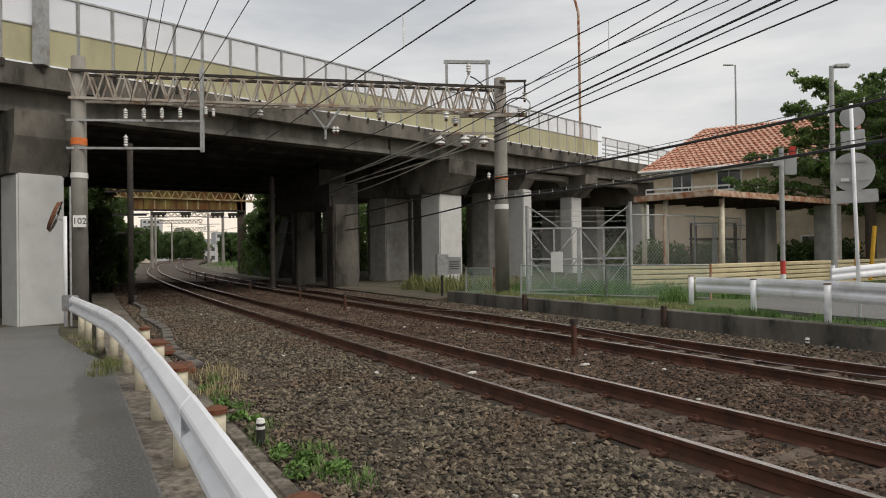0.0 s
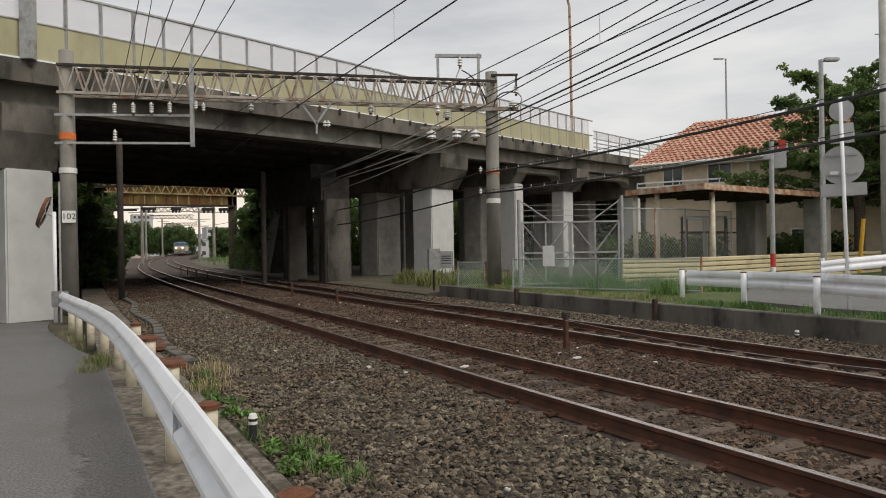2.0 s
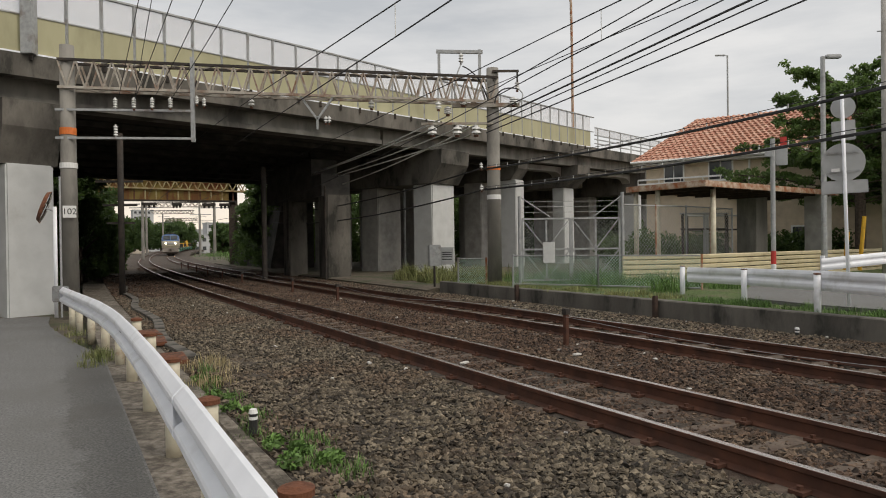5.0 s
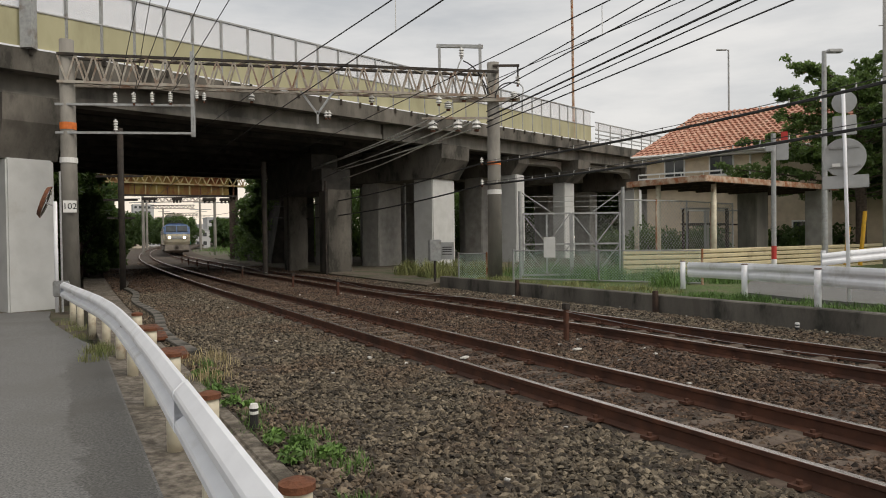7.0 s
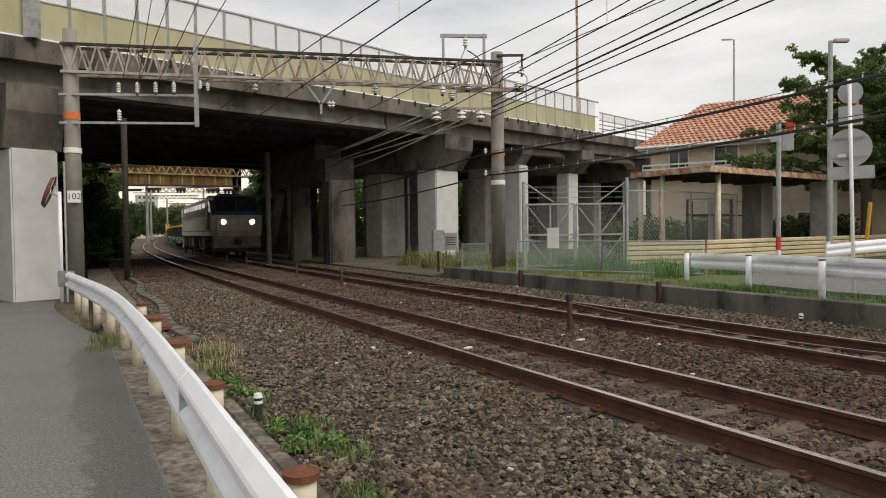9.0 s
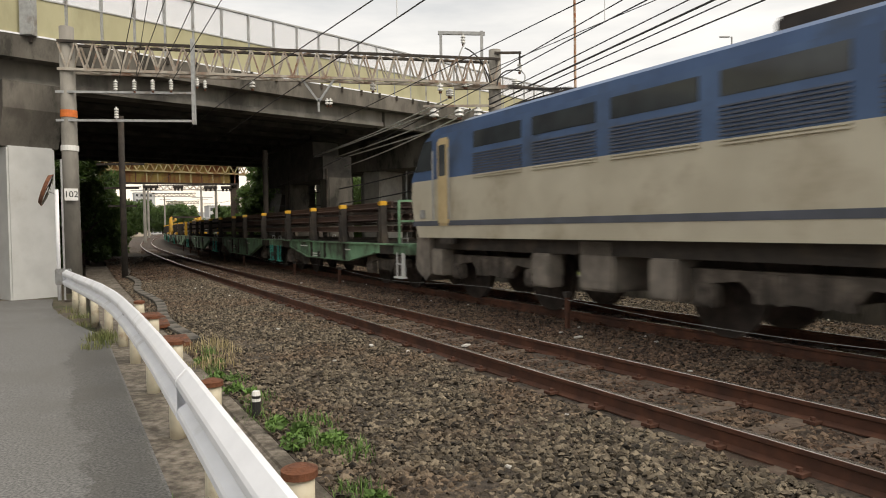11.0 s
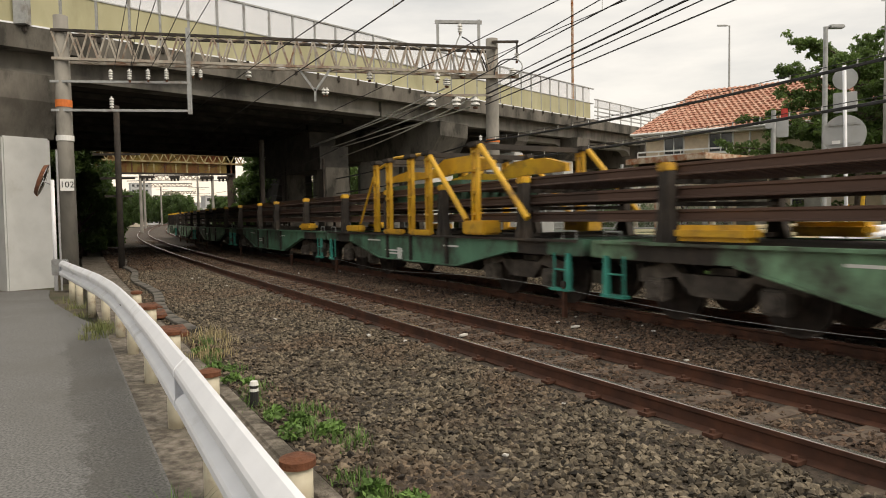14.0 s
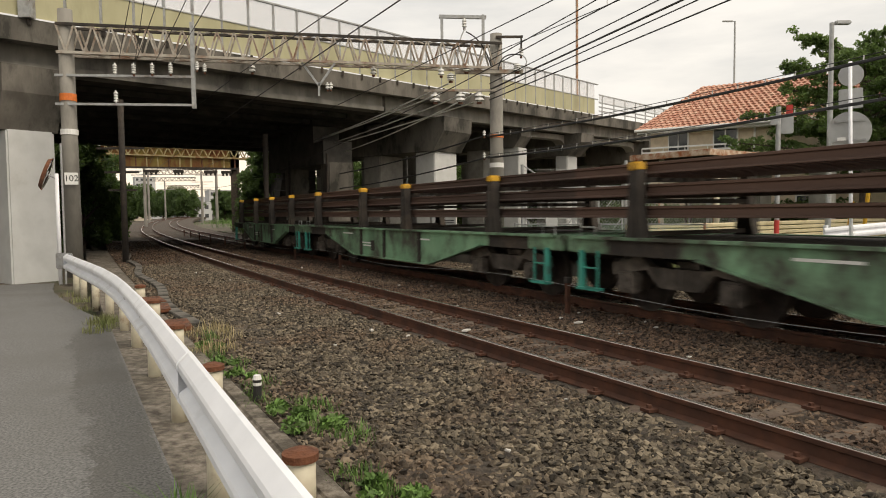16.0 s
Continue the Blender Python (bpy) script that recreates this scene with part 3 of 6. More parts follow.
bridge = empty("road_bridge", Matrix.Identity(4), "long grey concrete road bridge climbing over the railway", "bridge")
WIDE = 20.2
# slab, inner girders and bracing are coloured dark in place of underside shade
bm = bm_new()
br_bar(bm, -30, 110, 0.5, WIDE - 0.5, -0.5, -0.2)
part("deck_slab", bm, M["concrete_shaded"], bridge, "deck underside with shade in its dark colour")
for w0, w1 in ((0.0, 0.5), (WIDE - 0.5, WIDE)):
    bm = bm_new()
    br_bar(bm, -30, 110, w0, w1, -0.68, 0.0)
    part("edge_beam", bm, M["concrete_dark"], bridge, "stained concrete edge beam")
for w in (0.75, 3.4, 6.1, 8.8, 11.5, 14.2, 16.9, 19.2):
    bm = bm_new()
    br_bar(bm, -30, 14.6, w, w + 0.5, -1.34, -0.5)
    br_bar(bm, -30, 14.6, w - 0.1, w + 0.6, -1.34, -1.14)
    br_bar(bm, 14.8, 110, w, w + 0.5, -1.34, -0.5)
    part("girder", bm, M["concrete_grimy" if w < 1 else "concrete_shaded"], bridge)
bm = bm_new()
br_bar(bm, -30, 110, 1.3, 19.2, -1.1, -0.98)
part("soffit_bracing", bm, M["concrete_shaded"], bridge)


def pier(q, ws, ground, cap_low, size, wide, cap_w=(0.35, 12.9), tone="concrete_dark"):
    top = br(q, 0).z - 1.36
    bm = bm_new()
    z1, z0 = top, top - cap_low
    ring = []
    for qq in (q - size * 0.62, q + size * 0.62):
        pts = [br(qq, cap_w[0], 0), br(qq, cap_w[0] + 0.05, 0), br(qq, ws[0] - size * 0.4, 0), br(qq, ws[-1] + size * 0.4, 0), br(qq, cap_w[1], 0), br(qq, cap_w[1], 0)]
        zs = [z1, z1 - cap_low * 0.42, z0, z0, z1 - cap_low * 0.42, z1]
        ring.append([bm.verts.new((p.x, p.y, z)) for p, z in zip(pts, zs)])
    n = len(ring[0])
    bm.faces.new(ring[0][::-1])
    bm.faces.new(ring[1])
    for i in range(n):
        bm.faces.new([ring[0][i], ring[0][(i + 1) % n], ring[1][(i + 1) % n], ring[1][i]])
    bmesh.ops.recalc_face_normals(bm, faces=bm.faces)
    # cap concrete is darkened for its stains and for the shade under the deck
    part("pier_cap", bm, M[tone], bridge, "dark pier cap, stain and shade both in its colour")
    for w in ws:
        b = br(q, w)
        bm = bm_new()
        box(bm, (b.x, b.y, (z0 + ground) / 2), (size, wide, z0 - ground + 0.02), math.degrees(math.atan2(BE.y, BE.x)), bevel=0.05)
        # front column pale, inner ones darker: open light and deck shade as colour
        part("pier_column", bm, M["concrete_grimy" if tone == "concrete_shaded" else "concrete_pale" if w == ws[0] else "concrete"], bridge)


pier(-0.9, (1.1, 5.4, 9.8, 14.2, 18.2), -0.9, 1.85, 1.32, 1.32, (0.1, 19.8))
pier(19.85, (1.75, 5.75, 9.9), -0.5, 1.75, 1.95, 1.35, (0.2, 12.0))
pier(27.9, (1.9, 4.6, 10.4, 14.6), -0.5, 1.2, 1.0, 1.4, (0.9, 16.0))
pier(34.9, (1.9, 6.2, 10.4, 14.6), -0.5, 1.5, 1.5, 0.95, (0.2, 16.0))
pier(47.0, (2.0, 6.2, 10.4), -0.5, 1.75, 1.5, 1.5, (0.2, 19.0))
pier(60.0, (2.0, 6.2, 10.4), -0.5, 1.75, 1.5, 1.5, (0.2, 19.0))


def haunched_beam(q0, q1, w0, w1, deep, haunch):
    """A beam along the bridge under its girders, with rounded haunches at both columns."""
    pts = [(q0, -1.36), (q1, -1.36)]
    for k in range(9):
        a = k / 8 * math.pi / 2
        pts.append((q1 - haunch * (1 - math.cos(a)), -1.36 - deep - haunch * 0.75 * (1 - math.sin(a))))
    for k in range(9):
        a = (8 - k) / 8 * math.pi / 2
        pts.append((q0 + haunch * (1 - math.cos(a)), -1.36 - deep - haunch * 0.75 * (1 - math.sin(a))))
    bm = bm_new()
    rings = [[bm.verts.new(br(q, w, z)) for q, z in pts] for w in (w0, w1)]
    n = len(pts)
    bm.faces.new(rings[0])
    bm.faces.new(rings[1][::-1])
    for i in range(n):
        bm.faces.new([rings[0][i], rings[0][(i + 1) % n], rings[1][(i + 1) % n], rings[1][i]])
    bmesh.ops.recalc_face_normals(bm, faces=bm.faces)
    part("haunched_beam", bm, M["concrete"], bridge, "grey frame beam with rounded haunches")


for w in (1.55, 6.0):
    haunched_beam(28.4, 34.2, w, w + 0.7, 0.35, 1.1)
    haunched_beam(35.6, 46.3, w, w + 0.7, 0.35, 1.3)

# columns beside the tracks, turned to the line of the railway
# their dark concrete stands in for the shade these columns stand in
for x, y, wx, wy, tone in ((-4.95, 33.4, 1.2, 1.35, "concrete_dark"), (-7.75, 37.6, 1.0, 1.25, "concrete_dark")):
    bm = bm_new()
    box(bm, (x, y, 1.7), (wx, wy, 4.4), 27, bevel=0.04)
    col = part("pier_column", bm, M[tone], bridge, "column beside the tracks with shade in its dark colour")
    bm = bm_new()
    c, s_ = math.cos(radians(27)), math.sin(radians(27))
    px, py = x - (wx / 2 + 0.05) * c + (wy / 2 - 0.1) * s_, y - (wx / 2 + 0.05) * s_ - (wy / 2 - 0.1) * c
    rod(bm, (px, py, -0.5), (px, py, 4.3), 0.06, seg=8)
    part("drainpipe", bm, M["grime"], col, "dark drainpipe")
# trackside cap: deep shade under the deck painted as near-black concrete
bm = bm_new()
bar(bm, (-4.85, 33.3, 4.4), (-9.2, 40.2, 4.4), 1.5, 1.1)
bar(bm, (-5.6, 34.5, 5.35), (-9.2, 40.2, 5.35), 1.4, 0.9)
part("pier_cap", bm, M["concrete_shaded"], bridge, "dark pier cap, stain and shade both in its colour")
for x, y in ((-1.72, 38.25), (-4.35, 40.3)):
    bm = bm_new()
    rod(bm, (x, y, -0.5), (x, y, 4.6), 0.06, seg=8)
    part("drainpipe", bm, M["galvanised"], bridge, "pale drainpipe")

# noise barrier: posts, opaque lower panels, clear upper panels
barrier = empty("noise_barrier", Matrix.Identity(4), "noise barrier with olive lower panels and clear upper panes", "noise barrier")
STEP = 1.165
TOPZ, MIDZ = 2.2, 1.14
BASE = -0.32 + 4 * STEP
POSTS = [BASE - k * 1.067 for k in range(24, 0, -1)] + [BASE + k * STEP for k in range(28)]
for q, nxt in zip(POSTS, POSTS[1:]):
    bm = bm_new()
    bar(bm, br(q, 0.12, -0.1), br(q, 0.12, TOPZ), 0.08, 0.1)
    part("post", bm, M["galvanised"], barrier)
    bm = bm_new()
    br_bar(bm, q + 0.05, nxt - 0.05, 0.1, 0.16, 0.03, MIDZ)
    part("lower_panel", bm, M["panel_green"], barrier)
    bm = bm_new()
    br_bar(bm, q + 0.05, nxt - 0.05, 0.12, 0.135, MIDZ + 0.03, TOPZ - 0.03)
    ob = part("clear_panel", bm, M["clear_panel"], barrier)
    ob.visible_shadow = False
    bm = bm_new()
    bar(bm, br(q, -0.04, -0.2), br(q, -0.04, 0.02), 0.09, 0.08)
    part("fixing_bracket", bm, M["grime"], barrier)
for z0, z1 in ((MIDZ - 0.01, MIDZ + 0.03), (TOPZ - 0.03, TOPZ + 0.03)):
    bm = bm_new()
    br_bar(bm, -22, 36.3, 0.07, 0.17, z0, z1)
    part("rail", bm, M["galvanised"], barrier)
bm = bm_new()
br_bar(bm, -22, 36.3, -0.012, 0.1, -0.02, 0.03)
part("drip_rail", bm, M["white_paint"], barrier)
bm = bm_new()
bar(bm, br(-1.05, -0.05, -0.02), br(-1.05, -0.05, 4.2), 0.34, 0.3)
part("tall_post", bm, M["galvanised"], barrier, "thick pale steel post rising above the barrier")
parapet = empty("bridge_railing", Matrix.Identity(4), "open steel railing with mesh on the bridge's far ramp", "railing")
for q in np.arange(37.0, 100, 2.0):
    bm = bm_new()
    bar(bm, br(q, 0.12, -0.05), br(q, 0.12, 1.5), 0.07, 0.07)
    part("post", bm, M["galvanised"], parapet)
for z in (0.35, 0.65, 0.95, 1.5):
    bm = bm_new()
    br_bar(bm, 36.5, 100, 0.1, 0.15, z - 0.04, z + 0.04)
    part("rail", bm, M["galvanised"], parapet)
bm = bm_new()
br_bar(bm, 36.5, 100, 0.12, 0.128, 0.95, 1.5)
part("mesh_panel", bm, M["clear_panel"], parapet)

# ---- overhead line masts and beams ----


def mast(name, p, base, top, r, label):
    e = empty(name, pose(p[0], p[1], base), label, "catenary mast", "catenary masts")
    bm = bm_new()
    rod(bm, (0, 0, 0), (0, 0, top - base), r, r * 0.82, seg=20)
    smooth(part("shaft", bm, M["concrete_grimy"], e))
    return e


LM, RM = Vector((-10.45, 19.5, 0)), Vector((1.92, 22.0, 0))
left_mast = mast("catenary_mast", LM, -0.3, 7.25, 0.235, "round grey concrete catenary mast with orange bands")
right_mast = mast("catenary_mast", RM, 0.0, 7.12, 0.235, "round grey concrete catenary mast behind the low wall")
for m, zs in ((left_mast, (4.7,)), (right_mast, (3.82,))):
    for z in zs:
        bm = bm_new()
        h = 0.2 if m is left_mast else 0.1
        b0 = m.matrix_basis.translation.z
        rod(bm, (0, 0, z - b0), (0, 0, z - b0 + h), 0.24 - 0.004 * z, seg=20)
        part("band", bm, M["orange_band"], m, "orange band")
        if z > 2:
            bm = bm_new()
            rod(bm, (0, 0, z - b0 - 0.95), (0, 0, z - b0 - 0.8), 0.235, seg=20)
            part("band", bm, M["sign_white"], m, "white band")


def lattice(name, a, b, depth, width, bays, material, chord, label):
    """A trussed beam from a to b with its top at their height."""
    e = empty(name, Matrix.Identity(4), label, "lattice beam", "lattice beams")
    a, b = Vector(a), Vector(b)
    d = (b - a)
    side = Vector((d.y, -d.x, 0)).normalized() * width / 2
    dn = Vector((0, 0, -depth))
    for sgn in (-1, 1):
        for off in (Vector(), dn):
            bm = bm_new()
            bar(bm, a + side * sgn + off, b + side * sgn + off, chord, chord)
            part("chord", bm, M["grime"] if material is M["truss_paint"] and off.length == 0 else material, e)
        bm = bm_new()
        for i in range(bays):
            p0, p1, pm = a + d * (i / bays), a + d * ((i + 1) / bays), a + d * ((i + 0.5) / bays)
            bar(bm, p0 + side * sgn, pm + side * sgn + dn, chord * 0.6, chord * 0.6)
            bar(bm, pm + side * sgn + dn, p1 + side * sgn, chord * 0.6, chord * 0.6)
        part("web", bm, material, e)
    for off in (Vector(), dn):
        bm = bm_new()
        for i in range(bays):
            p0, p1 = a + d * (i / bays) + off, a + d * ((i + 1) / bays) + off
            bar(bm, p0 + side * (1 if i % 2 else -1), p1 - side * (1 if i % 2 else -1), chord * 0.5, chord * 0.5)
        part("bracing", bm, material, e)
    return e


beam = lattice("lattice_beam", (LM.x - 0.2, LM.y, 6.81), (RM.x + 0.1, RM.y, 6.77), 0.78, 0.5, 27, M["truss_paint"], 0.075, "pale weathered steel lattice beam across the tracks")

# ivy-grown walls on both sides of the cutting beyond the bridge
for s0, s1, u0, h in ((27.5, 58, -0.9, 5.0), (46.5, 62, 11.6, 4.9)):
    bm = bm_new()
    sg = -1 if u0 < 0 else 1
    sweep(bm, [(0, -0.7), (sg * 3.0, -0.7), (sg * 3.0, h), (sg * 0.9, h), (0, 0.2)], line(s0, s1, u0, 0.0, 2.0))
    tagged(part("cutting_wall", bm, M["concrete_shaded"]), "dark overgrown wall beside the tracks", "wall", kind="structure")

# ---- guard rail along the lane ----


def w_beam(bm, path, h=0.35, fold=1.0):
    """The folded sheet of a guard rail: path runs along its upper edge, the road on the left of its way."""
    prof = [(-0.004, -0.014), (-0.014, 0.0), (-0.03, -0.004), (-0.078, -0.052), (-0.086, -0.068), (-0.086, -0.104), (-0.078, -0.12), (-0.024, -0.158), (-0.018, -0.168), (-0.018, -0.188), (-0.024, -0.198), (-0.078, -0.232), (-0.086, -0.248), (-0.086, -0.284), (-0.078, -0.3), (-0.03, -0.346), (-0.014, -0.35), (-0.004, -0.336)]
    prof = [(a * fold, b * h / 0.35) for a, b in prof]
    back = [(a + 0.006, b) for a, b in prof[::-1]]
    sweep(bm, prof + back, path)


guard = empty("guard_rail", Matrix.Identity(4), "white steel guard rail with a folded beam beside the lane", "guard rail", "guard rails")
GP = [(-4.0, 0.47), (-1, 0.5), (1, 0.53), (2.3, 0.55), (4.15, 0.585)]
GQ = [(4.13, 0.592), (5.55, 0.61), (7.3, 0.61), (9, 0.59), (10.0, 0.56), (11.5, 0.47), (12.96, 0.33), (14.2, 0.2), (15.4, 0.08), (16.3, -0.02)]
for pts in (GP, GQ):
    fine = []
    ss_, uu_ = [p[0] for p in pts], [p[1] for p in pts]
    for s in np.linspace(ss_[0], ss_[-1], int((ss_[-1] - ss_[0]) / 0.2) + 2):
        fine.append(at(s, float(np.interp(s, ss_, uu_)) + (0.012 if pts is GP else 0), 0.65))
    bm = bm_new()
    w_beam(bm, fine)
    part("beam", bm, M["white_paint"], guard)
for s in (3.98, 4.06, 4.26, 4.34, 5.42, 5.5, 7.05, 7.13, 8.72, 8.8, 2.4, 2.48):
    u = float(np.interp(s, [p[0] for p in GP + GQ], [p[1] for p in GP + GQ])) + (0.012 if s < 4.13 else 0)
    bm = bm_new()
    p = at(s, u, 0.65 - 0.175)
    rod(bm, p, p + Vector((-0.035, -0.019, 0)), 0.012, seg=8)
    part("bolt", bm, M["black_bolt"], guard, "dark bolt head")
for s in (0.55, 2.15, 3.75, 5.38, 7.01, 8.68, 10.04, 11.6, 13.1, 14.6, 15.7):
    u = float(np.interp(s, [p[0] for p in GP + GQ], [p[1] for p in GP + GQ])) + 0.075
    bm = bm_new()
    p = at(s, u, -0.2)
    rod(bm, p, p + Vector((0, 0, 0.66)), 0.06, seg=16)
    bmesh.ops.create_cone(bm, cap_ends=True, segments=16, radius1=0.066, radius2=0.03, depth=0.03, matrix=Matrix.Translation(p + Vector((0, 0, 0.67))))
    smooth(part("post", bm, M["cream_paint"], guard, "cream painted post with rust streaks"))
bm = bm_new()
p = at(16.3, 0.0, 0.5)
box(bm, (p.x - 0.12, p.y + 0.05, p.z), (0.42, 0.06, 0.34), -15, bevel=0.02)
part("end_piece", bm, M["galvanised"], guard, "bent grey end piece")

# stubs of an older fence behind it
for s, u in ((1.0, 1.04), (3.56, 1.05), (6.05, 1.05), (8.51, 1.09), (11.2, 1.13), (13.7, 1.15)):
    st = empty("fence_stub", spot(s, u, -0.2), "cream concrete post stub with a rusty iron cap", "post stub", "post stubs behind the guard rail")
    bm = bm_new()
    rod(bm, (0, 0, 0), (0, 0, 0.31), 0.082, seg=20)
    smooth(part("stem", bm, M["cream_paint"], st))
    bm = bm_new()
    rod(bm, (0, 0, 0.305), (0, 0, 0.345), 0.1, seg=20)
    bmesh.ops.create_cone(bm, cap_ends=True, segments=20, radius1=0.1, radius2=0.05, depth=0.02, matrix=Matrix.Translation((0, 0, 0.355)))
    part("cap", bm, M["rust"], st, "rusty brown iron cap")
for s, u in ((11.9, 1.22), (13.0, 1.25), (9.9, 1.24)):
    bm = bm_new()
    box(bm, (0, 0, 0.03), (0.42, 0.8, 0.06), bevel=0.01)
    ob = part("iron_plate", bm, M["rust"])
    ob.matrix_basis = spot(s, u, -0.1, 6 * math.sin(s))
    tagged(ob, "flat rusty iron plate lying on the verge", "iron plate", "iron plates")

# traffic mirror on a white pole before the bridge column
mirror_thing = empty("traffic_mirror", pose(-9.42, 16.9, -0.25), "orange-rimmed convex traffic mirror on a white pole", "traffic mirror")
bm = bm_new()
rod(bm, (0, 0, 0), (0, 0, 2.75), 0.045, seg=14)
smooth(part("pole", bm, M["white_paint"], mirror_thing))
bm = bm_new()
rod(bm, (0.1, 0.06, 0), (0.1, 0.06, 3.5), 0.025, seg=10)
part("conduit", bm, M["galvanised"], mirror_thing, "thin grey conduit")
tilt = Matrix.Translation((-0.24, -0.05, 2.75)) @ Vector((0.9, 0.42, -0.36)).to_track_quat("Z", "Y").to_matrix().to_4x4()
bm = bm_new()
bmesh.ops.create_cone(bm, cap_ends=True, segments=28, radius1=0.36, radius2=0.42, depth=0.09, matrix=tilt)
part("backshell", bm, M["rust"], mirror_thing, "orange-brown rim and shell")
bm = bm_new()
bmesh.ops.create_uvsphere(bm, u_segments=28, v_segments=12, radius=0.39, matrix=tilt @ Matrix.Translation((0, 0, 0.04)) @ Matrix.Diagonal((1, 1, 0.14, 1)))
smooth(part("mirror", bm, M["mirror"], mirror_thing))
bm = bm_new()
rod(bm, (0, 0, 2.62), (-0.24, -0.05, 2.75), 0.02)
part("bracket", bm, M["galvanised"], mirror_thing)

# number plate on the left mast
def lettering(text, size, m, material, parent, name="lettering"):
    cu = bpy.data.curves.new(name, "FONT")
    cu.body, cu.size, cu.align_x, cu.align_y, cu.extrude = text, size, "CENTER", "CENTER", 0.002
    tmp = bpy.data.objects.new(name, cu)
    scene.collection.objects.link(tmp)
    me = bpy.data.meshes.new_from_object(tmp.evaluated_get(bpy.context.evaluated_depsgraph_get()))
    bpy.data.objects.remove(tmp)
    me.materials.append(material)
    ob = new(name, me)
    ob.parent = parent
    ob.matrix_basis = m
    return ob


plate = empty("mast_plate", pose(-10.3, 19.22, 2.5, 90, 0, 24), "white plate with the black number 102 on the mast", "number plate")
bm = bm_new()
box(bm, (0, 0, 0), (0.34, 0.34, 0.02), bevel=0.006)
part("plate", bm, M["sign_white"], plate)
lettering("102", 0.24, pose(0, 0, 0.014), M["ink"], plate)

# ---- arms, insulators and wires ----


def insulator(p, h, parent=None, r=0.075, n=4):
    e = empty("insulator", pose(*p), "white ribbed porcelain insulator", "insulator", "insulators")
    bm = bm_new()
    rod(bm, (0, 0, -0.03), (0, 0, h + 0.03), r * 0.35, seg=10)
    for k in range(n):
        z = h * (k + 0.5) / n
        sb = bm_new()
        rod(sb, (0, 0, z - h * 0.28 / n), (0, 0, z + h * 0.28 / n), r, r * 0.8, seg=14)
        part("shed", sb, M["porcelain"], e)
    part("core", bm, M["porcelain"], e)
    bm = bm_new()
    rod(bm, (0, 0, -0.08), (0, 0, -0.02), r * 0.5, seg=8)
    part("fitting", bm, M["rust"], e)
    return e


frame_l = empty("hanging_frame", Matrix.Identity(4), "grey steel frame with arms hung from the lattice beam", "steel frame")
bm = bm_new()
bar(bm, (-6.98, 19.75, 6.95), (-6.98, 19.75, 4.5), 0.1, 0.1)
part("upright", bm, M["galvanised"], frame_l)
for z in (5.4, 4.6):
    bm = bm_new()
    bar(bm, (-10.7, 19.3, z), (-6.95, 19.75, z), 0.06, 0.065)
    part("arm", bm, M["galvanised"], frame_l)
for x in (-9.1, -8.57, -8.05, -7.53):
    insulator((x, 19.5, 5.46), 0.27, r=0.065)
insulator((-9.1, 19.5, 4.66), 0.3, r=0.065)
insulator((-6.85, 19.7, 5.6), 0.2, r=0.06)
insulator((-6.65, 19.75, 5.55), 0.2, r=0.06)
# hangers of the catenary under the beam
hang = empty("hanger_bracket", Matrix.Identity(4), "steel bracket under the lattice beam", "bracket", "brackets")
bm = bm_new()
bar(bm, (-4.05, 20.75, 6.0), (-3.55, 20.75, 5.3), 0.06, 0.06)
bar(bm, (-3.05, 20.75, 6.0), (-3.55, 20.75, 5.3), 0.06, 0.06)
bar(bm, (-3.55, 20.75, 5.4), (-3.55, 20.75, 5.0), 0.06, 0.06)
part("strut", bm, M["galvanised"], hang)
for x in (-3.3, -3.2):
    insulator((x, 20.78, 5.22), 0.16, r=0.07, n=2)
for x, z in ((-1.95, 5.75), (0.15, 5.7), (-5.7, 5.85)):
    insulator((x, 21.3, z), 0.2, r=0.1, n=2)
# portal and arms by the right mast
arm_r = empty("bracket_frame", Matrix.Identity(4), "steel cross-arms and a portal frame on the mast", "steel frame")
for x in (0.19, 1.5):
    bm = bm_new()
    bar(bm, (x, 21.9, 6.75), (x, 21.9, 7.7), 0.09, 0.09)
    part("post", bm, M["galvanised"], arm_r)
bm = bm_new()
bar(bm, (0.1, 21.9, 7.66), (1.6, 21.9, 7.62), 0.1, 0.1)
part("crossbar", bm, M["galvanised"], arm_r)
bm = bm_new()
bar(bm, (1.9, 21.8, 6.98), (2.75, 21.8, 6.98), 0.07, 0.07)
bar(bm, (2.7, 21.8, 7.0), (2.7, 21.8, 6.6), 0.05, 0.05)
part("arm", bm, M["grime"], arm_r)
bm = bm_new()
bar(bm, (0.6, 21.75, 5.88), (2.75, 21.75, 5.88), 0.14, 0.12)
part("arm", bm, M["truss_paint"], arm_r)
bm = bm_new()
bar(bm, (-0.4, 21.7, 5.3), (1.9, 21.75, 5.3), 0.07, 0.07)
part("arm", bm, M["truss_paint"], arm_r)
for k, (x, z) in enumerate(((0.9, 7.3), (2.7, 6.4))):
    insulator((x, 21.85, z), 0.26, r=0.08, n=3)
for x in (-0.05, 0.75, 1.35):
    insulator((x, 21.7, 4.95), 0.25, r=0.16, n=2)
for x, y in ((2.55, 5.88), (0.95, 5.88), (0.45, 5.6)):
    insulator((x, 21.62, y), 0.2, r=0.13, n=3)
for z in (3.92, 3.22):
    insulator((1.5, 21.7, z - 0.05), 0.14, r=0.06, n=2)
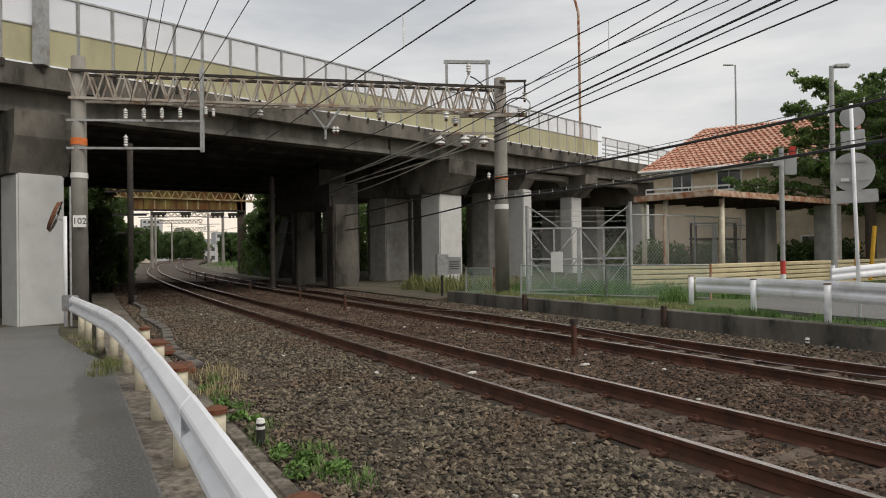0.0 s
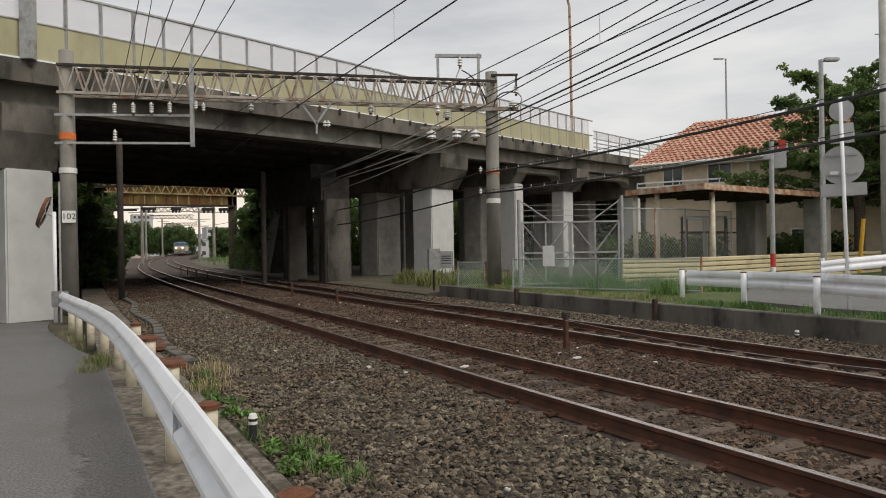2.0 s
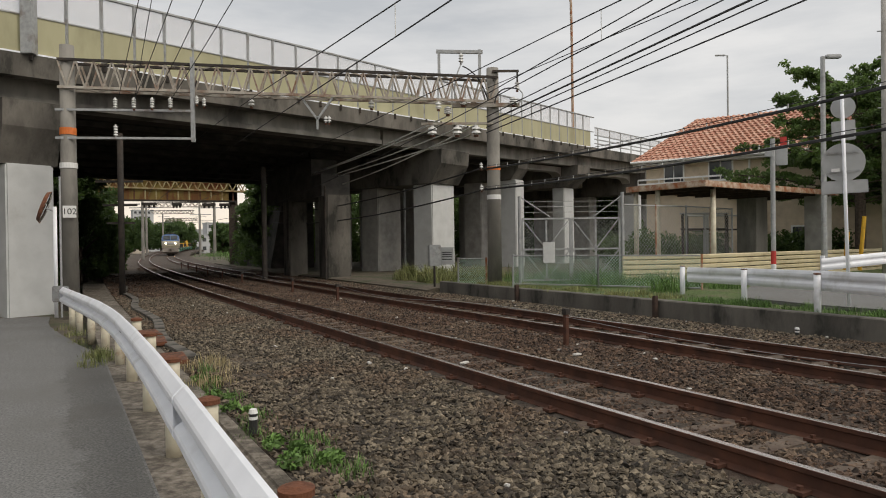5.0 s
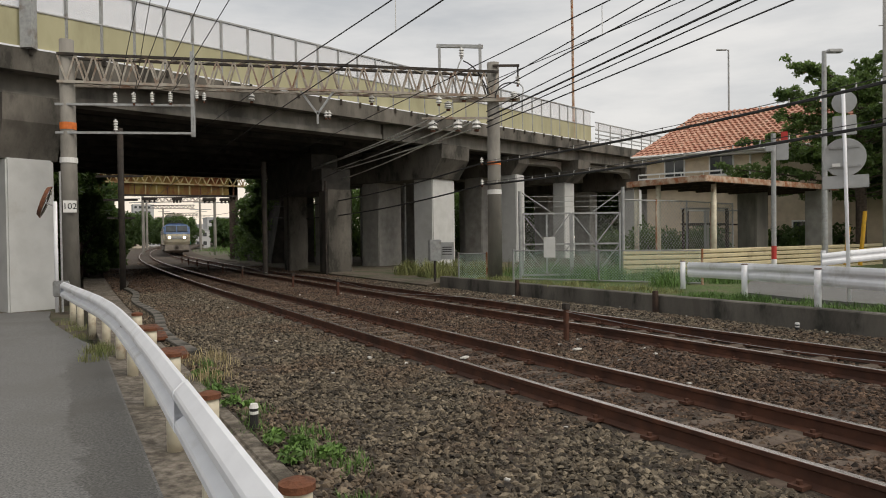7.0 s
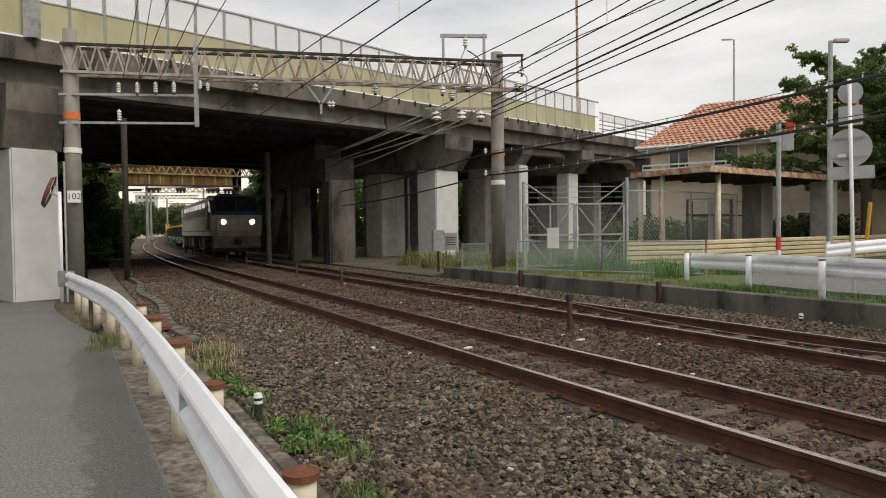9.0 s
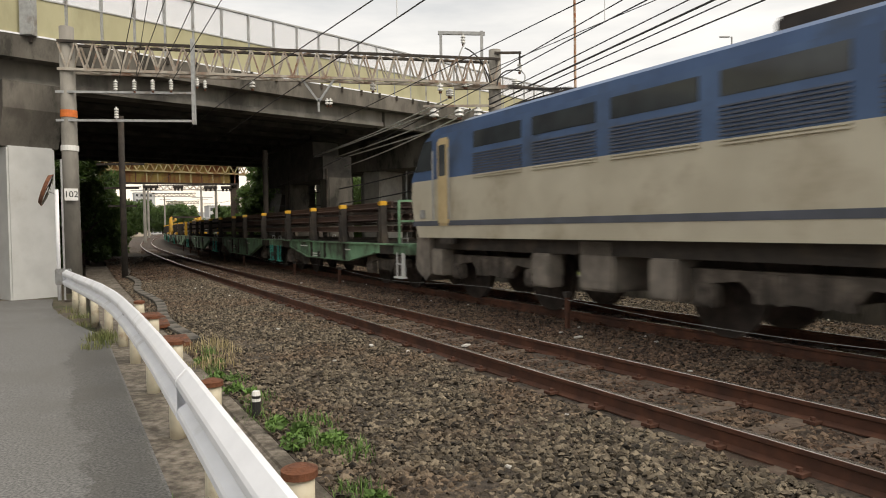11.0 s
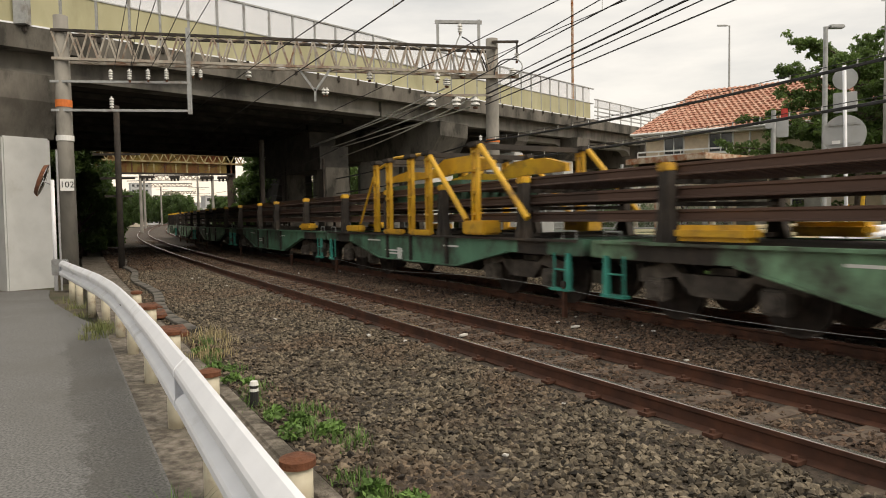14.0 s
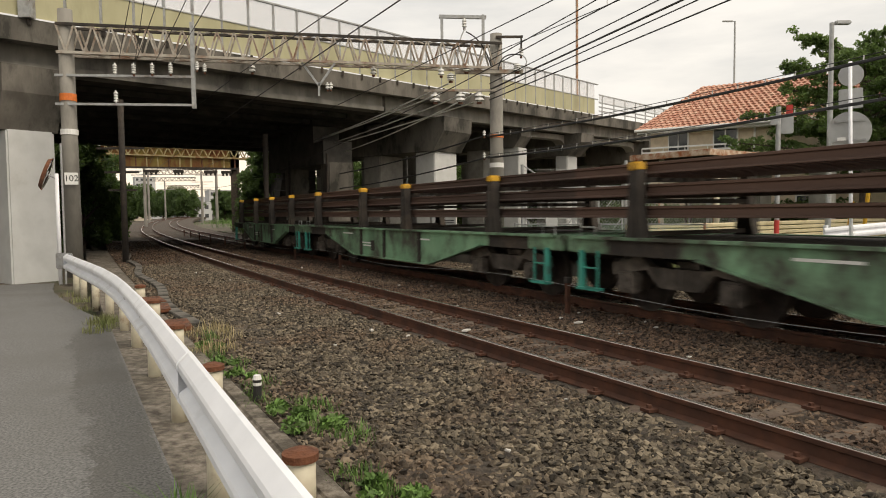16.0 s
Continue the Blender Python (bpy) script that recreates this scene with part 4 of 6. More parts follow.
for k, (a, b, c) in enumerate((((0.95, 21.8, 7.15), (1.5, 21.7, 6.9), (1.75, 21.7, 6.0)), ((0.95, 21.8, 7.3), (0.6, 21.7, 6.7), (0.7, 21.7, 6.0)), ((2.7, 21.75, 6.4), (2.0, 21.6, 6.5), (1.95, 21.6, 5.9)), ((2.7, 21.75, 6.4), (3.0, 21.6, 6.2), (2.7, 21.6, 5.9)))):
    bm = bm_new()
    a, b, c = Vector(a), Vector(b), Vector(c)
    tube(bm, [a * (1 - t) ** 2 + b * 2 * t * (1 - t) + c * t * t for t in np.linspace(0, 1, 9)], 0.022)
    tagged(part("jumper_cable", bm, M["galvanised"] if k % 2 else M["wire"]), "looped jumper cable beside the mast", "cable", "cables")


def wire(pts, r, material, label, name="overhead_wire"):
    """A wire through (s, u, z) points."""
    bm = bm_new()
    p = np.array(pts, float)
    o = np.argsort(p[:, 0])
    p = p[o]
    ss = np.unique(np.concatenate([p[:, 0], np.linspace(p[0, 0], p[-1, 0], 26)]))
    # smooth through the points
    co = np.polyfit(p[:, 0], p[:, 2], min(2, len(p) - 1))
    tube(bm, [at(s, float(np.interp(s, p[:, 0], p[:, 1])), float(np.polyval(co, s))) for s in ss], r)
    return tagged(part(name, bm, material), label, "wire", "overhead wires")


W = "thin black overhead wire along the railway"
for u, z0, za, sa, zb, sb in ((8.05, 5.38, 5.38, 9.8, 5.43, 7.82), (8.05, 4.85, 4.79, 9.8, 5.05, 6.8), (4.62, 5.5, 5.43, 14.87, 5.23, 8.94), (4.62, 4.75, 4.68, 14.09, 4.75, 7.53)):
    k = (zb - za) / (sb - sa)
    wire([(-14, u, zb + k * (-14 - sb)), (sb, u, zb), (sa, u, za)], 0.012, M["wire"], W)
    wire([(sa, u, za), (21, u, za + k * (21 - sa)), (60, u, za + k * (21 - sa))], 0.011, M["wire"], W)
for za, zb, sb, r in ((6.5, 6.6, 9.39, 0.012), (6.65, 7.05, 10.72, 0.016), (5.89, 6.43, 8.86, 0.016), (5.67, 6.22, 8.25, 0.026), (5.52, 6.1, 7.9, 0.016), (5.3, 5.85, 7.16, 0.018)):
    k = (zb - za) / (sb - 14.5)
    wire([(-14, 11.9, zb + k * (-14 - sb)), (sb, 11.9, zb), (14.5, 11.9, za), (18.4, 11.9, za + k * 3.9)], r, M["wire"], W)
for u, pa, pb in ((1.38, (16.7, 5.62), (14.3, 6.5)), (1.8, (20.4, 6.57), (16.07, 7.14)), (1.8, (15.2, 5.71), (12.7, 6.02)), (2.26, (14.9, 5.4), (12.27, 5.94)), (2.72, (15.9, 5.59), (11.9, 5.91))):
    k = max(-0.25, min(-0.06, (pb[1] - pa[1]) / (pb[0] - pa[0])))
    wire([(-10, u, pb[1] + k * (-10 - pb[0])), (pb[0], u, pb[1]), (21.2, u, 5.7)], 0.009, M["wire"], W)
for z0, zs in ((3.92, [(18.49, 3.92), (14.56, 3.68), (10.78, 3.78), (8.06, 3.92), (6.35, 3.98), (-6, 4.9)]), (3.21, [(18.5, 3.21), (13.4, 3.07), (10.79, 3.16), (8.07, 3.2), (6.37, 3.27), (-6, 4.0)])):
    wire([(s, 11.9, z) for s, z in zs], 0.032, M["wire"], "thick black bundled cable with white ties", "bundled_cable")
    wire([(s, 11.9, z + 0.09) for s, z in zs], 0.008, M["wire"], "thin suspension wire over a bundled cable", "suspension_wire")
    wire([(18.4, 11.9, z0), (30, 11.4, z0 - 0.55), (44, 11.2, z0 - 0.2)], 0.028, M["wire"], "thick black bundled cable under the bridge", "bundled_cable")
    bm = bm_new()
    co = np.polyfit([s for s, _ in zs], [z for _, z in zs], 2)
    for s in np.arange(-2, 18, 0.62):
        p = at(s, 11.9, float(np.polyval(co, s)))
        rod(bm, p + Vector((0, 0, -0.03)), p + Vector((0.012, 0, 0.11)), 0.012, seg=5)
    tagged(part("cable_ties", bm, M["porcelain"]), "pale ties holding a bundled cable", "cable tie", kind="stuff")
for u, a, b in ((11.5, (18.68, 4.95), (28.05, 4.87)), (11.0, (19.45, 5.63), (26.19, 5.36)), (11.2, (18.7, 5.2), (27.5, 4.95)), (10.6, (19.2, 5.25), (27, 5.1)), (11.7, (18.7, 5.3), (28, 4.6))):
    wire([(a[0], u, a[1]), (b[0], u + 0.1, b[1]), (46, u + 0.3, b[1] + 0.25)], 0.027, M["wire_bright"], "bare metal feeder wire under the bridge")
for s, u, zt, zb in ((9.7, 4.62, 5.26, 4.74), (8.75, 8.05, 5.41, 4.88)):
    bm = bm_new()
    p = at(s, u, zb)
    rod(bm, p, p + Vector((0, 0, zt - zb)), 0.008, seg=5)
    tagged(part("dropper", bm, M["wire_bright"]), "thin dropper between two catenary wires", "dropper", "droppers")

# dark mast under the bridge and the rusty beam beyond it
# both mast shafts are coloured near-black for the shade under the deck
dm = empty("catenary_mast", pose(-10.55, 22.9, -0.3), "steel mast under the bridge with shade in its dark colour", "catenary mast", "catenary masts")
bm = bm_new()
rod(bm, (0, 0, 0), (0, 0, 5.6), 0.1, seg=14)
smooth(part("shaft", bm, M["grime"], dm))
for z, l in ((3.2, 1.0), (4.0, 1.4), (2.6, 0.8)):
    bm = bm_new()
    bar(bm, (-l * 0.6, 0, z), (l * 0.5, 0.1, z), 0.07, 0.07)
    part("arm", bm, M["grime"], dm)
dm2 = empty("catenary_mast", pose(-7.9, 31.4, -0.3), "steel mast under the bridge with shade in its dark colour", "catenary mast", "catenary masts")
bm = bm_new()
rod(bm, (0, 0, 0), (0, 0, 5.4), 0.12, seg=14)
part("shaft", bm, M["grime"], dm2)
rb = lattice("lattice_beam", (-29.6, 60, 7.65), (-15.0, 60, 6.95), 0.75, 0.9, 19, M["truss_pale"], 0.13, "rusty yellow steel lattice beam beyond the bridge")
bm = bm_new()
prism(bm, [(-29.5, 5.75), (-17.5, 5.45), (-17.5, 6.98), (-29.5, 7.55)], "y", 59.7, 60.2)
girder = part("box_girder", bm, M["truss_rust"], rb, "rust-streaked yellow box girder")
for k in range(13):
    x = -29.2 + k * 0.96
    bm = bm_new()
    bar(bm, (x, 59.66, 5.78 - (x + 29.5) * 0.025), (x, 59.66, 6.7 - (x + 29.5) * 0.04), 0.1, 0.08)
    part("stiffener", bm, M["truss_pale"] if k % 3 else M["rust"], girder)
bm = bm_new()
bar(bm, (-29.7, 59.55, 5.72), (-17.4, 59.55, 5.42), 0.25, 0.16)
part("bottom_flange", bm, M["grime"], girder, "dark lower flange")
for x, w in ((-25.0, 1.2), (-22.6, 0.8), (-19.8, 1.1), (-18.4, 0.9)):
    bm = bm_new()
    box(bm, (x, 59.6, 5.42 - (x + 29.5) * 0.025), (w, 0.4, 0.25), bevel=0.03)
    for k in (-0.35, 0, 0.35):
        rod(bm, (x + k * w, 59.6, 5.1 - (x + 29.5) * 0.025), (x + k * w, 59.6, 5.4 - (x + 29.5) * 0.025), 0.09, seg=8)
    part("insulator_rack", bm, M["grime"], rb, "dark rack of insulators")
for x, z in ((-28.7, 7.7), (-17.8, 7.2)):
    bm = bm_new()
    bar(bm, (x, 60, -0.6), (x, 60, z), 0.6, 0.6)
    part("leg", bm, M["grime"] if x < -20 else M["bark"], rb, "dark rusty leg")

# ---- plants ----


def leaf_cloud(name, centres, n, leaf, material, seed, flat=0.75, parent=None):
    """Many small leaves in clumps round the given (x, y, z, radius) centres."""
    g = np.random.default_rng(seed)
    c = np.array(centres, float)
    pick = g.choice(len(c), n, p=c[:, 3] ** 2 / (c[:, 3] ** 2).sum())
    d = g.normal(size=(n, 3))
    d /= np.linalg.norm(d, axis=1)[:, None]
    r = c[pick, 3] * g.uniform(0.25, 1.0, n) ** 0.6
    p = c[pick, :3] + d * r[:, None] * np.array([1, 1, flat])
    a, b = g.normal(size=(n, 3)), g.normal(size=(n, 3))
    a /= np.linalg.norm(a, axis=1)[:, None]
    b -= a * (a * b).sum(1)[:, None]
    b /= np.linalg.norm(b, axis=1)[:, None]
    sz = leaf * g.uniform(0.6, 1.5, (n, 1))
    V = np.stack([p - a * sz, p + b * sz * 0.45, p + a * sz, p - b * sz * 0.45], 1).reshape(-1, 3)
    Fc = np.arange(4 * n).reshape(-1, 4)
    ob = new(name, mesh_of(name, V.tolist(), Fc.tolist(), material))
    if parent:
        ob.parent = parent
    return ob


def tree(p, height, spread, n, leaf, seed, label, material="leaf", trunk=0.16, low=0.35, clumps=16):
    e = empty("tree", pose(*p), label, "tree", "trees")
    g = random.Random(seed)
    bm = bm_new()
    rod(bm, (0, 0, -0.2), (0.1, 0, height * 0.45), trunk, trunk * 0.6, seg=10)
    cs = []
    for k in range(clumps):
        a = k * 2.4 + g.random()
        h = height * (low + (1 - low) * (k + 0.5) / clumps)
        rr = spread * (0.35 + 0.65 * math.sin(math.pi * min(1, 0.15 + 0.8 * (k + 0.5) / clumps))) * g.uniform(0.5, 0.95)
        tip = Vector((rr * math.cos(a), rr * math.sin(a), h))
        root = Vector((0.05, 0, min(height * 0.45, h * 0.55)))
        mid = (root + tip) / 2 + Vector((0, 0, 0.15))
        rod(bm, root, mid, trunk * 0.38, trunk * 0.25, seg=6)
        rod(bm, mid, tip, trunk * 0.25, trunk * 0.08, seg=5)
        cs.append((*tip, spread * g.uniform(0.25, 0.42)))
        cs.append((*(mid + (tip - mid) * 0.4), spread * g.uniform(0.18, 0.3)))
    part("trunk", bm, M["bark"], e)
    leaf_cloud("crown", cs, n, leaf, M[material], seed, parent=e)
    return e


def tufts(name, spots, n, h, material, seed, label):
    """Blades of grass round (x, y, z, radius) spots."""
    g = np.random.default_rng(seed)
    c = np.array(spots, float)
    pick = g.integers(0, len(c), n)
    p = c[pick, :3].copy()
    t, r = g.uniform(0, 6.283, n), np.sqrt(g.uniform(0, 1, n)) * c[pick, 3]
    p[:, 0] += r * np.cos(t)
    p[:, 1] += r * np.sin(t)
    hh = h * g.uniform(0.4, 1.2, n) * (1.15 - 0.6 * r / np.maximum(c[pick, 3], 0.01))
    a = g.uniform(0, 6.283, n)
    lean = hh * g.uniform(0.1, 0.8, n)
    w = 0.003 + 0.014 * hh
    dx, dy = np.cos(a), np.sin(a)
    z0 = np.zeros(n)
    A = p + np.stack([-dy * w, dx * w, z0], 1)
    B = p + np.stack([dy * w, -dx * w, z0], 1)
    C = p + np.stack([dx * lean * 0.4 + dy * w * 0.7, dy * lean * 0.4 - dx * w * 0.7, hh * 0.65], 1)
    D = p + np.stack([dx * lean * 0.4 - dy * w * 0.7, dy * lean * 0.4 + dx * w * 0.7, hh * 0.65], 1)
    E = p + np.stack([dx * lean, dy * lean, hh], 1)
    V = np.stack([A, B, C, D, E], 1).reshape(-1, 3)
    k = 5 * np.arange(n)[:, None]
    Fc = np.concatenate([k + [0, 1, 2], k + [0, 2, 3], k + [3, 2, 4]], 0)
    return tagged(new(name, mesh_of(name, V.tolist(), Fc.tolist(), material)), label, "grass", kind="stuff")


def around(s0, s1, u0, u1, z, r, n, seed):
    g = random.Random(seed)
    out = []
    for _ in range(n):
        p = at(g.uniform(s0, s1), g.uniform(u0, u1), z)
        out.append((p.x, p.y, p.z, r * g.uniform(0.5, 1.2)))
    return out


tufts("grass", around(4.3, 6.0, 1.32, 1.75, -0.16, 0.22, 9, 1), 800, 0.13, M["grass"], 1, "fresh green grass at the edge of the ballast")
tufts("grass", around(6.0, 9.0, 1.25, 1.55, -0.14, 0.2, 10, 2), 650, 0.12, M["grass"], 2, "fresh green grass at the edge of the ballast")
tufts("grass", around(2.6, 3.9, 1.25, 1.6, -0.14, 0.2, 6, 3), 900, 0.12, M["grass"], 3, "fresh green grass at the edge of the ballast")
tufts("dry_grass", around(7.6, 9.6, 1.3, 1.75, -0.14, 0.28, 8, 4), 450, 0.2, M["grass_straw"], 4, "dry yellow grass at the edge of the ballast")
tufts("grass", around(2.9, 3.4, 0.3, 0.42, -0.1, 0.1, 3, 5), 260, 0.3, M["grass"], 5, "weed at the foot of the guard rail")
tufts("dry_grass", around(9.6, 11.2, 0.3, 0.5, -0.1, 0.2, 5, 6), 420, 0.17, M["grass_dry"], 6, "dry grass at the foot of the guard rail")
tufts("dry_grass", around(12.5, 16, -0.05, 0.4, -0.15, 0.25, 6, 66), 260, 0.13, M["grass_dry"], 66, "dry grass at the foot of the guard rail")
tufts("grass", around(5.5, 10.8, 11.65, 12.25, 0.12, 0.3, 26, 7), 3200, 0.17, M["grass"], 7, "green grass behind the low wall")
tufts("dry_grass", around(10.5, 18.5, 11.65, 12.5, 0.12, 0.4, 26, 8), 3500, 0.17, M["grass_dry"], 8, "thin weeds behind the low wall")
tufts("dry_grass", around(20, 27, 12.6, 15.5, -0.1, 0.6, 26, 9), 6000, 0.7, M["grass_dry"], 9, "tall yellowing weeds under the bridge")
tufts("grass", around(12, 19, 13.4, 17, 0.15, 0.7, 40, 10), 9000, 0.45, M["grass"], 10, "green weeds behind the fence")
tufts("grass", around(62, 110, 12.5, 24, 0.2, 3.0, 40, 11), 6000, 0.9, M["grass"], 11, "green grassy bank beside the far track")

for k, (s, u, r, n) in enumerate(((4.75, 1.5, 0.17, 600), (5.15, 1.42, 0.12, 300), (6.5, 1.38, 0.12, 240), (7.2, 1.36, 0.1, 160), (3.3, 1.45, 0.15, 420), (3.1, 0.36, 0.1, 220), (8.2, 1.4, 0.12, 260))):
    p = at(s, u, -0.12)
    cs = [(p.x + r * math.cos(j * 2.1), p.y + r * math.sin(j * 2.1), p.z + 0.03 + 0.02 * (j % 3), r * 0.6) for j in range(5)]
    tagged(leaf_cloud("weed", cs, n, 0.026, M["grass"], 500 + k, 0.55), "low leafy green weed at the edge of the ballast", "weed", kind="stuff")

# ---- right-hand side: fences, gate, guard rail, shelter ----


def mesh_net(bm, a, b, z0, z1, pitch, r):
    """Woven wire between two plan points."""
    a, b = Vector((a[0], a[1], 0)), Vector((b[0], b[1], 0))
    L, h = (b - a).length, z1 - z0
    d = (b - a) / L
    x = -h
    while x < L:
        for sgn in (1, -1):
            x0, x1 = max(0, x), min(L, x + h)
            if x1 > x0:
                za, zb = (z0 + (x0 - x), z0 + (x1 - x)) if sgn == 1 else (z1 - (x0 - x), z1 - (x1 - x))
                bar(bm, a + d * x0 + Vector((0, 0, za)), a + d * x1 + Vector((0, 0, zb)), r, r)
        x += pitch


def fence(pts, z0, z1, material, net, pitch, label, every=2.0):
    e = empty("chain_link_fence", Matrix.Identity(4), label, "fence", "fences")
    for a, b in zip(pts, pts[1:]):
        a, b = Vector((*a, 0)), Vector((*b, 0))
        n = max(1, round((b - a).length / every))
        for i in range(n + 1):
            p = a + (b - a) * i / n
            bm = bm_new()
            rod(bm, (p.x, p.y, z0 - 0.1), (p.x, p.y, z1 + 0.04), 0.03, seg=8)
            part("post", bm, M["rust_paint"] if i % 3 == 1 else material, e)
        for z in (z0 + 0.06, z1):
            bm = bm_new()
            rod(bm, (a.x, a.y, z), (b.x, b.y, z), 0.021, seg=6)
            part("rail", bm, material, e)
        bm = bm_new()
        mesh_net(bm, a, b, z0 + 0.06, z1, pitch, 0.007)
        part("net", bm, net, e, "woven wire net")
    return e


fence([(2.35, 20.6), (4.6, 19.15), (6.9, 17.5)], 0.15, 1.06, M["galvanised"], M["fence_wire"], 0.085, "low chain-link fence of green wire behind the wall")
fence([(0.75, 22.6), (1.65, 22.1)], 0.05, 0.95, M["galvanised"], M["fence_wire"], 0.085, "short chain-link fence beside the mast")
fence([(5.9, 21.2), (8.4, 22.6), (11.0, 25.0)], 0.3, 2.6, M["galvanised"], M["galvanised"], 0.14, "tall grey chain-link fence round the yard", 1.6)
gate = empty("yard_gate", pose(2.62, 21.0, 0.14), "double chain-link gate with braced steel frames", "gate")
for x, h in ((0, 2.75), (3.2, 2.85)):
    bm = bm_new()
    rod(bm, (x, 0, 0), (x, 0, h), 0.055, seg=12)
    part("gate_post", bm, M["galvanised"], gate)
for x0 in (0.08, 1.62):
    leaf = bm_new()
    for z in (0.15, 1.1, 2.05):
        bar(leaf, (x0, 0, z), (x0 + 1.48, 0, z), 0.05, 0.05)
    for x in (x0, x0 + 0.74, x0 + 1.48):
        bar(leaf, (x, 0, 0.15), (x, 0, 2.05), 0.05, 0.05)
    for xa, xb in ((x0, x0 + 0.74), (x0 + 1.48, x0 + 0.74)):
        bar(leaf, (xa, 0, 2.05), (xb, 0, 1.1), 0.03, 0.03)
        bar(leaf, (xa, 0, 1.1), (xb, 0, 0.15), 0.03, 0.03)
    lf = part("gate_leaf", leaf, M["galvanised"], gate)
    bm = bm_new()
    mesh_net(bm, (x0, 0.02), (x0 + 1.48, 0.02), 0.15, 2.05, 0.1, 0.006)
    part("net", bm, M["galvanised"], lf)
for xa, xb in ((0, 0.95), (3.2, 2.3)):
    bm = bm_new()
    rod(bm, (xa, 0, 2.75), (xb, 0.05, 2.1), 0.02, seg=6)
    part("stay", bm, M["galvanised"], gate)
for z in (2.25, 2.42, 2.58):
    bm = bm_new()
    rod(bm, (0, 0, z), (3.2, 0, z), 0.006, seg=4)
    part("barbed_wire", bm, M["galvanised"], gate)
board = empty("notice_board", pose(3.32, 19.8, 0.86), "blank white notice board tied to the fence", "board")
bm = bm_new()
box(bm, (0, 0, 0.3), (0.36, 0.02, 0.6), -32, bevel=0.004)
part("panel", bm, M["sign_white"], board)
cab = empty("signal_cabinet", pose(-0.05, 24.2, -0.1), "small grey signal cabinet with a sign beside the line", "cabinet")
bm = bm_new()
box(bm, (0, 0, 1.15), (0.42, 0.3, 0.75), 15, bevel=0.02)
part("box", bm, M["galvanised"], cab)
bm = bm_new()
rod(bm, (0, 0, 0), (0, 0, 0.8), 0.04)
part("stand", bm, M["grime"], cab)
bm = bm_new()
box(bm, (0.45, 0.1, 1.12), (0.5, 0.02, 0.62), -12, bevel=0.004)
part("sign", bm, M["sign_back"], cab, "grey sign plate")
bm = bm_new()
for z in (1.25, 1.17, 1.09, 1.0):
    box(bm, (0.45, 0.085, z), (0.36, 0.006, 0.03), -12)
part("text_bars", bm, M["ink"], cab)

guard2 = empty("guard_rail", Matrix.Identity(4), "white steel guard rail along the side street", "guard rail", "guard rails")
GR = [(6.05, 16.45), (6.53, 14.2), (6.78, 11.9), (7.0, 9.6), (7.1, 7.2)]
bm = bm_new()
w_beam(bm, [Vector((x, y, z)) for (x, y), z in zip(GR, (0.8, 0.845, 0.88, 0.9, 0.9))][::-1], 0.36, 0.45)
for v in bm.verts:
    v.co.x += 0.1
part("beam", bm, M["white_paint"], guard2)
for x, y in GR[:4]:
    bm = bm_new()
    rod(bm, (x - 0.04, y, 0.0), (x - 0.04, y, 0.82), 0.06, seg=14)
    smooth(part("post", bm, M["white_paint"], guard2))
    bm = bm_new()
    rod(bm, (x - 0.04, y, 0.82), (x - 0.04, y, 0.84), 0.064, seg=14)
    part("cap", bm, M["rust"], guard2, "rust-edged post cap")
guard3 = empty("guard_rail", Matrix.Identity(4), "white guard rail on the far side of the side street", "guard rail", "guard rails")
bm = bm_new()
w_beam(bm, [Vector((10.3, 18.0, 0.92)), Vector((11.0, 17.9, 1.0)), Vector((14.0, 19.5, 1.12)), Vector((18, 22, 1.2))][::-1], 0.33, 0.45)
part("beam", bm, M["white_paint"], guard3)
for x, y in ((10.4, 18.1), (13, 19.1), (16, 21)):
    bm = bm_new()
    rod(bm, (x, y, 0), (x, y, 1.0), 0.06, seg=12)
    part("post", bm, M["white_paint"], guard3)

# ribbed low wall
rib = empty("corrugated_fence", Matrix.Identity(4), "low yellowish ribbed sheet-metal fence", "fence", "fences")
path = [(5.6, 20.2), (8.0, 20.6), (12.5, 23.8), (17.6, 27.2), (24, 32)]
for k in range(6):
    bm = bm_new()
    z = 0.15 + k * 0.15
    sweep(bm, [(-0.02, 0.0), (0.025, 0.02), (0.025, 0.1), (-0.02, 0.13), (-0.06, 0.13), (-0.06, 0)], [Vector((x, y, z)) for x, y in path])
    part("rib", bm, M["corrugated"], rib)

# shelter with a rusty flat roof
shelter = empty("shelter", pose(8.6, 21.5, 0.15, 0, 0, 36), "open shelter with a flat roof and flaking rusty fascia", "shelter")
SL, SD = 9.2, 3.0
bm = bm_new()
box(bm, (SL / 2, SD / 2, 3.12), (SL, SD, 0.07))
part("roof", bm, M["concrete_dark"], shelter, "dark underside of the flat roof")
for c, sz in (((SL / 2, -0.03, 3.12), (SL + 0.1, 0.06, 0.2)), ((-0.03, SD / 2, 3.12), (0.06, SD + 0.1, 0.2)), ((SL / 2, SD + 0.03, 3.12), (SL + 0.1, 0.06, 0.2)), ((SL + 0.03, SD / 2, 3.12), (0.06, SD + 0.1, 0.2))):
    bm = bm_new()
    box(bm, c, sz, bevel=0.012)
    part("fascia", bm, M["rust_paint"], shelter, "white fascia with heavy rust")
for k in range(8):
    bm = bm_new()
    box(bm, (0.6 + k * 1.15, SD / 2, 3.02), (0.08, SD - 0.1, 0.12))
    part("joist", bm, M["rusted_steel"], shelter)
